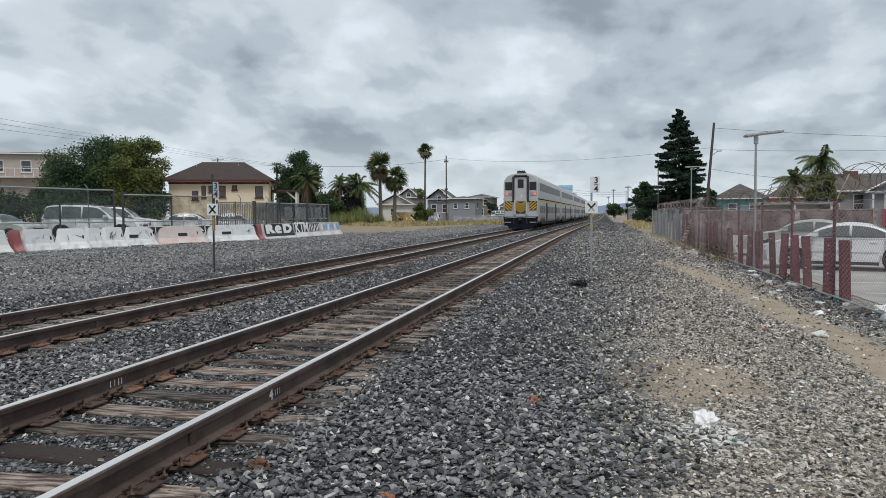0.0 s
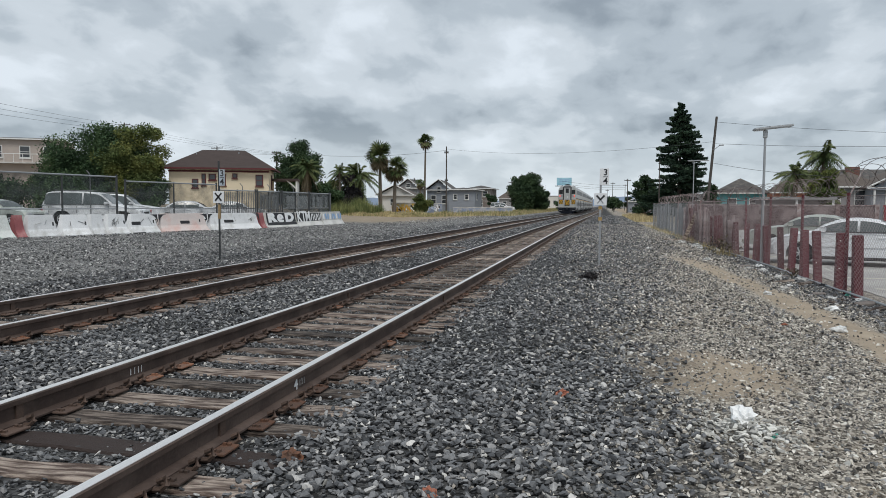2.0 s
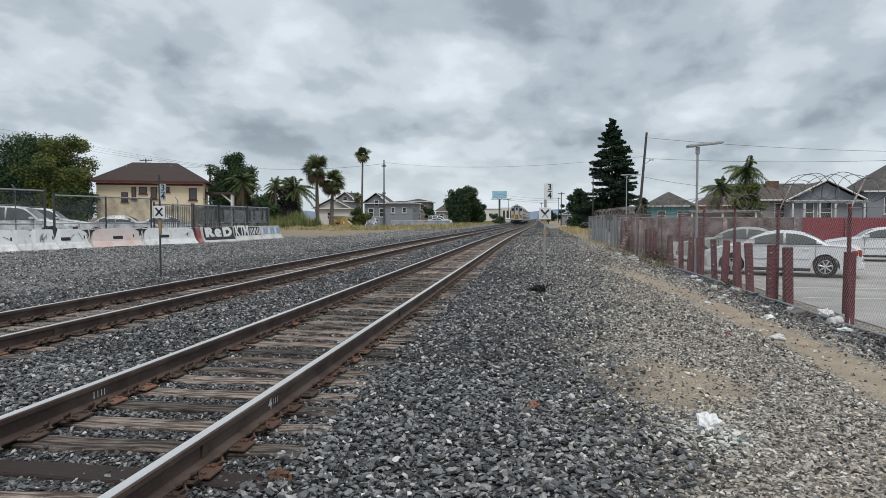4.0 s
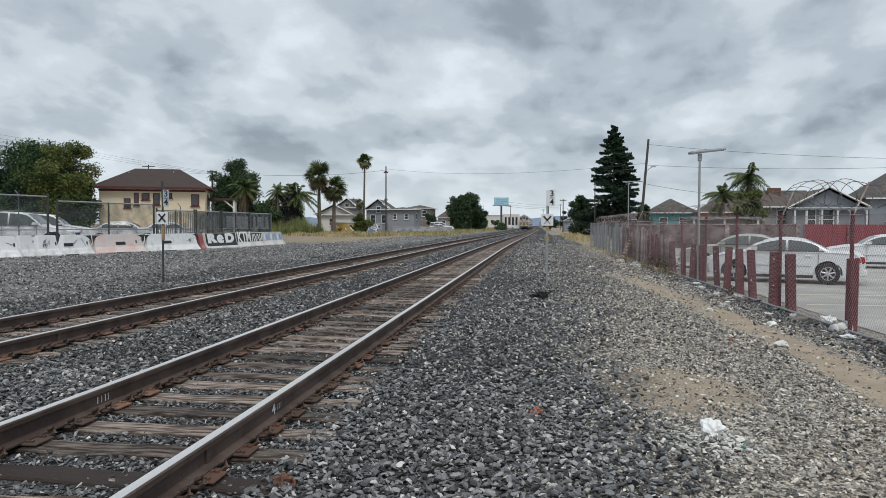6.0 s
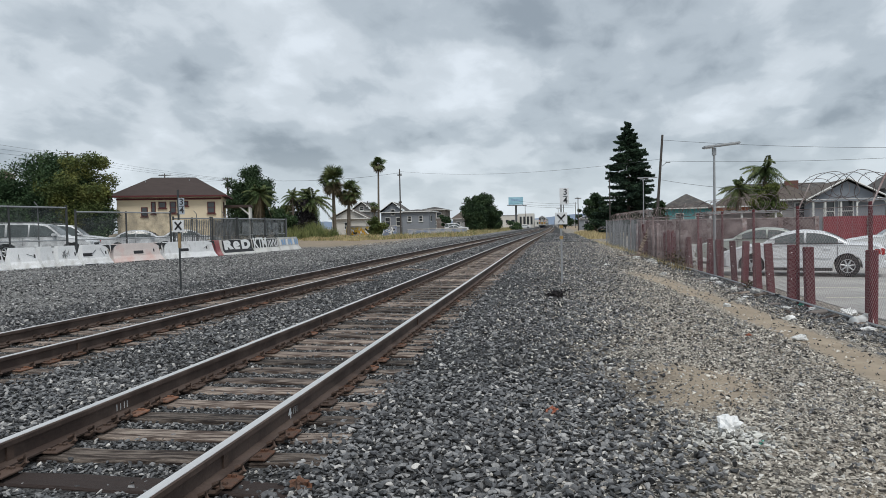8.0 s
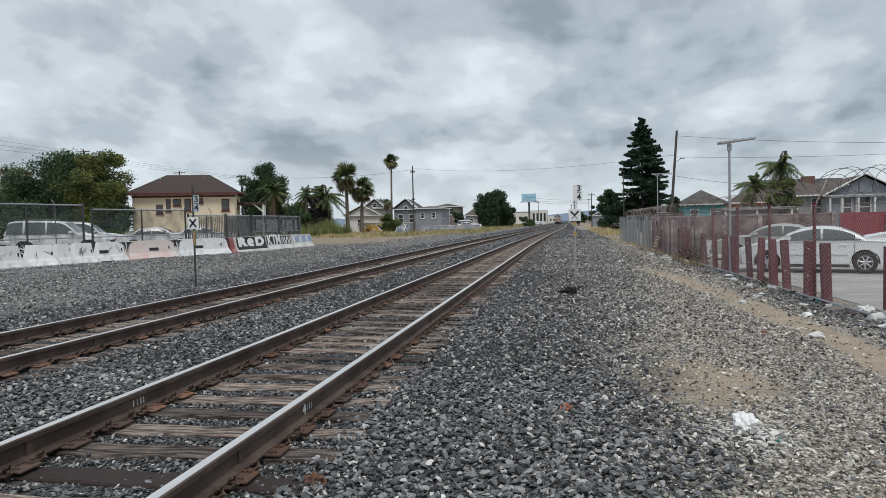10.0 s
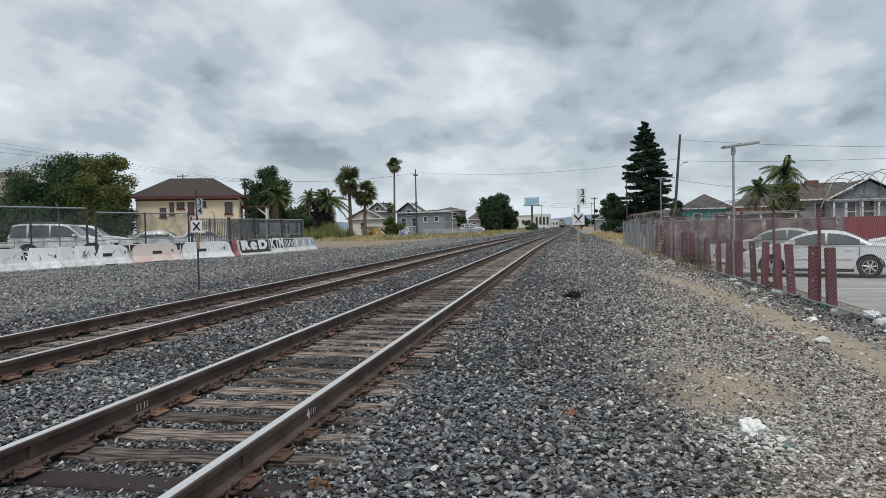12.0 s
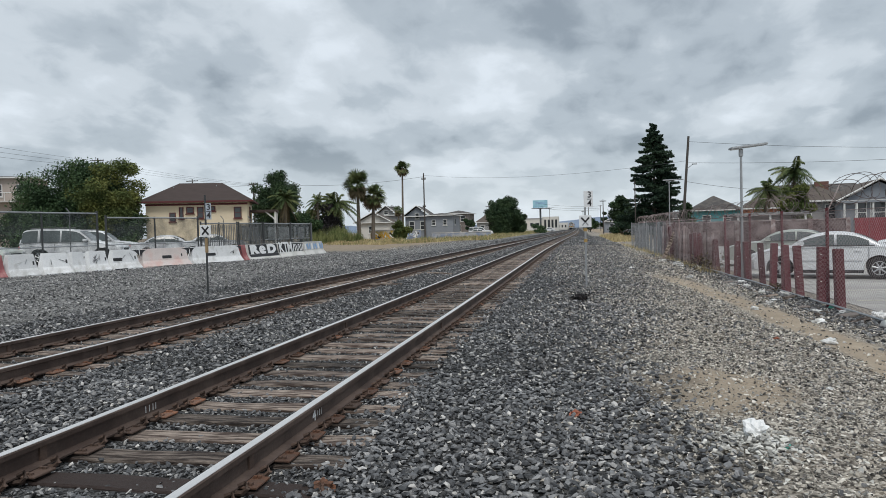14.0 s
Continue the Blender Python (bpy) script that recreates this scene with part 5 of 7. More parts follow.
car("sedan", pose(-23.8, 41.8, 0.29, 0, 0, 205), M["silvercar"], "silver sedan parked behind the screened fence", **SEDAN)
car("sedan", pose(-27.6, 30.0, 0.29, 0, 0, 188), M["sagecar"], "grey sedan parked behind the screened fence", **SEDAN)
car("sedan", pose(-24.0, 47.6, 0.29, 0, 0, 210), M["whitecar"], "white sedan parked behind the screened fence", **SEDAN)

car("sedan", pose(-22.6, 139, 0.28, 0, 0, 4), M["whitecar"], "white sedan parked before the far houses", **SEDAN)
car("suv", pose(-17.4, 143, 0.28, 0, 0, 183), M["whitecar"], "white utility vehicle parked before the far houses", **SUV)
car("sedan", pose(-12.6, 240, 0.28, 0, 0, 10), M["silvercar"], "silver sedan parked beside the far tracks", **SEDAN)


# ---- train ----
CAR_L = 25.4


def coach(name, label, cab):
    c = thing(name, pose(TRACKS[1], 60, 0.195), label, "train car", "passenger train")
    o = [(-1.42, 0.55), (1.42, 0.55), (1.52, 0.75), (1.52, 3.85), (1.50, 4.1), (1.42, 4.33), (1.27, 4.52), (1.05, 4.67), (0.75, 4.77), (0.4, 4.82), (-0.4, 4.82), (-0.75, 4.77), (-1.05, 4.67), (-1.27, 4.52), (-1.42, 4.33), (-1.50, 4.1), (-1.52, 3.85), (-1.52, 0.75)]
    # the end face is rounded in plan
    ring = lambda y, k: [(u * k, y, 2.6 + (v - 2.6) * (0.5 + 0.5 * k)) for u, v in o]
    part("body", hull(bmesh.new(), [ring(0.0, 0.95), ring(0.05, 0.985), ring(0.16, 1.0), ring(CAR_L - 0.05, 1.0), ring(CAR_L, 0.97)]), M["trainsilver"], c, "fluted stainless steel car body")
    ro = [(1.455, 4.28), (1.29, 4.54), (1.06, 4.70), (0.76, 4.80), (0.4, 4.85), (-0.4, 4.85), (-0.76, 4.80), (-1.06, 4.70), (-1.29, 4.54), (-1.455, 4.28), (-1.38, 4.28), (-1.1, 4.58), (1.1, 4.58), (1.38, 4.28)]
    part("roof", prism(bmesh.new(), ro, "y", 0.3, CAR_L - 0.1), M["trainroof"], c, "pale grey ribbed roof")
    for sx in (-1, 1):
        for k in range(13):
            y = 1.6 + k * 1.75
            part("window", B(sx * 1.52 - 0.012, sx * 1.52 + 0.012, y, y + 1.35, 3.38, 4.0, bevel=0.01), M["trainglass"], c)
            if k not in (3, 9):
                part("window", B(sx * 1.52 - 0.012, sx * 1.52 + 0.012, y, y + 1.2, 1.35, 2.0, bevel=0.01), M["trainglass"], c)
        part("window_band", B(sx * 1.52 - 0.007, sx * 1.52 + 0.007, 1.4, CAR_L - 1.2, 3.34, 4.04), M["galvdark"], c, "dark window band")
        for yt in (2.0, 19.8):
            part("truck_recess", B(sx * 1.5 - 0.03, sx * 1.5 + 0.028, yt, yt + 4.0, 0.5, 1.0), M["blackplastic"], c, "dark recess over the truck")
        part("blue_stripe", B(sx * 1.52 - 0.008, sx * 1.52 + 0.008, 0.1, CAR_L - 0.1, 2.55, 2.66), M["trainblue"], c)
        part("yellow_stripe", B(sx * 1.52 - 0.009, sx * 1.52 + 0.009, 0.1, CAR_L - 0.1, 2.40, 2.50), M["trainyellow"], c)
        for y in (6.9, 17.4):
            part("side_door", B(sx * 1.52 - 0.015, sx * 1.52 + 0.015, y, y + 1.5, 0.6, 2.35), M["traindark"], c, "dark sliding door")
        for zz in np.arange(0.85, 1.3, 0.1):
            part("flute", B(sx * 1.52 - 0.012, sx * 1.52 + 0.012, 0.15, CAR_L - 0.15, zz, zz + 0.03), M["galv"], c)
    for y in (2.6, 20.4):
        b = part("truck_frame", B(-1.15, 1.15, y - 0.2, y + 2.6, 0.35, 0.75, bevel=0.06), M["traindark"], c, "dark truck frame")
        for dy in (0.0, 2.3):
            for sx in (-1, 1):
                part("wheel", T((sx * 0.70, y + dy, 0.46), (sx * 0.82, y + dy, 0.46), 0.46, n=18), M["darkrust"], b)
    part("underframe", B(-1.3, 1.3, 5.6, 19.6, 0.28, 0.6, bevel=0.05), M["traindark"], c)
    part("gangway", B(-0.66, 0.66, CAR_L - 0.02, CAR_L + 0.5, 2.2, 4.4), M["traindark"], c)
    # end face
    part("coupler", B(-0.14, 0.14, -0.6, 0.1, 0.72, 1.0, bevel=0.04), M["traindark"], c)
    if not cab:
        return c
    part("pilot", prism(bmesh.new(), [(-1.4, 0.3), (1.4, 0.3), (1.5, 1.08), (-1.5, 1.08)], "y", -0.22, 0.12), M["trainblue"], c, "navy pilot and end sill")
    part("plow", prism(bmesh.new(), [(-0.95, 0.04), (0.95, 0.04), (1.2, 0.42), (-1.2, 0.42)], "y", -0.4, -0.2), M["trainblue"], c)
    for sx in (-1, 1):
        part("door_post", B(sx * 0.64 - 0.075, sx * 0.64 + 0.075, -0.2, 0.05, 2.35, 4.56, bevel=0.03), M["traindark"], c)
        part("pillar", B(sx * 0.52 - 0.09, sx * 0.52 + 0.09, -0.14, 0.05, 1.2, 2.5, bevel=0.03), M["trainsilver"], c)
        part("cab_window", B(sx * 1.06 - 0.25, sx * 1.06 + 0.25, -0.045, 0.02, 3.44, 4.02, bevel=0.02), M["trainglass"], c, "dark cab window")
        part("marker_light", B(sx * 1.22 - 0.08, sx * 1.22 + 0.08, -0.06, 0.02, 2.94, 3.13, bevel=0.02), M["trainred"], c, "lit red marker light")
        part("lamp_housing", B(sx * 1.08 - 0.28, sx * 1.08 + 0.28, -0.035, 0.02, 2.88, 3.2, bevel=0.02), M["galv"], c)
        pnl = part("stripe_panel", B(sx * 1.06 - 0.33, sx * 1.06 + 0.33, -0.035, 0.01, 1.62, 2.42), M["traindark"], c, "black panel with yellow stripes")
        for k in range(-2, 5):
            # slanting stripes, cut off at the panel's edges
            z = 1.62 + k * 0.25
            x0, x1, rise = sx * 1.06 - 0.32, sx * 1.06 + 0.32, 0.52 * sx
            z = z + (0.52 if sx < 0 else 0.0)
            us = [x0 + (x1 - x0) * q / 8 for q in range(9)]
            lo = [(u, z + rise * (u - x0) / (x1 - x0)) for u in us]
            keep = [(u, max(v, 1.63), min(v + 0.125, 2.41)) for u, v in lo if v + 0.125 > 1.66 and v < 2.38]
            if len(keep) > 1:
                part("stripe", prism(bmesh.new(), [(u, a) for u, a, b in keep] + [(u, b) for u, a, b in reversed(keep)], "y", -0.042, -0.03), M["trainyellow"], pnl)
        part("grab_iron", T((sx * 1.42, -0.1, 1.3), (sx * 1.42, -0.1, 2.3), 0.02, n=6), M["galv"], c)
        part("window_frame", B(sx * 1.06 - 0.30, sx * 1.06 + 0.30, -0.035, 0.02, 3.38, 4.08, bevel=0.015), M["traindark"], c, "dark window gasket")
        part("step", B(sx * 1.1 - 0.28, sx * 1.1 + 0.28, -0.3, -0.2, 0.55, 0.62), M["galv"], c, "steel corner step")
        part("uncoupling_lever", T((sx * 0.2, -0.3, 1.02), (sx * 1.35, -0.28, 0.96), 0.02, n=6), M["galv"], c)
        part("hose", T((sx * 0.5, -0.3, 1.0), (sx * 0.62, -0.34, 0.35), 0.035, n=6), M["blackplastic"], c)
    part("door_header", B(-0.6, 0.6, -0.2, 0.05, 4.5, 4.68, bevel=0.06), M["traindark"], c)
    part("end_door", B(-0.5, 0.5, -0.06, 0.02, 2.4, 4.5), M["trainsilver"], c, "silver end door")
    part("door_window", B(-0.26, 0.26, -0.07, -0.05, 3.55, 4.3, bevel=0.01), M["trainglass"], c)
    part("door_window", B(0.02, 0.12, -0.075, -0.05, 2.75, 3.0), M["whitetrim"], c)
    pnl = part("chevron_panel", B(-0.42, 0.42, -0.05, 0.02, 1.35, 2.4), M["traindark"], c, "black panel with yellow chevrons")
    for k in range(4):
        z = 1.4 + k * 0.22
        for sx in (-1, 1):
            xa, xb = (0.0, 0.41) if sx > 0 else (-0.41, 0.0)
            za, zb = (z, z + 0.3) if sx > 0 else (z + 0.3, z)
            part("chevron", prism(bmesh.new(), [(xa, min(za, 2.3)), (xb, min(zb, 2.3)), (xb, min(zb + 0.1, 2.4)), (xa, min(za + 0.1, 2.4))], "y", -0.058, -0.045), M["trainyellow"], pnl)
    bm = B(-0.4, 0.4, 0.4, 0.9, 4.82, 4.95, bevel=0.03)
    for k in range(-2, 3):
        tube(bm, (k * 0.14, 0.2, 5.02), (k * 0.14, 0.8, 5.02), 0.07, 0.04, n=8)
    part("horn", bm, M["traindark"], c, "black roof horns")
    return c


TRAIN = [coach("cab_car", "silver double-deck cab car with yellow chevrons and red lights", True)]
TRAIN.append(coach("passenger_car", "silver double-deck passenger car with a dark window band", False))
for k in range(3):
    TRAIN.append(copy_thing(TRAIN[1], pose(TRACKS[1], 60, 0.195)))


def locomotive():
    c = thing("locomotive", pose(TRACKS[1], 60, 0.195), "silver and navy diesel locomotive at the train's head", "locomotive", "passenger train")
    o = [(-1.4, 1.1), (1.4, 1.1), (1.45, 3.9), (1.1, 4.5), (-1.1, 4.5), (-1.45, 3.9)]
    part("body", prism(bmesh.new(), o, "y", 0.4, 15.5), M["trainsilver"], c)
    part("cab", prism(bmesh.new(), [(15.5, 1.1), (18.2, 1.1), (18.2, 2.6), (17.2, 4.55), (15.5, 4.55)], "x", -1.5, 1.5), M["trainblue"], c)
    part("underframe", B(-1.45, 1.45, 0, 18.4, 0.8, 1.1, bevel=0.04), M["trainblue"], c)
    part("fuel_tank", B(-1.3, 1.3, 7, 12, 0.25, 0.82, bevel=0.1), M["traindark"], c)
    for y in (2.0, 13.6):
        b = part("truck_frame", B(-1.15, 1.15, y - 0.2, y + 3.0, 0.35, 0.75, bevel=0.06), M["traindark"], c)
        for dy in (0.2, 2.6):
            for sx in (-1, 1):
                part("wheel", T((sx * 0.70, y + dy, 0.5), (sx * 0.82, y + dy, 0.5), 0.5, n=18), M["darkrust"], b)
    for k in range(3):
        part("fan_housing", T((0, 3 + k * 3, 4.45), (0, 3 + k * 3, 4.7), 0.8, n=16), M["traindark"], c)
    return c


TRAIN.append(locomotive())


# ---- houses ----
def window_part(parent, m, w, h, frame_mat, label=""):
    f = part("window_frame", box(bmesh.new(), -w / 2 - 0.085, w / 2 + 0.085, -0.05, 0.04, -0.085, h + 0.085, m), frame_mat, parent, label)
    part("pane", box(bmesh.new(), -w / 2, w / 2, -0.065, -0.04, 0, h, m), M["glass"], f)
    part("sash_bar", box(bmesh.new(), -w / 2, w / 2, -0.08, -0.05, h * 0.48, h * 0.52, m), frame_mat, f)
    part("sill", box(bmesh.new(), -w / 2 - 0.16, w / 2 + 0.16, -0.12, 0.03, -0.18, -0.1, m), frame_mat, f)
    return f


def house(m, w, d, eave, ridge, wall, roof, style, label, windows=(), trim=None, wtrim=None, over=0.45):
    """Front along x at y = 0, facing -y. style: hip, gable (ridge along x), front (ridge along y)."""
    h = thing("house", m, label, "house", "houses by the line")
    trim, wtrim = trim or M["whitetrim"], wtrim or M["whitetrim"]
    part("wall", B(0, w, 0, d, -0.2, eave), wall, h)
    bm = bmesh.new()
    x0, x1, y0, y1 = -over, w + over, -over, d + over
    if style == "hip":
        k = min(w, d) / 2
        r0, r1 = ((x0 + k, d / 2), (x1 - k, d / 2)) if w >= d else ((w / 2, y0 + k), (w / 2, y1 - k))
        if abs(r0[0] - r1[0]) + abs(r0[1] - r1[1]) < 0.3:
            r1 = (r1[0] + 0.3, r1[1])
    elif style == "gable":
        r0, r1 = (x0, d / 2), (x1, d / 2)
    else:
        r0, r1 = (w / 2, y0), (w / 2, y1)
    base = [bm.verts.new((x, y, eave + dz)) for dz in (-0.02, 0.06) for x, y in ((x0, y0), (x1, y0), (x1, y1), (x0, y1))]
    a, b = bm.verts.new((*r0, ridge)), bm.verts.new((*r1, ridge))
    for i in range(4):
        bm.faces.new((base[i], base[(i + 1) % 4], base[4 + (i + 1) % 4], base[4 + i]))
    bm.faces.new(base[:4][::-1])
    q = base[4:]
    if style == "front" or (style == "hip" and w < d):
        fs = ((q[0], q[1], a), (q[1], q[2], b, a), (q[2], q[3], b), (q[3], q[0], a, b))
    else:
        fs = ((q[0], q[1], b, a), (q[1], q[2], b), (q[2], q[3], a, b), (q[3], q[0], a))
    for f in fs:
        if style != "front" or len(f) == 4:
            bm.faces.new(f)
    part("roof", bm, roof, h)
    part("fascia", B(x0 - 0.03, x1 + 0.03, y0 - 0.04, y0 - 0.005, eave - 0.1, eave + 0.05), trim, h)
    part("fascia", B(x1 + 0.005, x1 + 0.04, y0, y1, eave - 0.1, eave + 0.05), trim, h)
    if style == "front":
        # gable wall with raking boards
        bm = bmesh.new()
        prism(bm, [(0, eave), (w, eave), (w / 2, ridge - 0.25)], "y", -0.02, 0.2)
        part("gable_wall", bm, wall, h)
        for sx in (0, 1):
            p = Vector((x0 if sx == 0 else x1, y0 - 0.03, eave + 0.0)); e = Vector((w / 2, y0 - 0.03, ridge))
            part("barge_board", tube(bmesh.new(), p, e, 0.08, n=4), trim, h)
    for side, u, z, ww, hh in windows:
        mm = {"f": pose(u, 0, z), "r": pose(w, u, z, 0, 0, 90), "l": pose(0, u, z, 0, 0, -90)}[side]
        window_part(h, mm, ww, hh, wtrim)
    return h


# the cream house with the hip roof behind the far lot
cream = house(pose(-40.4, 59.8, 0.2, 0, 0, 22), 9.3, 6.4, 4.75, 6.75, M["cream"], M["brownroof"], "hip", "two-storey cream stucco house with brown hip roof and red trim",
              (("f", 2.4, 2.95, 0.42, 0.7), ("f", 3.2, 3.2, 0.24, 0.95), ("f", 4.0, 3.7, 0.52, 0.45), ("f", 4.95, 3.2, 0.42, 0.95), ("f", 6.1, 3.9, 0.3, 0.3), ("f", 8.4, 3.15, 0.55, 0.95), ("r", 3.0, 3.0, 0.9, 1.2)), M["darkred"], M["darkred"], over=0.6)
part("trim_board", B(-0.05, 9.35, -0.08, -0.01, 4.4, 4.56), M["darkred"], cream)
part("vent_pipe", T((6.2, 2.5, 5.4), (6.2, 2.5, 6.5), 0.06), M["galv"], cream)
part("vent_pipe", T((2.2, 2.2, 5.4), (2.2, 2.2, 6.4), 0.06), M["galv"], cream)
part("porch_roof", box(bmesh.new(), 9.3, 12.0, 3.0, 7.6, 3.75, 3.95), M["brownroof"], cream)
for yy in (3.2, 5.3, 7.4):
    part("porch_post", T((11.8, yy, 0), (11.8, yy, 3.8), 0.1), M["whitetrim"], cream)
    part("porch_brace", T((11.8, yy, 2.9), (10.8, yy, 3.8), 0.06), M["whitetrim"], cream)

house(pose(-31.1, 124, 0.3, 0, 0, 4), 4.3, 9, 4.0, 5.9, M["greysiding"], M["greyroof"], "front", "blue-grey gabled house with white trim", (("f", 2.2, 3.6, 0.6, 0.9), ("f", 1.2, 1.6, 0.8, 1.4), ("f", 3.2, 1.6, 0.8, 1.4)))
house(pose(-26.0, 119, 0.3), 4.6, 7, 3.95, 4.35, M["greysiding"], M["greyroof"], "hip", "flat-roofed blue-grey house with white-framed windows", (("f", 1.2, 2.3, 0.5, 0.8), ("f", 3.2, 2.3, 0.55, 0.8), ("r", 2, 2.3, 0.6, 0.9)))
house(pose(-38.4, 130, 0.3, 0, 0, 5), 4.0, 9, 4.5, 6.3, M["lightgrey"], M["greyroof"], "front", "light grey gabled house with white trim", (("f", 2.0, 4.7, 0.7, 0.6), ("f", 1.0, 2.2, 0.8, 1.2), ("f", 3.0, 2.2, 0.8, 1.2)))
house(pose(-36.5, 112, 0.3, 0, 0, 8), 5.6, 8, 2.9, 4.6, M["whitewall"], M["tanroof"], "front", "small pale garage with grey roof", (("f", 2.5, 1.2, 0.8, 1.0),))
house(pose(-28.3, 150, 0.3), 4.7, 9, 4.9, 5.6, M["drab"], M["greyroof"], "hip", "drab olive two-storey house with a flat roof", (("f", 1.5, 3.2, 0.9, 1.1), ("f", 3.6, 3.2, 0.9, 1.1), ("f", 2.6, 1.0, 0.9, 1.4)))
house(pose(-28.2, 195, 0.3), 6.2, 7, 3.3, 6.0, M["lightgrey"], M["tanroof"], "hip", "low grey bungalow with a pyramid roof", (("f", 1.6, 1.2, 1.0, 1.2), ("f", 4.6, 1.2, 1.0, 1.2)))
# houses past the parking lot
house(pose(16.3, 108, 0.0, 0, 0, -4), 6.6, 9, 3.5, 5.7, M["teal"], M["greyroof"], "hip", "teal house with a grey hip roof", (("f", 2, 1.4, 1.0, 1.3), ("f", 4.8, 1.4, 1.0, 1.3)))
house(pose(19.4, 88, 0.0, 0, 0, -6), 5.2, 7, 3.2, 5.3, M["salmon"], M["tanroof"], "hip", "salmon house with a tan hip roof", (("f", 1.3, 1.4, 1.0, 1.3), ("f", 3.8, 1.4, 1.0, 1.3)))
vic = house(pose(20.9, 74.5, 0.0, 0, 0, -8), 4.6, 9, 3.5, 5.0, M["lightgrey"], M["tanroof"], "hip", "grey Victorian house with a brown hip roof", (("f", 1.0, 1.4, 0.8, 1.7), ("f", 3.2, 1.4, 1.0, 1.7)))
part("chimney", B(2.2, 3.4, 2.4, 3.2, 4.0, 5.5), M["brick"], vic, "red brick chimney")
vic2 = house(pose(23.9, 71.0, 0.0, 0, 0, -8), 6.2, 10, 3.3, 5.25, M["greysiding"], M["tanroof"], "front", "grey Victorian house with a gabled porch and white posts", (("f", 1.6, 1.3, 0.8, 1.8), ("f", 3.0, 1.3, 1.1, 1.8)))
part("porch_beam", B(-0.3, 6.5, -1.5, -1.2, 3.1, 3.28), M["greysiding"], vic2)
for u in (0.0, 1.0, 2.3, 3.6, 4.7, 6.0):
    part("porch_post", T((u, -1.35, 0), (u, -1.35, 3.25), 0.09), M["whitetrim"], vic2)
for u0, u1 in ((3.6, 4.7), (4.7, 6.0)):
    pts = arc((u0 + u1) / 2, 2.65, (u1 - u0) / 2, 180, 0, 8)
    bm = bmesh.new()
    sweep(bm, [(p[0], -1.35, p[1]) for p in pts], 0.06, 4)
    part("porch_arch", bm, M["whitetrim"], vic2)
house(pose(33.0, 76, 0.0, 0, 0, -8), 8, 10, 4.4, 7.8, M["greysiding"], M["greyroof"], "hip", "tall grey house with a steep dark roof", (("f", 2, 2.2, 0.9, 1.6), ("f", 5, 2.2, 0.9, 1.6)))
house(pose(25.5, 94, 0.0), 9, 9, 3.9, 6.3, M["greysiding"], M["greyroof"], "gable", "grey house with a broad dark roof", (("f", 3, 1.4, 1, 1.4),))
house(pose(7.2, 205, 0.0), 9, 9, 2.9, 5.0, M["greysiding"], M["greyroof"], "front", "small dark grey house with a gabled roof", (("f", 2, 1.0, 1, 1.2), ("f", 6, 1.0, 1, 1.2)))
house(pose(14.5, 150, 0.0), 10, 9, 2.8, 4.2, M["lightgrey"], M["greyroof"], "gable", "low shed behind the dry grass", (("f", 3, 1.0, 1, 1.0),))
apt = house(pose(-73.0, 70, 0.3, 0, 0, 30), 9, 8, 9.0, 9.5, M["tanwall"], M["greyroof"], "hip", "tan apartment house with a flat roof and balcony", (("f", 2, 6.8, 1.0, 1.3), ("f", 5, 6.8, 1.0, 1.3), ("f", 7.6, 6.8, 1.0, 1.3), ("r", 3, 6.8, 1.2, 1.3)))
part("balcony", B(-0.2, 9.2, -1.2, 0, 6.0, 6.15), M["concrete"], apt)
for k in range(10):
    part("baluster", B(k * 1.0, k * 1.0 + 0.05, -1.18, -1.13, 6.15, 7.1), M["whitetrim"], apt)
part("balcony_rail", B(-0.2, 9.2, -1.2, -1.1, 7.1, 7.18), M["whitetrim"], apt)
# pale industrial block in the distance
blk = thing("warehouse", pose(-31, 352, 0.2), "pale flat-roofed industrial building with dark openings", "building", "distant buildings")
part("wall", B(0, 13, 0, 20, -0.3, 6.0), M["whitewall"], blk)
part("wall", B(13, 21, 3, 20, -0.3, 7.0), M["whitewall"], blk)
part("parapet", B(-0.2, 13.2, -0.2, 20, 6.0, 6.4), M["lightgrey"], blk)
for k in range(4):
    part("window", B(1.2 + k * 3, 2.6 + k * 3, -0.06, 0.1, 2.6, 4.0), M["glass"], blk)
    part("window", B(14 + k * 1.8, 15 + k * 1.8, 2.9, 3.1, 1.5, 5.5), M["glass"], blk)
blk2 = thing("warehouse", pose(-8.5, 520, 0.2), "low pale buildings at the end of the line", "building", "distant buildings")
part("wall", B(-12, 1, 0, 15, -0.3, 5.0), M["whitewall"], blk2)
part("wall", B(9, 26, 10, 25, -0.3, 4.4), M["lightgrey"], blk2)
for k in range(5):
    part("window", B(-11 + k * 2.4, -10 + k * 2.4, -0.06, 0.1, 1.5, 3.2), M["glass"], blk2)

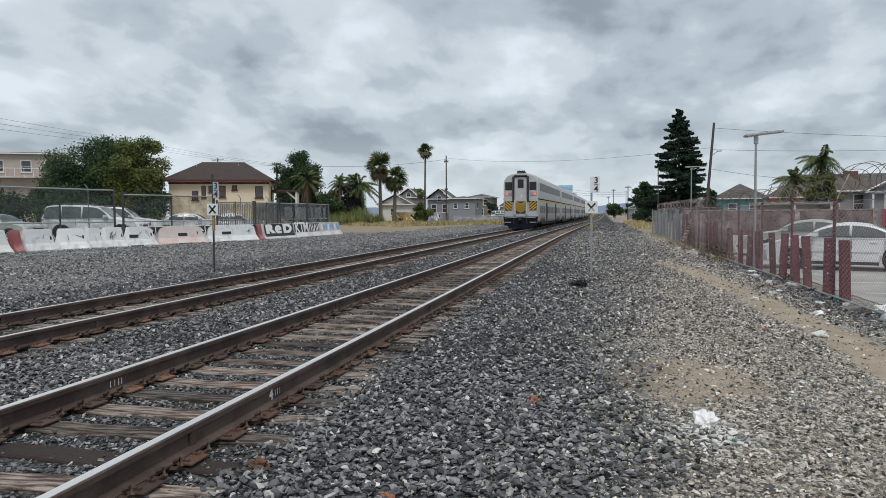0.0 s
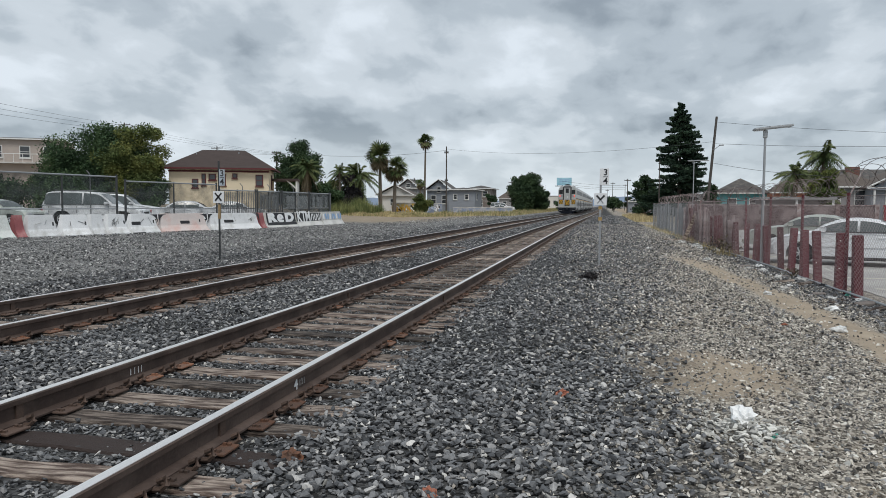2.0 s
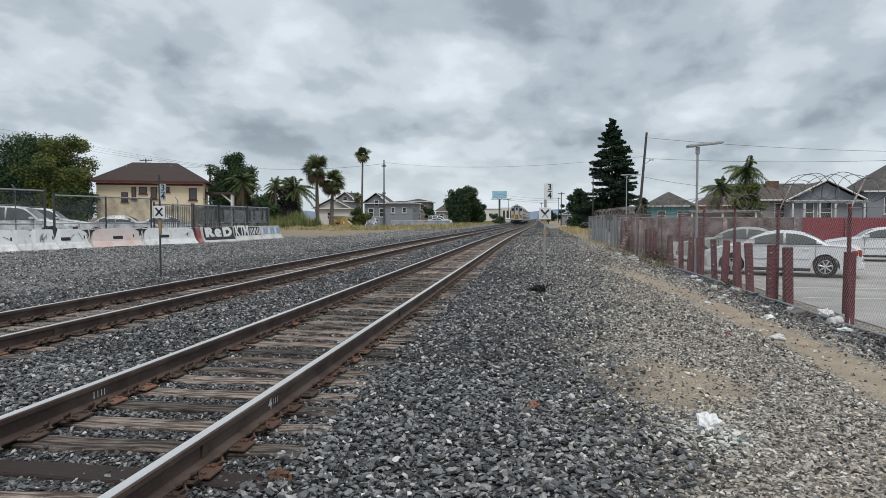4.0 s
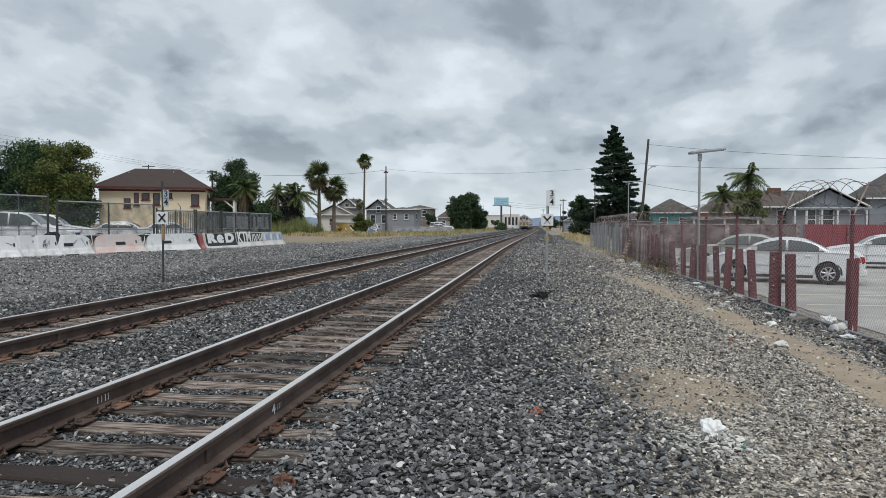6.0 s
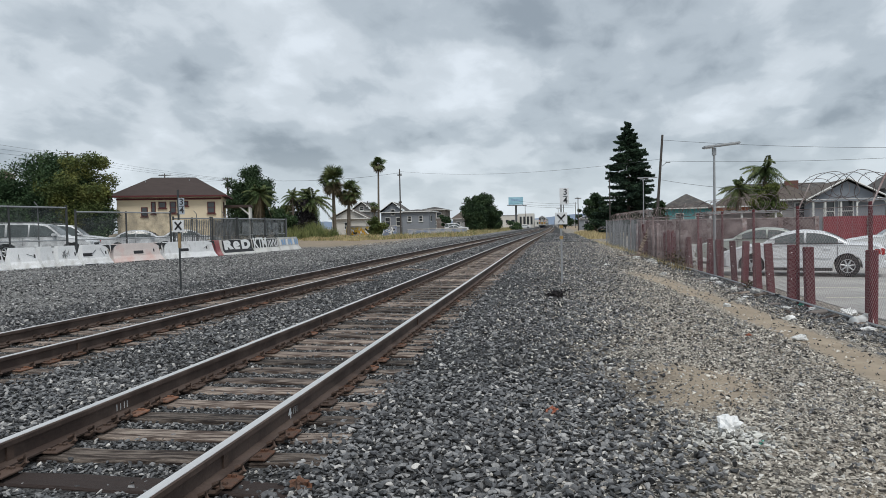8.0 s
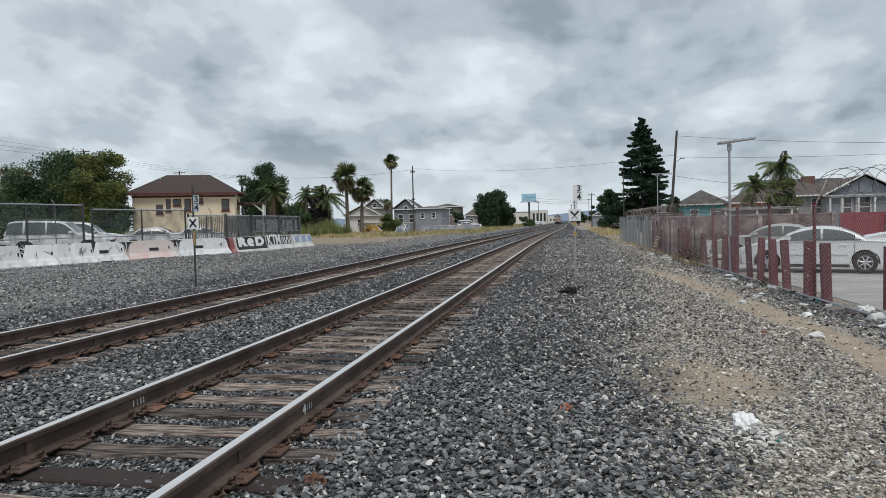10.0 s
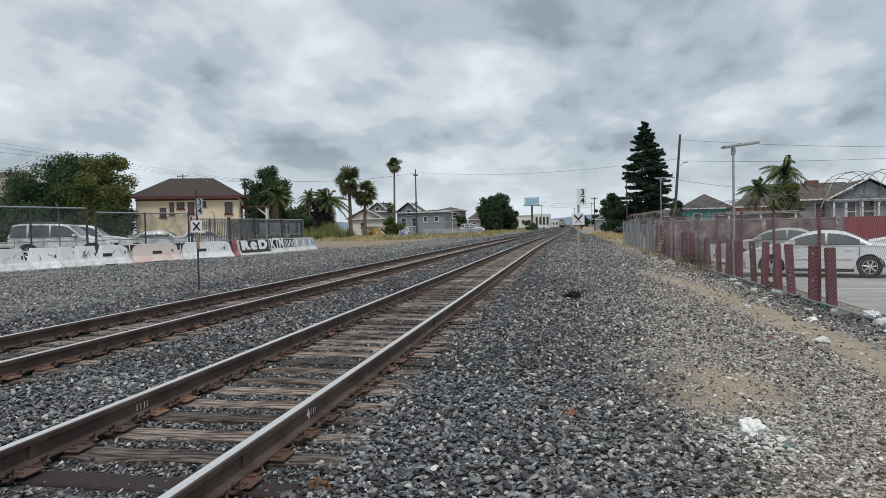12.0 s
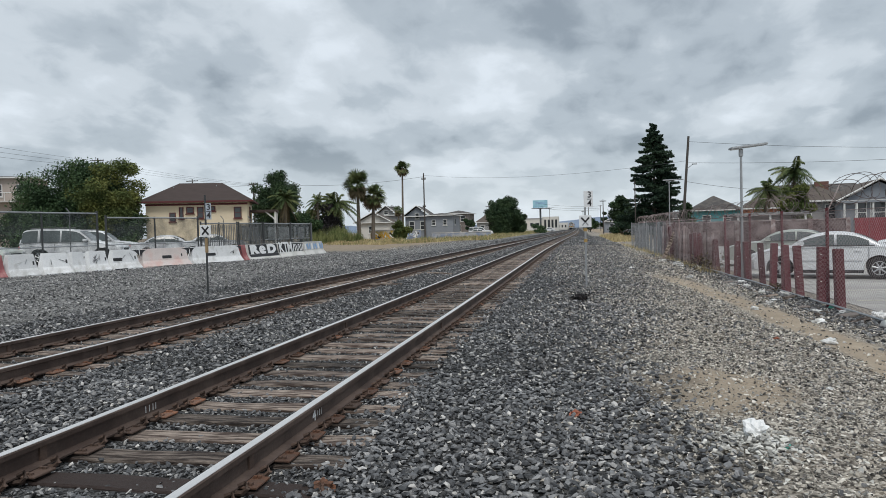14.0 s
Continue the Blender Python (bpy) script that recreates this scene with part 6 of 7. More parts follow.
# low tagged walls in front of the houses
for x0, x1, y, z1, mt, lb in ((-31.4, -26.9, 103, 1.6, "grafyellow", "low wall covered in yellow graffiti"), (-26.8, -23.6, 103.4, 1.55, "grafgrey", "low wall with blue and grey graffiti"), (-23.7, -14.0, 112, 0.95, "grafgrey", "low pale wall with scattered tags")):
    w = thing("garden_wall", pose(x0, y, 0.2), lb, "wall", "low walls by the houses")
    part("wall", B(0, x1 - x0, 0, 0.2, -0.2, z1), M[mt], w)
    part("coping", B(-0.05, x1 - x0 + 0.05, -0.05, 0.25, z1, z1 + 0.1), M["concrete"], w)
rnd = random.Random(88)
for w in [o for o in scene.objects if o.name.startswith("garden_wall")][:2]:
    yellow = "yellow" in w["label"]
    for k in range(30):
        hue = rnd.choice(("spraywhite", "trainyellow", "trainyellow", "blackpaint") if yellow else ("spraywhite", "spraywhite", "sprayblue", "blackpaint"))
        wide, long = rnd.uniform(0.03, 0.12), rnd.uniform(0.15, 0.42)
        part("graffiti_stroke", box(bmesh.new(), -wide, wide, -0.012 - 0.0008 * k, 0.0, -long, long, pose(rnd.uniform(0.4, 4.1 if yellow else 2.8), 0.0, rnd.uniform(0.5, 1.1), 0, rnd.uniform(-75, 75), 0)), M[hue], w)
# corrugated red fence and pale wall at the back of the lot
red = thing("corrugated_fence", pose(19.4, 55.2, -0.25, 0, 0, -3), "dark red corrugated metal fence behind the lot", "fence")
k = 0.0
while k < 16:
    part("sheet", prism(bmesh.new(), [(k + u, (0.04 if i % 2 else 0.0)) for i, u in enumerate((0, 0.2, 0.4, 0.6, 0.8, 1.0))] + [(k + u, (0.05 if i % 2 else 0.01)) for i, u in reversed(list(enumerate((0, 0.2, 0.4, 0.6, 0.8, 1.0))))], "z", 0.0, 1.93), M["sheetred"], red)
    if int(k) % 3 == 0:
        part("post", T((k, -0.05, 0), (k, -0.05, 1.8), 0.04), M["maroon_grey"], red)
    k += 1.0
back = thing("boundary_wall", pose(6.3, 56.2, -0.25), "low weathered brownish wall behind the parking lot", "wall")
part("wall", B(0, 13, 0, 0.2, -0.2, 1.86), M["stainedwall"], back)
part("coping", B(-0.05, 13.05, -0.05, 0.25, 1.86, 1.94), M["maroon_grey"], back)
for k in range(6):
    part("pier", B(k * 2.58, k * 2.58 + 0.3, -0.06, 0.26, -0.2, 1.98), M["maroon_grey"], back)
shed = thing("carport", pose(12.2, 59.5, -0.2), "low flat-roofed carport with pale posts", "carport")
part("roof", B(0, 5.5, 0, 3, 2.3, 2.5), M["lightgrey"], shed)
part("back_wall", B(0.2, 5.3, 2.7, 2.9, 0, 2.3), M["lightgrey"], shed)
for u in (0.2, 2.6, 5.2):
    part("post", B(u, u + 0.14, 0.1, 0.24, 0, 2.3), M["whitetrim"], shed)


# ---- vegetation ----
def leaf_quads(name, centres, size, rng, material, parent, label="", flat=0.0, aspect=1.7):
    """A small bent leaf clump at each centre."""
    n = len(centres)
    d = rng.normal(0, 1, (n, 3)); d[:, 2] *= 1 - flat
    d /= np.linalg.norm(d, axis=1)[:, None]
    e = np.cross(d, rng.normal(0, 1, (n, 3))); e /= np.linalg.norm(e, axis=1)[:, None] + 1e-6
    s = (size * rng.uniform(0.6, 1.4, n))[:, None]
    a, b = d * s * aspect * 0.5, e * s * 0.5
    v = np.stack([centres - a, centres - b * 0.9, centres + a, centres + b], 1).reshape(-1, 3)
    f = np.arange(4 * n).reshape(n, 4)
    return raw_mesh(name, v, f, material, parent, label)


def limbs(bm, base, top, r, spread, n, rnd):
    tube(bm, base, top, r, r * 0.6, n=8)
    tips = []
    for k in range(n):
        a = math.tau * k / n + rnd.uniform(-0.4, 0.4)
        end = Vector(top) + Vector((math.cos(a) * spread * rnd.uniform(0.5, 1), math.sin(a) * spread * rnd.uniform(0.5, 1), spread * rnd.uniform(0.4, 1.0)))
        tube(bm, top, end, r * 0.5, r * 0.15, n=5)
        tips.append(end)
    return tips


def tree(name, x, y, z, height, width, trunk_h, material, label, seed, lumps=16, leaves=5200, size=0.34, lump=1.0):
    rnd, rng = random.Random(seed), np.random.RandomState(seed)
    t = thing(name, pose(x, y, z), label, "tree", "trees")
    bm = bmesh.new()
    tips = limbs(bm, (0, 0, -0.2), (rnd.uniform(-0.2, 0.2), 0, trunk_h), 0.05 * height ** 0.8, width * 0.35, 6, rnd)
    part("trunk", bm, M["bark"], t)
    cs, rs = [], []
    ch = (height - trunk_h * 0.7) / 2
    cz = trunk_h * 0.7 + ch
    for k in range(lumps):
        v = Vector((rnd.gauss(0, 1), rnd.gauss(0, 1), rnd.gauss(0, 1))).normalized() * rnd.uniform(0.35, 0.78 + 0.2 * (1 - lump))
        if trunk_h < 1 and k % 2 == 0:
            a, q = rnd.uniform(0, math.tau), rnd.uniform(0.25, 0.68)
            v = Vector((math.cos(a) * q, math.sin(a) * q, rnd.uniform(-0.85, 0.25)))
        cs.append((v.x * width / 2, v.y * width / 2, cz + v.z * ch)); rs.append(rnd.uniform(0.22, 0.36) * width * 0.5 * rnd.uniform(0.9, 1.3) * lump)
    cs, rs = np.array(cs), np.array(rs)
    pick = rng.choice(lumps, leaves, p=rs ** 2 / (rs ** 2).sum())
    u = rng.normal(0, 1, (leaves, 3)); u /= np.linalg.norm(u, axis=1)[:, None]
    rad = rs[pick] * rng.uniform(0.25, 1.1, leaves) ** 0.6
    p = cs[pick] + u * rad[:, None] * np.array([1.1, 1.1, 0.75]) + rng.normal(0, 0.16, (leaves, 3)) * rs[pick][:, None]
    p = p[p[:, 2] > 0.05]
    leaf_quads("crown", p, size, rng, material, t, "uneven leafy crown with gaps")
    return t


tree("broadleaf_tree", -47.0, 58.5, 0.3, 9.0, 11.2, 0.7, M["leaf"], "wide dark green broadleaf tree behind the lot", 1, 130, 95000, 0.12, 0.62)
tree("broadleaf_tree", -42.7, 58.0, 0.3, 9.3, 7.4, 0.8, M["leaf_yellow"], "yellowish green broadleaf tree behind the lot", 2, 90, 52000, 0.11, 0.62)
tree("broadleaf_tree", -55.5, 62, 0.3, 5.0, 6.0, 1.0, M["leaf"], "green broadleaf tree behind parked cars", 14, 18, 9000, 0.18)
tree("broadleaf_tree", -36.7, 81, 0.3, 10.2, 6.4, 0.5, M["leaf_dark"], "tall dense dark green tree beside the cream house", 23, 70, 42000, 0.14, 0.85)
tree("broadleaf_tree", -33.6, 83, 0.3, 4.4, 3.6, 0.5, M["leaf"], "green shrub under the dense tree", 4, 14, 6000, 0.16)
tree("broadleaf_tree", -36.2, 96, 0.3, 6.3, 5.6, 0.6, M["leaf_purple"], "dusky purple-leaved bush beside the palms", 5, 18, 8000, 0.17)
tree("broadleaf_tree", -41.5, 104, 0.3, 5.5, 3.4, 2.0, M["palm"], "thin pale-leaved tree behind the fence", 15, 9, 1300, 0.24)
tree("broadleaf_tree", -17.0, 160, 0.3, 9.7, 8.6, 0.2, M["leaf_dark"], "big rounded dark green tree by the line", 6, 110, 46000, 0.2, 0.7)
tree("broadleaf_tree", -14.0, 162, 0.3, 5.6, 5.4, 0.2, M["leaf_dark"], "dark green bush at the foot of the big tree", 7, 40, 14000, 0.22, 0.8)
tree("broadleaf_tree", -26.2, 101, 0.3, 3.4, 3.0, 0.2, M["leaf_yellow"], "olive green shrub above the tagged wall", 8, 14, 5000, 0.14)
tree("broadleaf_tree", 6.4, 108, 0.0, 7.2, 4.6, 0.3, M["leaf_dark"], "small dark tree beside the conifer", 9, 18, 9000, 0.18)
tree("broadleaf_tree", 13.2, 96, 0.0, 4.6, 3.4, 0.5, M["leaf_dark"], "small dark tree beside the conifer", 16, 12, 2600, 0.26)
tree("broadleaf_tree", 3.5, 225, 0.0, 6.0, 6.5, 0.4, M["leaf_dark"], "small dark trees at the end of the fence", 10, 14, 3200, 0.36)
tree("broadleaf_tree", 7.5, 215, 0.0, 6.2, 2.6, 0.4, M["leaf_dark"], "small dark trees at the end of the fence", 11, 10, 1800, 0.3)
tree("broadleaf_tree", -23.3, 148, 0.3, 4.6, 2.6, 0.3, M["leaf_dark"], "dark shrub before the grey house", 12, 10, 1800, 0.26)
tree("broadleaf_tree", 17.75, 63, 0.0, 5.3, 3.0, 1.0, M["leaf_yellow"], "olive green tree beside the palm", 13, 34, 14000, 0.12, 0.8)
tree("hedge", -45.5, 53.5, 0.3, 4.0, 8.0, 0.1, M["leaf"], "low green hedge behind the parked cars", 18, 20, 9000, 0.16)
tree("hedge", -41.2, 57.5, 0.3, 3.6, 4.2, 0.1, M["leaf"], "low green hedge beside the cream house", 20, 20, 9000, 0.15)
tree("hedge", -53.0, 52.0, 0.3, 4.0, 8.0, 0.1, M["leaf_dark"], "low dark hedge behind the parked cars", 19, 20, 9000, 0.16)
tree("shrub", -10.8, 190, 0.25, 2.6, 4.5, 0.1, M["leaf"], "low green shrub by the line", 17, 9, 1500, 0.25)


def conifer(x, y, height, width, seed):
    rnd, rng = random.Random(seed), np.random.RandomState(seed)
    t = thing("conifer", pose(x, y, 0), "tall dark green conifer with drooping ragged branches", "tree", "trees")
    part("trunk", T((0, 0, -0.2), (0.1, 0, height * 0.97), 0.30, 0.03, n=10), M["bark"], t)
    pts, bm = [], bmesh.new()
    z = 0.9
    while z < height * 0.985:
        u = z / height
        reach = width / 2 * (1 - u) ** 0.72 * (0.93 if u > 0.12 else 0.7) + 0.18
        for k in range(rnd.randint(5, 7)):
            a = rnd.uniform(0, math.tau)
            r = reach * rnd.uniform(0.4, 1.22)
            tip = Vector((math.cos(a) * r, math.sin(a) * r, z - 0.10 * r + rnd.uniform(-0.15, 0.15)))
            base = Vector((0, 0, z))
            if k % 2 == 0:
                tube(bm, base, tip, 0.035, 0.01, n=4)
            m = int(34 + 95 * r)
            s = rng.uniform(0.12, 1.0, m) ** 0.8
            side = rng.normal(0, 1, m) * 0.13 * r * (1.25 - s)
            c, sn = math.cos(a), math.sin(a)
            px, py = c * r * s - sn * side, sn * r * s + c * side
            pz = z + (tip.z - z) * s - np.abs(side) * 0.35 - rng.uniform(0, 0.3, m) + 0.14 * s * s * r * 0.5
            pts.append(np.stack([px, py, pz], -1))
        z += 0.20 + 0.16 * (1 - u)
    part("branches", bm, M["bark"], t)
    leaf_quads("needles", np.concatenate(pts), 0.135, rng, M["needle"], t, "layers of dark needles", flat=0.45, aspect=2.2)


conifer(9.6, 95, 15.0, 10.8, 31)


def palm(x, y, z, height, crown, seed, label, fronds=46, dry=16, trunk_r=0.2, fan=True):
    rnd = random.Random(seed)
    t = thing("palm_tree", pose(x, y, z), label, "palm tree", "palms")
    lean = rnd.uniform(-0.25, 0.25)
    part("trunk", tube(bmesh.new(), (0, 0, -0.2), (lean, 0, height), trunk_r * 1.2, trunk_r * 0.8, n=10), M["palmbark"], t)
    top = Vector((lean, 0, height))
    for name, count, e0, e1, mt in (("fronds", fronds, -45, 80, M["palm"]), ("dry_fronds", dry, -85, -50, M["palm_dry"])):
        vs, fs = [], []
        for k in range(count):
            a, el = rnd.uniform(0, math.tau), radians(rnd.uniform(e0, e1))
            d = Vector((math.cos(a) * math.cos(el), math.sin(a) * math.cos(el), math.sin(el)))
            side = d.cross(Vector((0, 0, 1)))
            side = side.normalized() if side.length > 0.05 else Vector((1, 0, 0))
            side = Matrix.Rotation(rnd.uniform(-0.9, 0.9), 3, d) @ side if fan else side
            up = side.cross(d)
            if fan:
                stem = crown * rnd.uniform(0.1, 0.5)
                blade = crown * rnd.uniform(0.45, 0.62)
                hub = top + d * stem
                b = len(vs)
                vs += [top[:], (top + side * 0.05)[:], (hub + side * 0.04)[:], hub[:]]
                fs.append((b, b + 1, b + 2, b + 3))
                for j in range(13):
                    g = radians(-80 + 160 * j / 12 + rnd.uniform(-4, 4))
                    dj = (d * math.cos(g) + side * math.sin(g)).normalized()
                    pj = (side * math.cos(g) - d * math.sin(g)) * 0.033 * crown
                    tip = hub + dj * blade + Vector((0, 0, -0.12 * blade))
                    mid = hub + dj * blade * 0.55 + up * 0.03
                    b = len(vs)
                    vs += [hub[:], (mid + pj)[:], tip[:], (mid - pj)[:]]
                    fs.append((b, b + 1, b + 2, b + 3))
            else:
                # an arching rib with narrow hanging leaflets
                prev, n = top, 30
                droop = rnd.uniform(0.35, 0.75)
                for j in range(1, n + 1):
                    q = j / n
                    p = top + d * crown * q + Vector((0, 0, -droop * crown * q * q))
                    rib = (p - prev).normalized()
                    b = len(vs)
                    vs += [prev[:], (prev + up * 0.03)[:], (p + up * 0.02)[:], p[:]]
                    fs.append((b, b + 1, b + 2, b + 3))
                    long = crown * 0.27 * (1.0 - 0.75 * q ** 2) * min(1.0, 0.35 + 3 * q)
                    for sg in (-1, 1):
                        tip = p + (side * sg * rnd.uniform(0.55, 0.8) + rib * 0.55) * long + Vector((0, 0, -rnd.uniform(0.35, 0.8) * long))
                        b = len(vs)
                        vs += [p[:], (p.lerp(tip, 0.45) + rib * 0.022 * crown)[:], tip[:], (p.lerp(tip, 0.45) - rib * 0.022 * crown)[:]]
                        fs.append((b, b + 1, b + 2, b + 3))
                    prev = p
        raw_mesh(name, vs, fs, mt, t, "spiky palm fronds" if name == "fronds" else "brown hanging dead fronds")
    return t


palm(-32.2, 100, 0.3, 8.4, 2.7, 51, "fan palm with a full green crown", 34, 18, 0.25)
palm(-30.3, 100.6, 0.3, 6.8, 2.5, 52, "shorter fan palm with a dense crown", 32, 20, 0.25)
palm(-34.6, 97, 0.3, 5.6, 3.4, 53, "feathery palm beside the fan palms", 40, 8, 0.22, fan=False)
palm(-34.3, 78, 0.3, 5.6, 2.4, 58, "feathery palm before the dense tree", 34, 8, 0.17, fan=False)
palm(-36.6, 95, 0.3, 6.0, 2.0, 59, "small pale feathery palm", 26, 6, 0.12, fan=False)
palm(-30.6, 120, 0.3, 12.5, 1.75, 54, "tall thin fan palm with a small crown", 34, 22, 0.17)
palm(-30.9, 119, 0.3, 5.0, 1.1, 55, "small fan palm with dry fronds", 20, 30, 0.15)
palm(16.9, 70, 0.0, 4.7, 1.9, 56, "feathery palm behind the lot", 40, 6, 0.13, fan=False)
palm(18.7, 66, 0.0, 6.1, 2.3, 57, "wind-blown feathery palm above an olive tree", 26, 6, 0.12, fan=False)


def grass_patch(name, n, sampler, hmin, hmax, wid, material, label, seed, z):
    rng = np.random.RandomState(seed)
    x, y = sampler(rng, n)
    h = rng.uniform(hmin, hmax, n) * (0.6 + 0.8 * np.abs(np.sin(x * 0.9 + 0.3 * y) * np.cos(y * 0.33)))
    a = rng.uniform(0, 6.283, n)
    dx, dy = np.cos(a) * wid, np.sin(a) * wid
    lx, ly = rng.normal(0, 0.25, n) * h, rng.normal(0, 0.25, n) * h
    zz = np.full(n, z)
    v = np.stack([np.stack([x - dx, y - dy, zz], -1), np.stack([x + dx, y + dy, zz], -1), np.stack([x + lx, y + ly, zz + h], -1)], 1).reshape(-1, 3)
    ob = raw_mesh(name, v, np.arange(3 * n).reshape(n, 3), material)
    return tagged(ob, label, "grass", kind="stuff")


def strip_left(rng, n):
    y = 71 + 250 * rng.uniform(0, 1, n) ** 1.7
    edge = np.minimum(-17.5 + (y - 71) * 0.32, -11.6)
    return edge - np.abs(rng.normal(0, 4.2, n)) + rng.normal(0, 0.3, n), y


def bank_left(rng, n):
    x = rng.uniform(-34, -19, n)
    return x, 66 + (-x - 19) * 1.2 + rng.uniform(0, 18, n)


def bank_right(rng, n):
    return rng.uniform(3.4, 7.2, n), rng.uniform(76, 125, n)


def fence_foot(rng, n):
    y = rng.uniform(25, 66, n)
    return 4.55 - (y - 20) * 0.018 + rng.normal(0, 0.18, n), y


grass_patch("dry_grass", 26000, strip_left, 0.2, 0.6, 0.035, M["grass_dry"], "dry yellow grass along the line", 61, 0.2)
grass_patch("green_weeds", 9000, strip_left, 0.2, 0.75, 0.04, M["grass_green"], "green weeds among the dry grass", 62, 0.2)
grass_patch("dry_grass", 15000, bank_left, 0.12, 0.42, 0.035, M["grass_dry"], "dry yellow grass before the houses", 63, 0.28)
grass_patch("green_weeds", 7000, lambda rng, n: (rng.uniform(-33.5, -28.4, n), rng.uniform(80, 90, n)), 0.5, 1.9, 0.05, M["grass_green"], "tall green reeds beside the palms", 64, 0.28)
grass_patch("dry_grass", 6000, bank_right, 0.2, 0.6, 0.03, M["grass_dry"], "dry yellow grass beside the fence", 65, -0.14)
grass_patch("dry_grass", 900, fence_foot, 0.1, 0.35, 0.012, M["grass_dry"], "sparse dry grass at the foot of the fence", 66, -0.2)


def weed(x, y, z, h, n, material, label, seed):
    rng = np.random.RandomState(seed)
    w = thing("weed", pose(x, y, z), label, "plant", "weeds")
    p = rng.normal(0, 1, (n, 3)) * np.array([h * 0.55, h * 0.4, h * 0.26]) + np.array([0, 0, h * 0.4])
    p[:, 2] = np.abs(p[:, 2])
    leaf_quads("leaves", p, min(h * 0.15, 0.045), rng, material, w, aspect=2.2)
    bm = bmesh.new()
    for k in range(7):
        tube(bm, (0, 0, -0.02), Vector(p[k]), 0.006, 0.002, n=4)
    part("stems", bm, M["bark"], w)


weed(-0.13, 14.6, 0.0, 0.17, 420, M["leaf_purple"], "small dark withered weed on the ballast", 71)
weed(4.5, 26.9, -0.2, 0.7, 260, M["palm_dry"], "brown tangled bush against the fence", 72)
weed(4.55, 28.3, -0.2, 0.55, 200, M["leaf_purple"], "dark dry bush against the fence", 73)
weed(4.72, 18.6, -0.2, 0.25, 90, M["palm_dry"], "thin dry weed at the fence foot", 75)


# ---- poles, wires, billboard ----
def utility_pole(x, y, z, h, label, arms=(), lean=(0, 0), r=0.16):
    p = thing("utility_pole", pose(x, y, z), label, "pole", "utility poles")
    top = Vector((lean[0], lean[1], h))
    part("pole", T((0, 0, -0.3), top, r, r * 0.7, n=10), M["wood"], p)
    for za, wa in arms:
        c = top * (za / h)
        part("crossarm", B(c.x - wa / 2, c.x + wa / 2, c.y - 0.08, c.y + 0.05, za - 0.08, za + 0.08), M["wood"], p)
        for k in (-0.45, -0.2, 0.2, 0.45):
            part("insulator", T((c.x + wa * k, c.y, za + 0.08), (c.x + wa * k, c.y, za + 0.25), 0.05, n=6), M["galv"], p)
    return p


utility_pole(-24.4, 110, 0.3, 10.6, "dark wooden utility pole with short brackets", ((9.6, 0.7), (5.2, 0.5)), r=0.13)
utility_pole(-83.1, 110, 0.3, 15.6, "wooden utility pole with crossarms behind the tree", ((15.2, 2.4), (14.4, 2.2)))
utility_pole(-82.7, 140, 0.3, 13.9, "wooden utility pole behind the cream house", ((13.5, 2.8),))
utility_pole(-45.0, 92, 0.3, 8.7, "wooden utility pole with a transformer arm", ((8.5, 1.4), (7.4, 0.8)))
utility_pole(9.55, 70, 0.0, 9.9, "leaning grey wooden pole with a small lamp arm", (), (0.75, 0), 0.15)
lamp = thing("lamp_arm", pose(10.15, 69.9, 7.0), "small lamp on a curved arm on the leaning pole", "lamp")
part("arm", T((-0.05, 0, -0.2), (0.5, 0, 0.25), 0.03), M["galv"], lamp)
part("head", B(0.4, 0.85, -0.1, 0.1, 0.2, 0.3, bevel=0.03), M["galv"], lamp)
for x, y, h in ((-36.5, 135, 6.8), (-21.5, 170, 7.4), (-12, 300, 10), (3.5, 260, 10), (6.0, 180, 8.2), (9, 300, 10.5), (2.0, 330, 9)):
    utility_pole(x, y, 0.1, h, "distant wooden utility pole", ((h - 0.4, 1.6),), r=0.14)
utility_pole(5.9, 78, 0.0, 6.4, "thin grey pole beside the conifer", (), r=0.07)


def cable(p, q, sag, r=0.014):
    c = thing("overhead_wire", pose(0, 0, 0), "thin black overhead wire", "wire", "overhead wires")
    bm = bmesh.new()
    p, q = Vector(p), Vector(q)
    pts = [p.lerp(q, k / 14) - Vector((0, 0, sag * 4 * (k / 14) * (1 - k / 14))) for k in range(15)]
    sweep(bm, pts, r, 4)
    part("wire", bm, M["cable"], c)


cable((-24.4, 110, 10.5), (10.2, 70, 7.6), 0.9, 0.012)
cable((-24.4, 110, 10.3), (-45.0, 92, 8.8), 0.7, 0.02)
cable((10.3, 70, 9.4), (40, 62, 7.0), 0.5)
cable((10.2, 70, 7.4), (45, 66, 7.4), 0.6)
cable((10.1, 70, 5.6), (17.5, 60, 3.9), 0.2)
for dz in (0, 0.5, 1.0):
    cable((-83.1, 110, 15.4 - dz), (-55, 26, 12.0 - dz * 1.6), 0.5, 0.016)
    cable((-83.1, 110, 15.4 - dz), (-45.0, 92, 8.8 - dz * 0.3), 0.3, 0.012)
for dz in (0, 0.9, 1.6):
    cable((-14.5, 260, 10.6 - dz), (9, 300, 10.2 - dz), 0.6, 0.035)
cable((-82.7, 140, 13.6), (-45.0, 92, 8.7), 0.6)


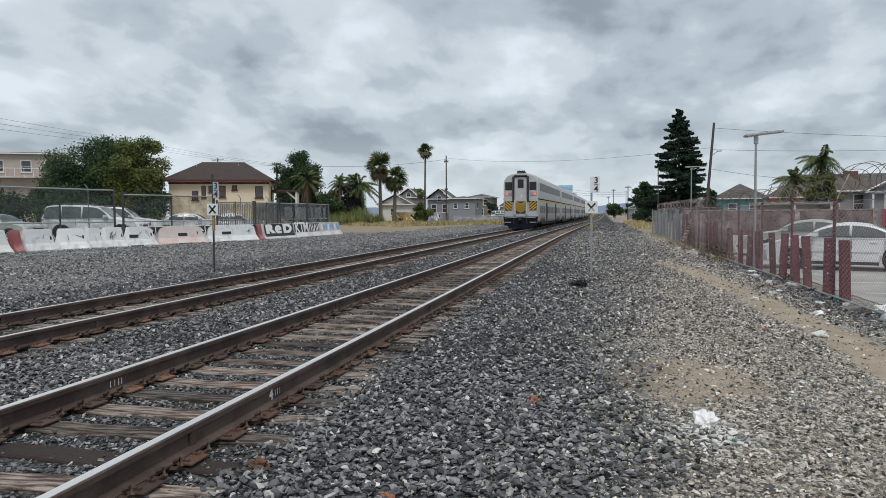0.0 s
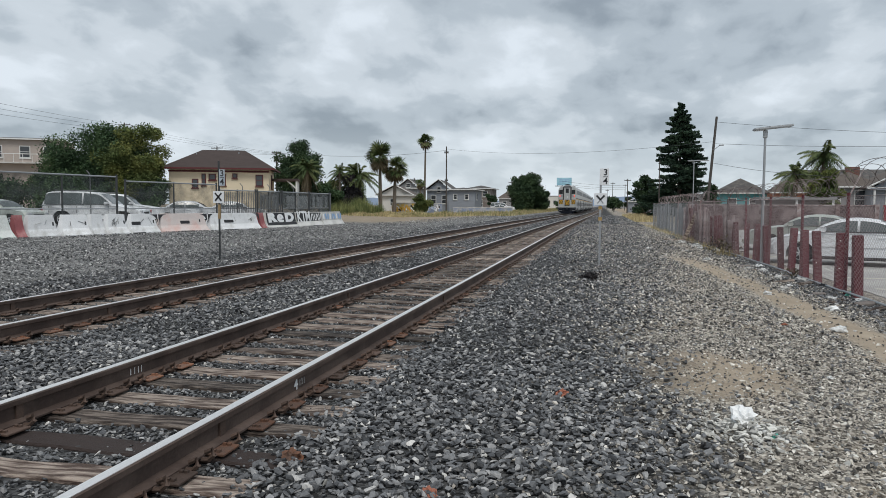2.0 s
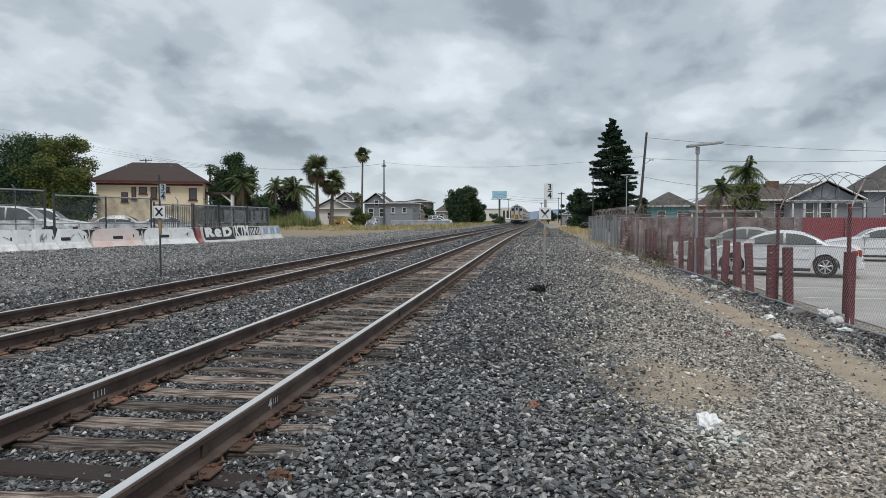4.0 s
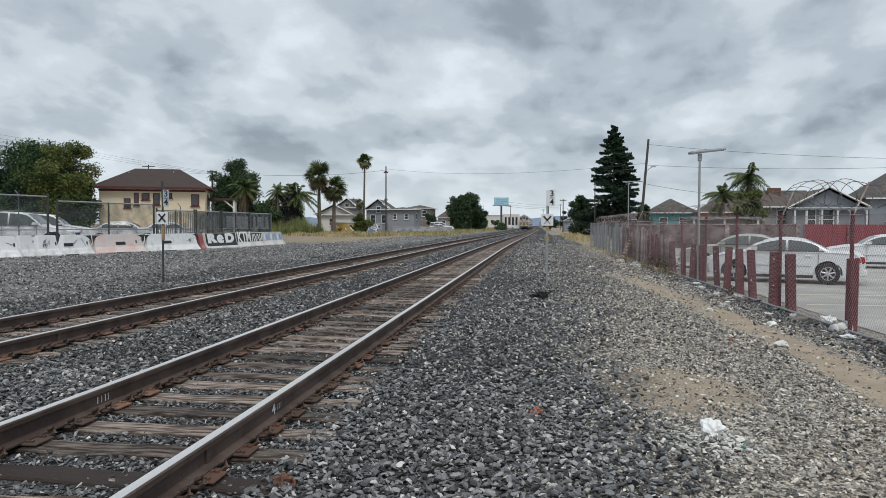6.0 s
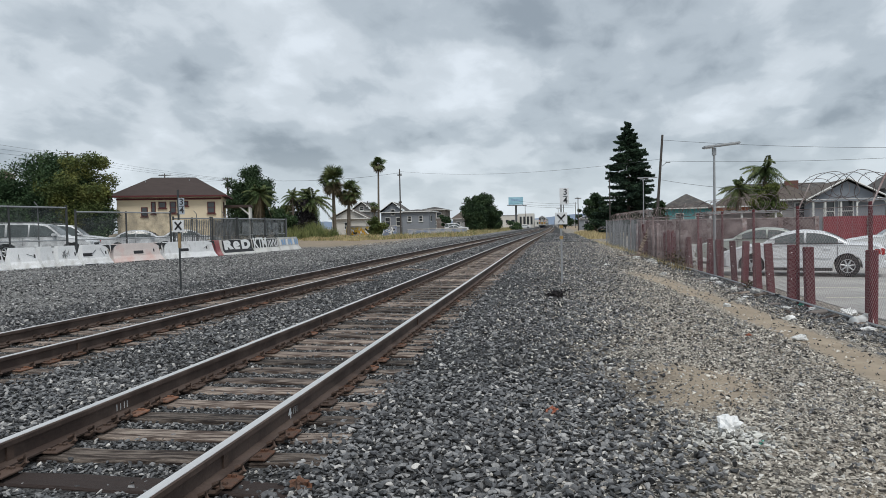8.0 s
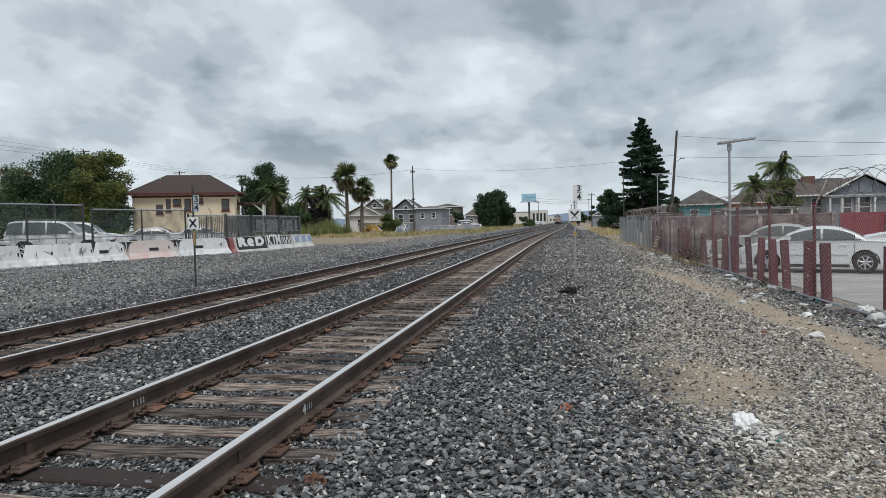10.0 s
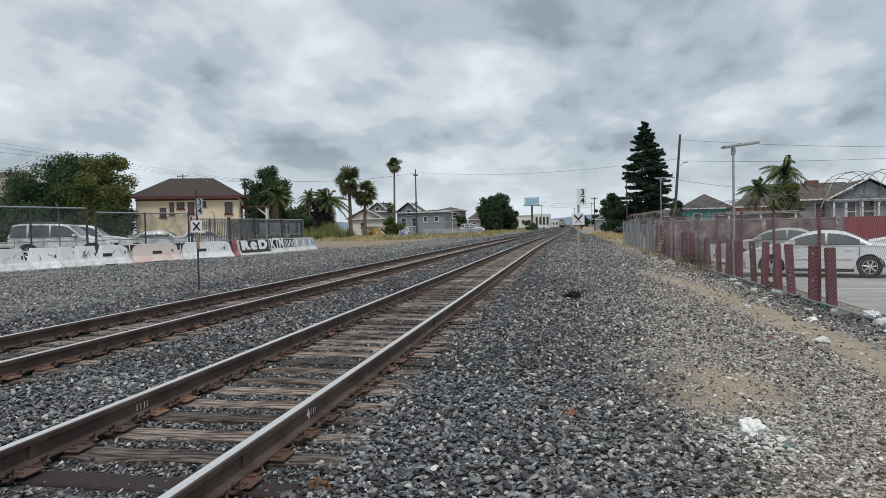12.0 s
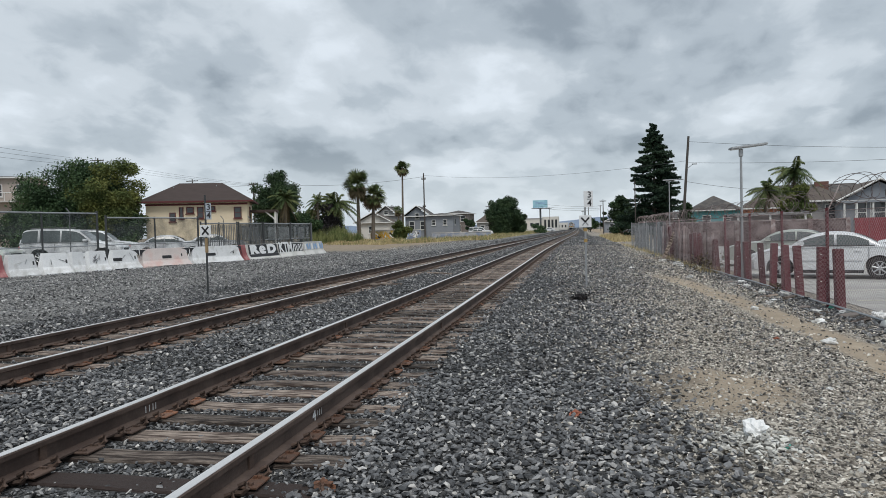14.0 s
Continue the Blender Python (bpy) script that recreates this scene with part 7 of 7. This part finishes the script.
def solar_light(x, y, h, w, turn, tilt):
    s = thing("solar_street_lamp", pose(x, y, -0.2), "solar street lamp with a long flat panel on a steel pole", "street lamp", "solar street lamps")
    part("pole", T((0, 0, 0), (0, 0, h - 0.05), 0.042, 0.034, n=12), M["galv"], s)
    part("base_plate", B(-0.16, 0.16, -0.16, 0.16, 0, 0.03), M["galv"], s)
    part("bracket", B(-0.06, 0.06, -0.05, 0.05, h - 0.25, h - 0.02, bevel=0.02), M["galv"], s)
    pn = part("panel_housing", box(bmesh.new(), -0.42 * w, 0.98 * w, -0.17, 0.17, 0, 0.06, pose(0, 0, h, 0, tilt, turn), bevel=0.015), M["galv"], s, "flat grey lamp housing")
    part("solar_cells", box(bmesh.new(), -0.40 * w, 0.96 * w, -0.155, 0.155, 0.06, 0.066, pose(0, 0, h, 0, tilt, turn)), M["solar"], pn)
    part("led_strip", box(bmesh.new(), -0.38 * w, -0.05 * w, -0.1, 0.1, -0.02, 0.0, pose(0, 0, h, 0, tilt, turn)), M["signwhite"], pn)


solar_light(4.72, 22.4, 3.98, 0.76, 4, -6)
solar_light(6.62, 55, 5.08, 1.05, 2, 0)

bb = thing("billboard", pose(-17.5, 330, 0.2), "blue billboard on a single dark steel column", "billboard")
part("column", T((0, 0.6, -0.5), (0, 0.6, 10.6), 0.45, n=12), M["billdark"], bb)
part("face", B(-3.4, 3.4, -0.1, 0.2, 10.9, 14.4), M["billblue"], bb, "pale blue printed face")
part("catwalk", B(-4.0, 4.0, -1.0, 0.4, 10.4, 10.7), M["billdark"], bb)
for z in (12.6, 13.3):
    part("lettering_bar", B(-2.2, 2.2, -0.14, -0.1, z, z + 0.3), M["sprayblue"], bb, "plain bar of lettering")
for k in (-3, -1, 1, 3):
    part("brace", T((k, 0.5, 10.6), (k, 0.6, 14.2), 0.1, n=4), M["billdark"], bb)

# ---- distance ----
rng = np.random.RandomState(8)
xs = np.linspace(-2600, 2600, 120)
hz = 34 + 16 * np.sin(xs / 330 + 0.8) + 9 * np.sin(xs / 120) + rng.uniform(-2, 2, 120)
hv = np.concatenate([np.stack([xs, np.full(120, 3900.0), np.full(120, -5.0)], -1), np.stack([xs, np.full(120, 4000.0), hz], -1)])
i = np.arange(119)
tagged(raw_mesh("backdrop", hv, np.stack([i, i + 1, i + 121, i + 120], -1), M["hill"]), "low hills on the horizon, painted haze blue", "hills", kind="structure")

# ---- litter ----
def crumple(name, x, y, z, sx, sy, sz, material, label, seed):
    rnd = random.Random(seed)
    bm = bmesh.new()
    bmesh.ops.create_icosphere(bm, subdivisions=3, radius=1)
    for v in bm.verts:
        n = noise.noise(v.co * 1.9 + Vector((seed, 0, 0))) * 0.75 + noise.noise(v.co * 4.6 + Vector((0, seed, 0))) * 0.45
        v.co *= max(0.25, 1 + n)
        v.co.z = max(v.co.z, -0.25)
    bmesh.ops.scale(bm, vec=(sx, sy, sz), verts=bm.verts)
    ob = part(name, bm, material)
    ob.matrix_basis = pose(x, y, z + 0.2 * sz, 0, 0, rnd.uniform(0, 360))
    return tagged(ob, label, "litter", "litter")


crumple("plastic_bag", 1.04, 4.98, 0.05, 0.10, 0.075, 0.075, M["bag"], "crumpled white plastic bag on a heap of rubble", 3)
for k in range(5):
    crumple("plastic_bag", 1.10 + 0.035 * k, 4.95 - 0.045 * k, 0.035 - 0.005 * k, 0.05, 0.022, 0.02, M["bag"], "torn shred of a white plastic bag", 4 + 7 * k)
crumple("wrapper", 1.19, 4.78, 0.02, 0.03, 0.02, 0.02, M["greenplastic"], "small green plastic wrapper", 5)
rng = np.random.RandomState(19)
hx, hy = rng.normal(1.05, 0.2, 420), rng.normal(4.85, 0.22, 420)
hd = np.exp(-((hx - 1.05) ** 2 + (hy - 4.9) ** 2) / 0.08)
scatter("rubble_heap", np.stack([hx, hy, 0.012 + 0.07 * hd * rng.uniform(0.2, 1, 420)], -1), rng.uniform(0.012, 0.038, 420), ROCKS, M["chalk"], "little heap of pale broken stones")
for k, (x, y, s, mt, lb) in enumerate(((3.76, 12.38, 0.17, "paper", "crumpled white paper on the path"), (3.12, 9.93, 0.16, "paper", "flattened white wrapper on the path"), (5.05, 13.4, 0.26, "bag", "pale plastic sheet by the fence"), (4.75, 12.25, 0.16, "bag", "white plastic cup lid by the fence"), (4.85, 15.0, 0.18, "greenplastic", "green plastic scrap by the fence"), (4.72, 14.1, 0.2, "paper", "white cardboard by the fence"), (3.07, 13.8, 0.14, "paper", "white scrap on the gravel"), (3.68, 15.2, 0.2, "concrete", "flat concrete lump by the path"), (4.24, 19.8, 0.2, "paper", "pale scrap at the fence foot"), (4.1, 17.6, 0.22, "concrete", "pale rubble lump at the fence"), (4.7, 16.3, 0.2, "blackplastic", "black plastic scrap by the fence"), (4.5, 17.2, 0.25, "concrete", "broken pale rubble at the fence"), (-0.2, 5.61, 0.11, "redstone", "red brick shard on the ballast"), (2.46, 9.98, 0.06, "redstone", "pinkish wrapper on the gravel"), (2.1, 6.8, 0.05, "paper", "small white scrap of paper"), (0.55, 3.3, 0.04, "redstone", "red brick shard on gravel"), (-1.66, 3.75, 0.13, "rust", "rusty flat steel scrap"), (-0.75, 3.4, 0.09, "redstone", "brown broken brick on ballast"), (3.2, 22.5, 0.2, "paper", "white scrap by the fence"), (3.6, 33.0, 0.3, "concrete", "pale rubble beside the fence"), (4.0, 31.0, 0.35, "paper", "pale refuse beside the fence"), (4.3, 28.0, 0.3, "concrete", "pale rubble beside the fence"), (1.7, 26.0, 0.15, "paper", "white scrap of paper on gravel"))):
    crumple("scrap", x, y, float(ground_height(np.array(x), np.array(y))) + 0.01, s * 0.55, s * 0.36, s * 0.34, M[mt], lb, 30 + k)
for x, y, l, w, h, a, mt, lb in ((4.62, 13.55, 0.34, 0.16, 0.07, 12, "drab", "broken concrete slab at the fence foot"), (4.2, 14.9, 0.32, 0.1, 0.04, -30, "drab", "flat pale slab by the path"), (4.05, 16.9, 0.55, 0.1, 0.04, 25, "tie", "splintered grey board by the path"), (4.35, 18.3, 0.3, 0.12, 0.05, -15, "drab", "broken concrete slab at the fence foot"), (4.5, 12.75, 0.5, 0.09, 0.05, 40, "tie", "splintered grey board by the fence"), (4.0, 21.2, 0.4, 0.1, 0.04, 10, "drab", "flat pale slab by the path")):
    sl = part("slab", B(-l / 2, l / 2, -w / 2, w / 2, -0.01, h, bevel=0.018), M[mt])
    sl.matrix_basis = pose(x, y, float(ground_height(np.array(x), np.array(y))) + 0.01, 4, -5, a)
    tagged(sl, lb, "rubble", "broken slabs")
jug = thing("plastic_jug", pose(4.66, 12.05, -0.17, 0, 78, 25), "pale crushed plastic jug at the fence foot", "jug", "litter")
part("body", sweep(bmesh.new(), [(0, 0, -0.05), (0, 0, 0.0), (0.01, 0, 0.12), (0.0, 0, 0.24)], 0.11, 10), M["bag"], jug, smooth=True)
part("neck", T((0, 0, 0.23), (0, 0, 0.33), 0.075, 0.03, n=10), M["bag"], jug)

# rubble and scraps banked up along the foot of the fence
rng = np.random.RandomState(29)
ry = 9.0 + 34.0 * rng.uniform(0, 1, 5200) ** 1.3
rx = np.array([mesh_x(v) for v in ry]) + 0.05 - np.abs(rng.normal(0, 0.45, 5200))
rz = ground_height(rx, ry)
scatter("fence_rubble", np.stack([rx, ry, rz + 0.02], -1), rng.uniform(0.022, 0.07, 5200), ROCKS_CHEAP, M["ballast"], "dark rubble along the foot of the fence")
rx2, ry2 = rx[:1500] - 0.1, ry[:1500] + 0.11
scatter("fence_rubble", np.stack([rx2, ry2, rz[:1500] + 0.014], -1), rng.uniform(0.012, 0.04, 1500), ROCKS_CHEAP, M["gravel"], "pale broken stones along the foot of the fence")
rnd = random.Random(83)
for k in range(26):
    y = 10.5 + 22 * rnd.random() ** 1.2
    x, s = mesh_x(y) - rnd.uniform(0.08, 0.75), rnd.uniform(0.05, 0.13)
    mt, lb = rnd.choice((("paper", "crumpled pale paper scrap among the rubble"), ("paper", "crumpled pale paper scrap among the rubble"), ("bag", "torn white plastic scrap among the rubble"), ("tie", "dark splinter of rotten wood among the rubble")))
    crumple("scrap", x, y, float(ground_height(np.array(x), np.array(y))) + 0.02, s, s * rnd.uniform(0.4, 0.7), s * rnd.uniform(0.15, 0.4), M[mt], lb, 120 + k)
for x, y, l, a in ((-5.59, 19.2, 0.9, 6), (-4.96, 23.9, 1.0, -20), (4.1, 34.5, 1.6, 70), (3.8, 36.0, 1.5, 10), (4.5, 16.7, 0.9, 60)):
    pl = part("timber_scrap", B(-l / 2, l / 2, -0.06, 0.06, 0.0, 0.07, bevel=0.008), M["tie"])
    pl.matrix_basis = pose(x, y, float(ground_height(np.array(x), np.array(y))), 0, 2, a)
    tagged(pl, "discarded weathered timber on the gravel", "timber", "timber scraps")
pk = part("leaning_plank", B(-0.09, 0.09, -0.03, 0.03, 0, 1.5, bevel=0.006), M["tie"])
pk.matrix_basis = pose(3.95, 36.0, -0.2, -8, 24, 0)
tagged(pk, "dark plank leaning on the fence", "timber", "timber scraps")


# ---- the train drives away ----
START, SPEED = 61.0, 30.5


def motions():
    for k, c in enumerate(TRAIN):
        rows = []
        for t in range(15):
            y = START + k * (CAR_L + 0.55) + SPEED * t
            x0, x1 = float(bend(y)), float(bend(y + CAR_L))
            rows.append((float(t), pose(TRACKS[1] + x0, y, 0.195, 0, 0, -math.degrees(math.atan2(x1 - x0, CAR_L)))))
        walk(c, rows)


motions()
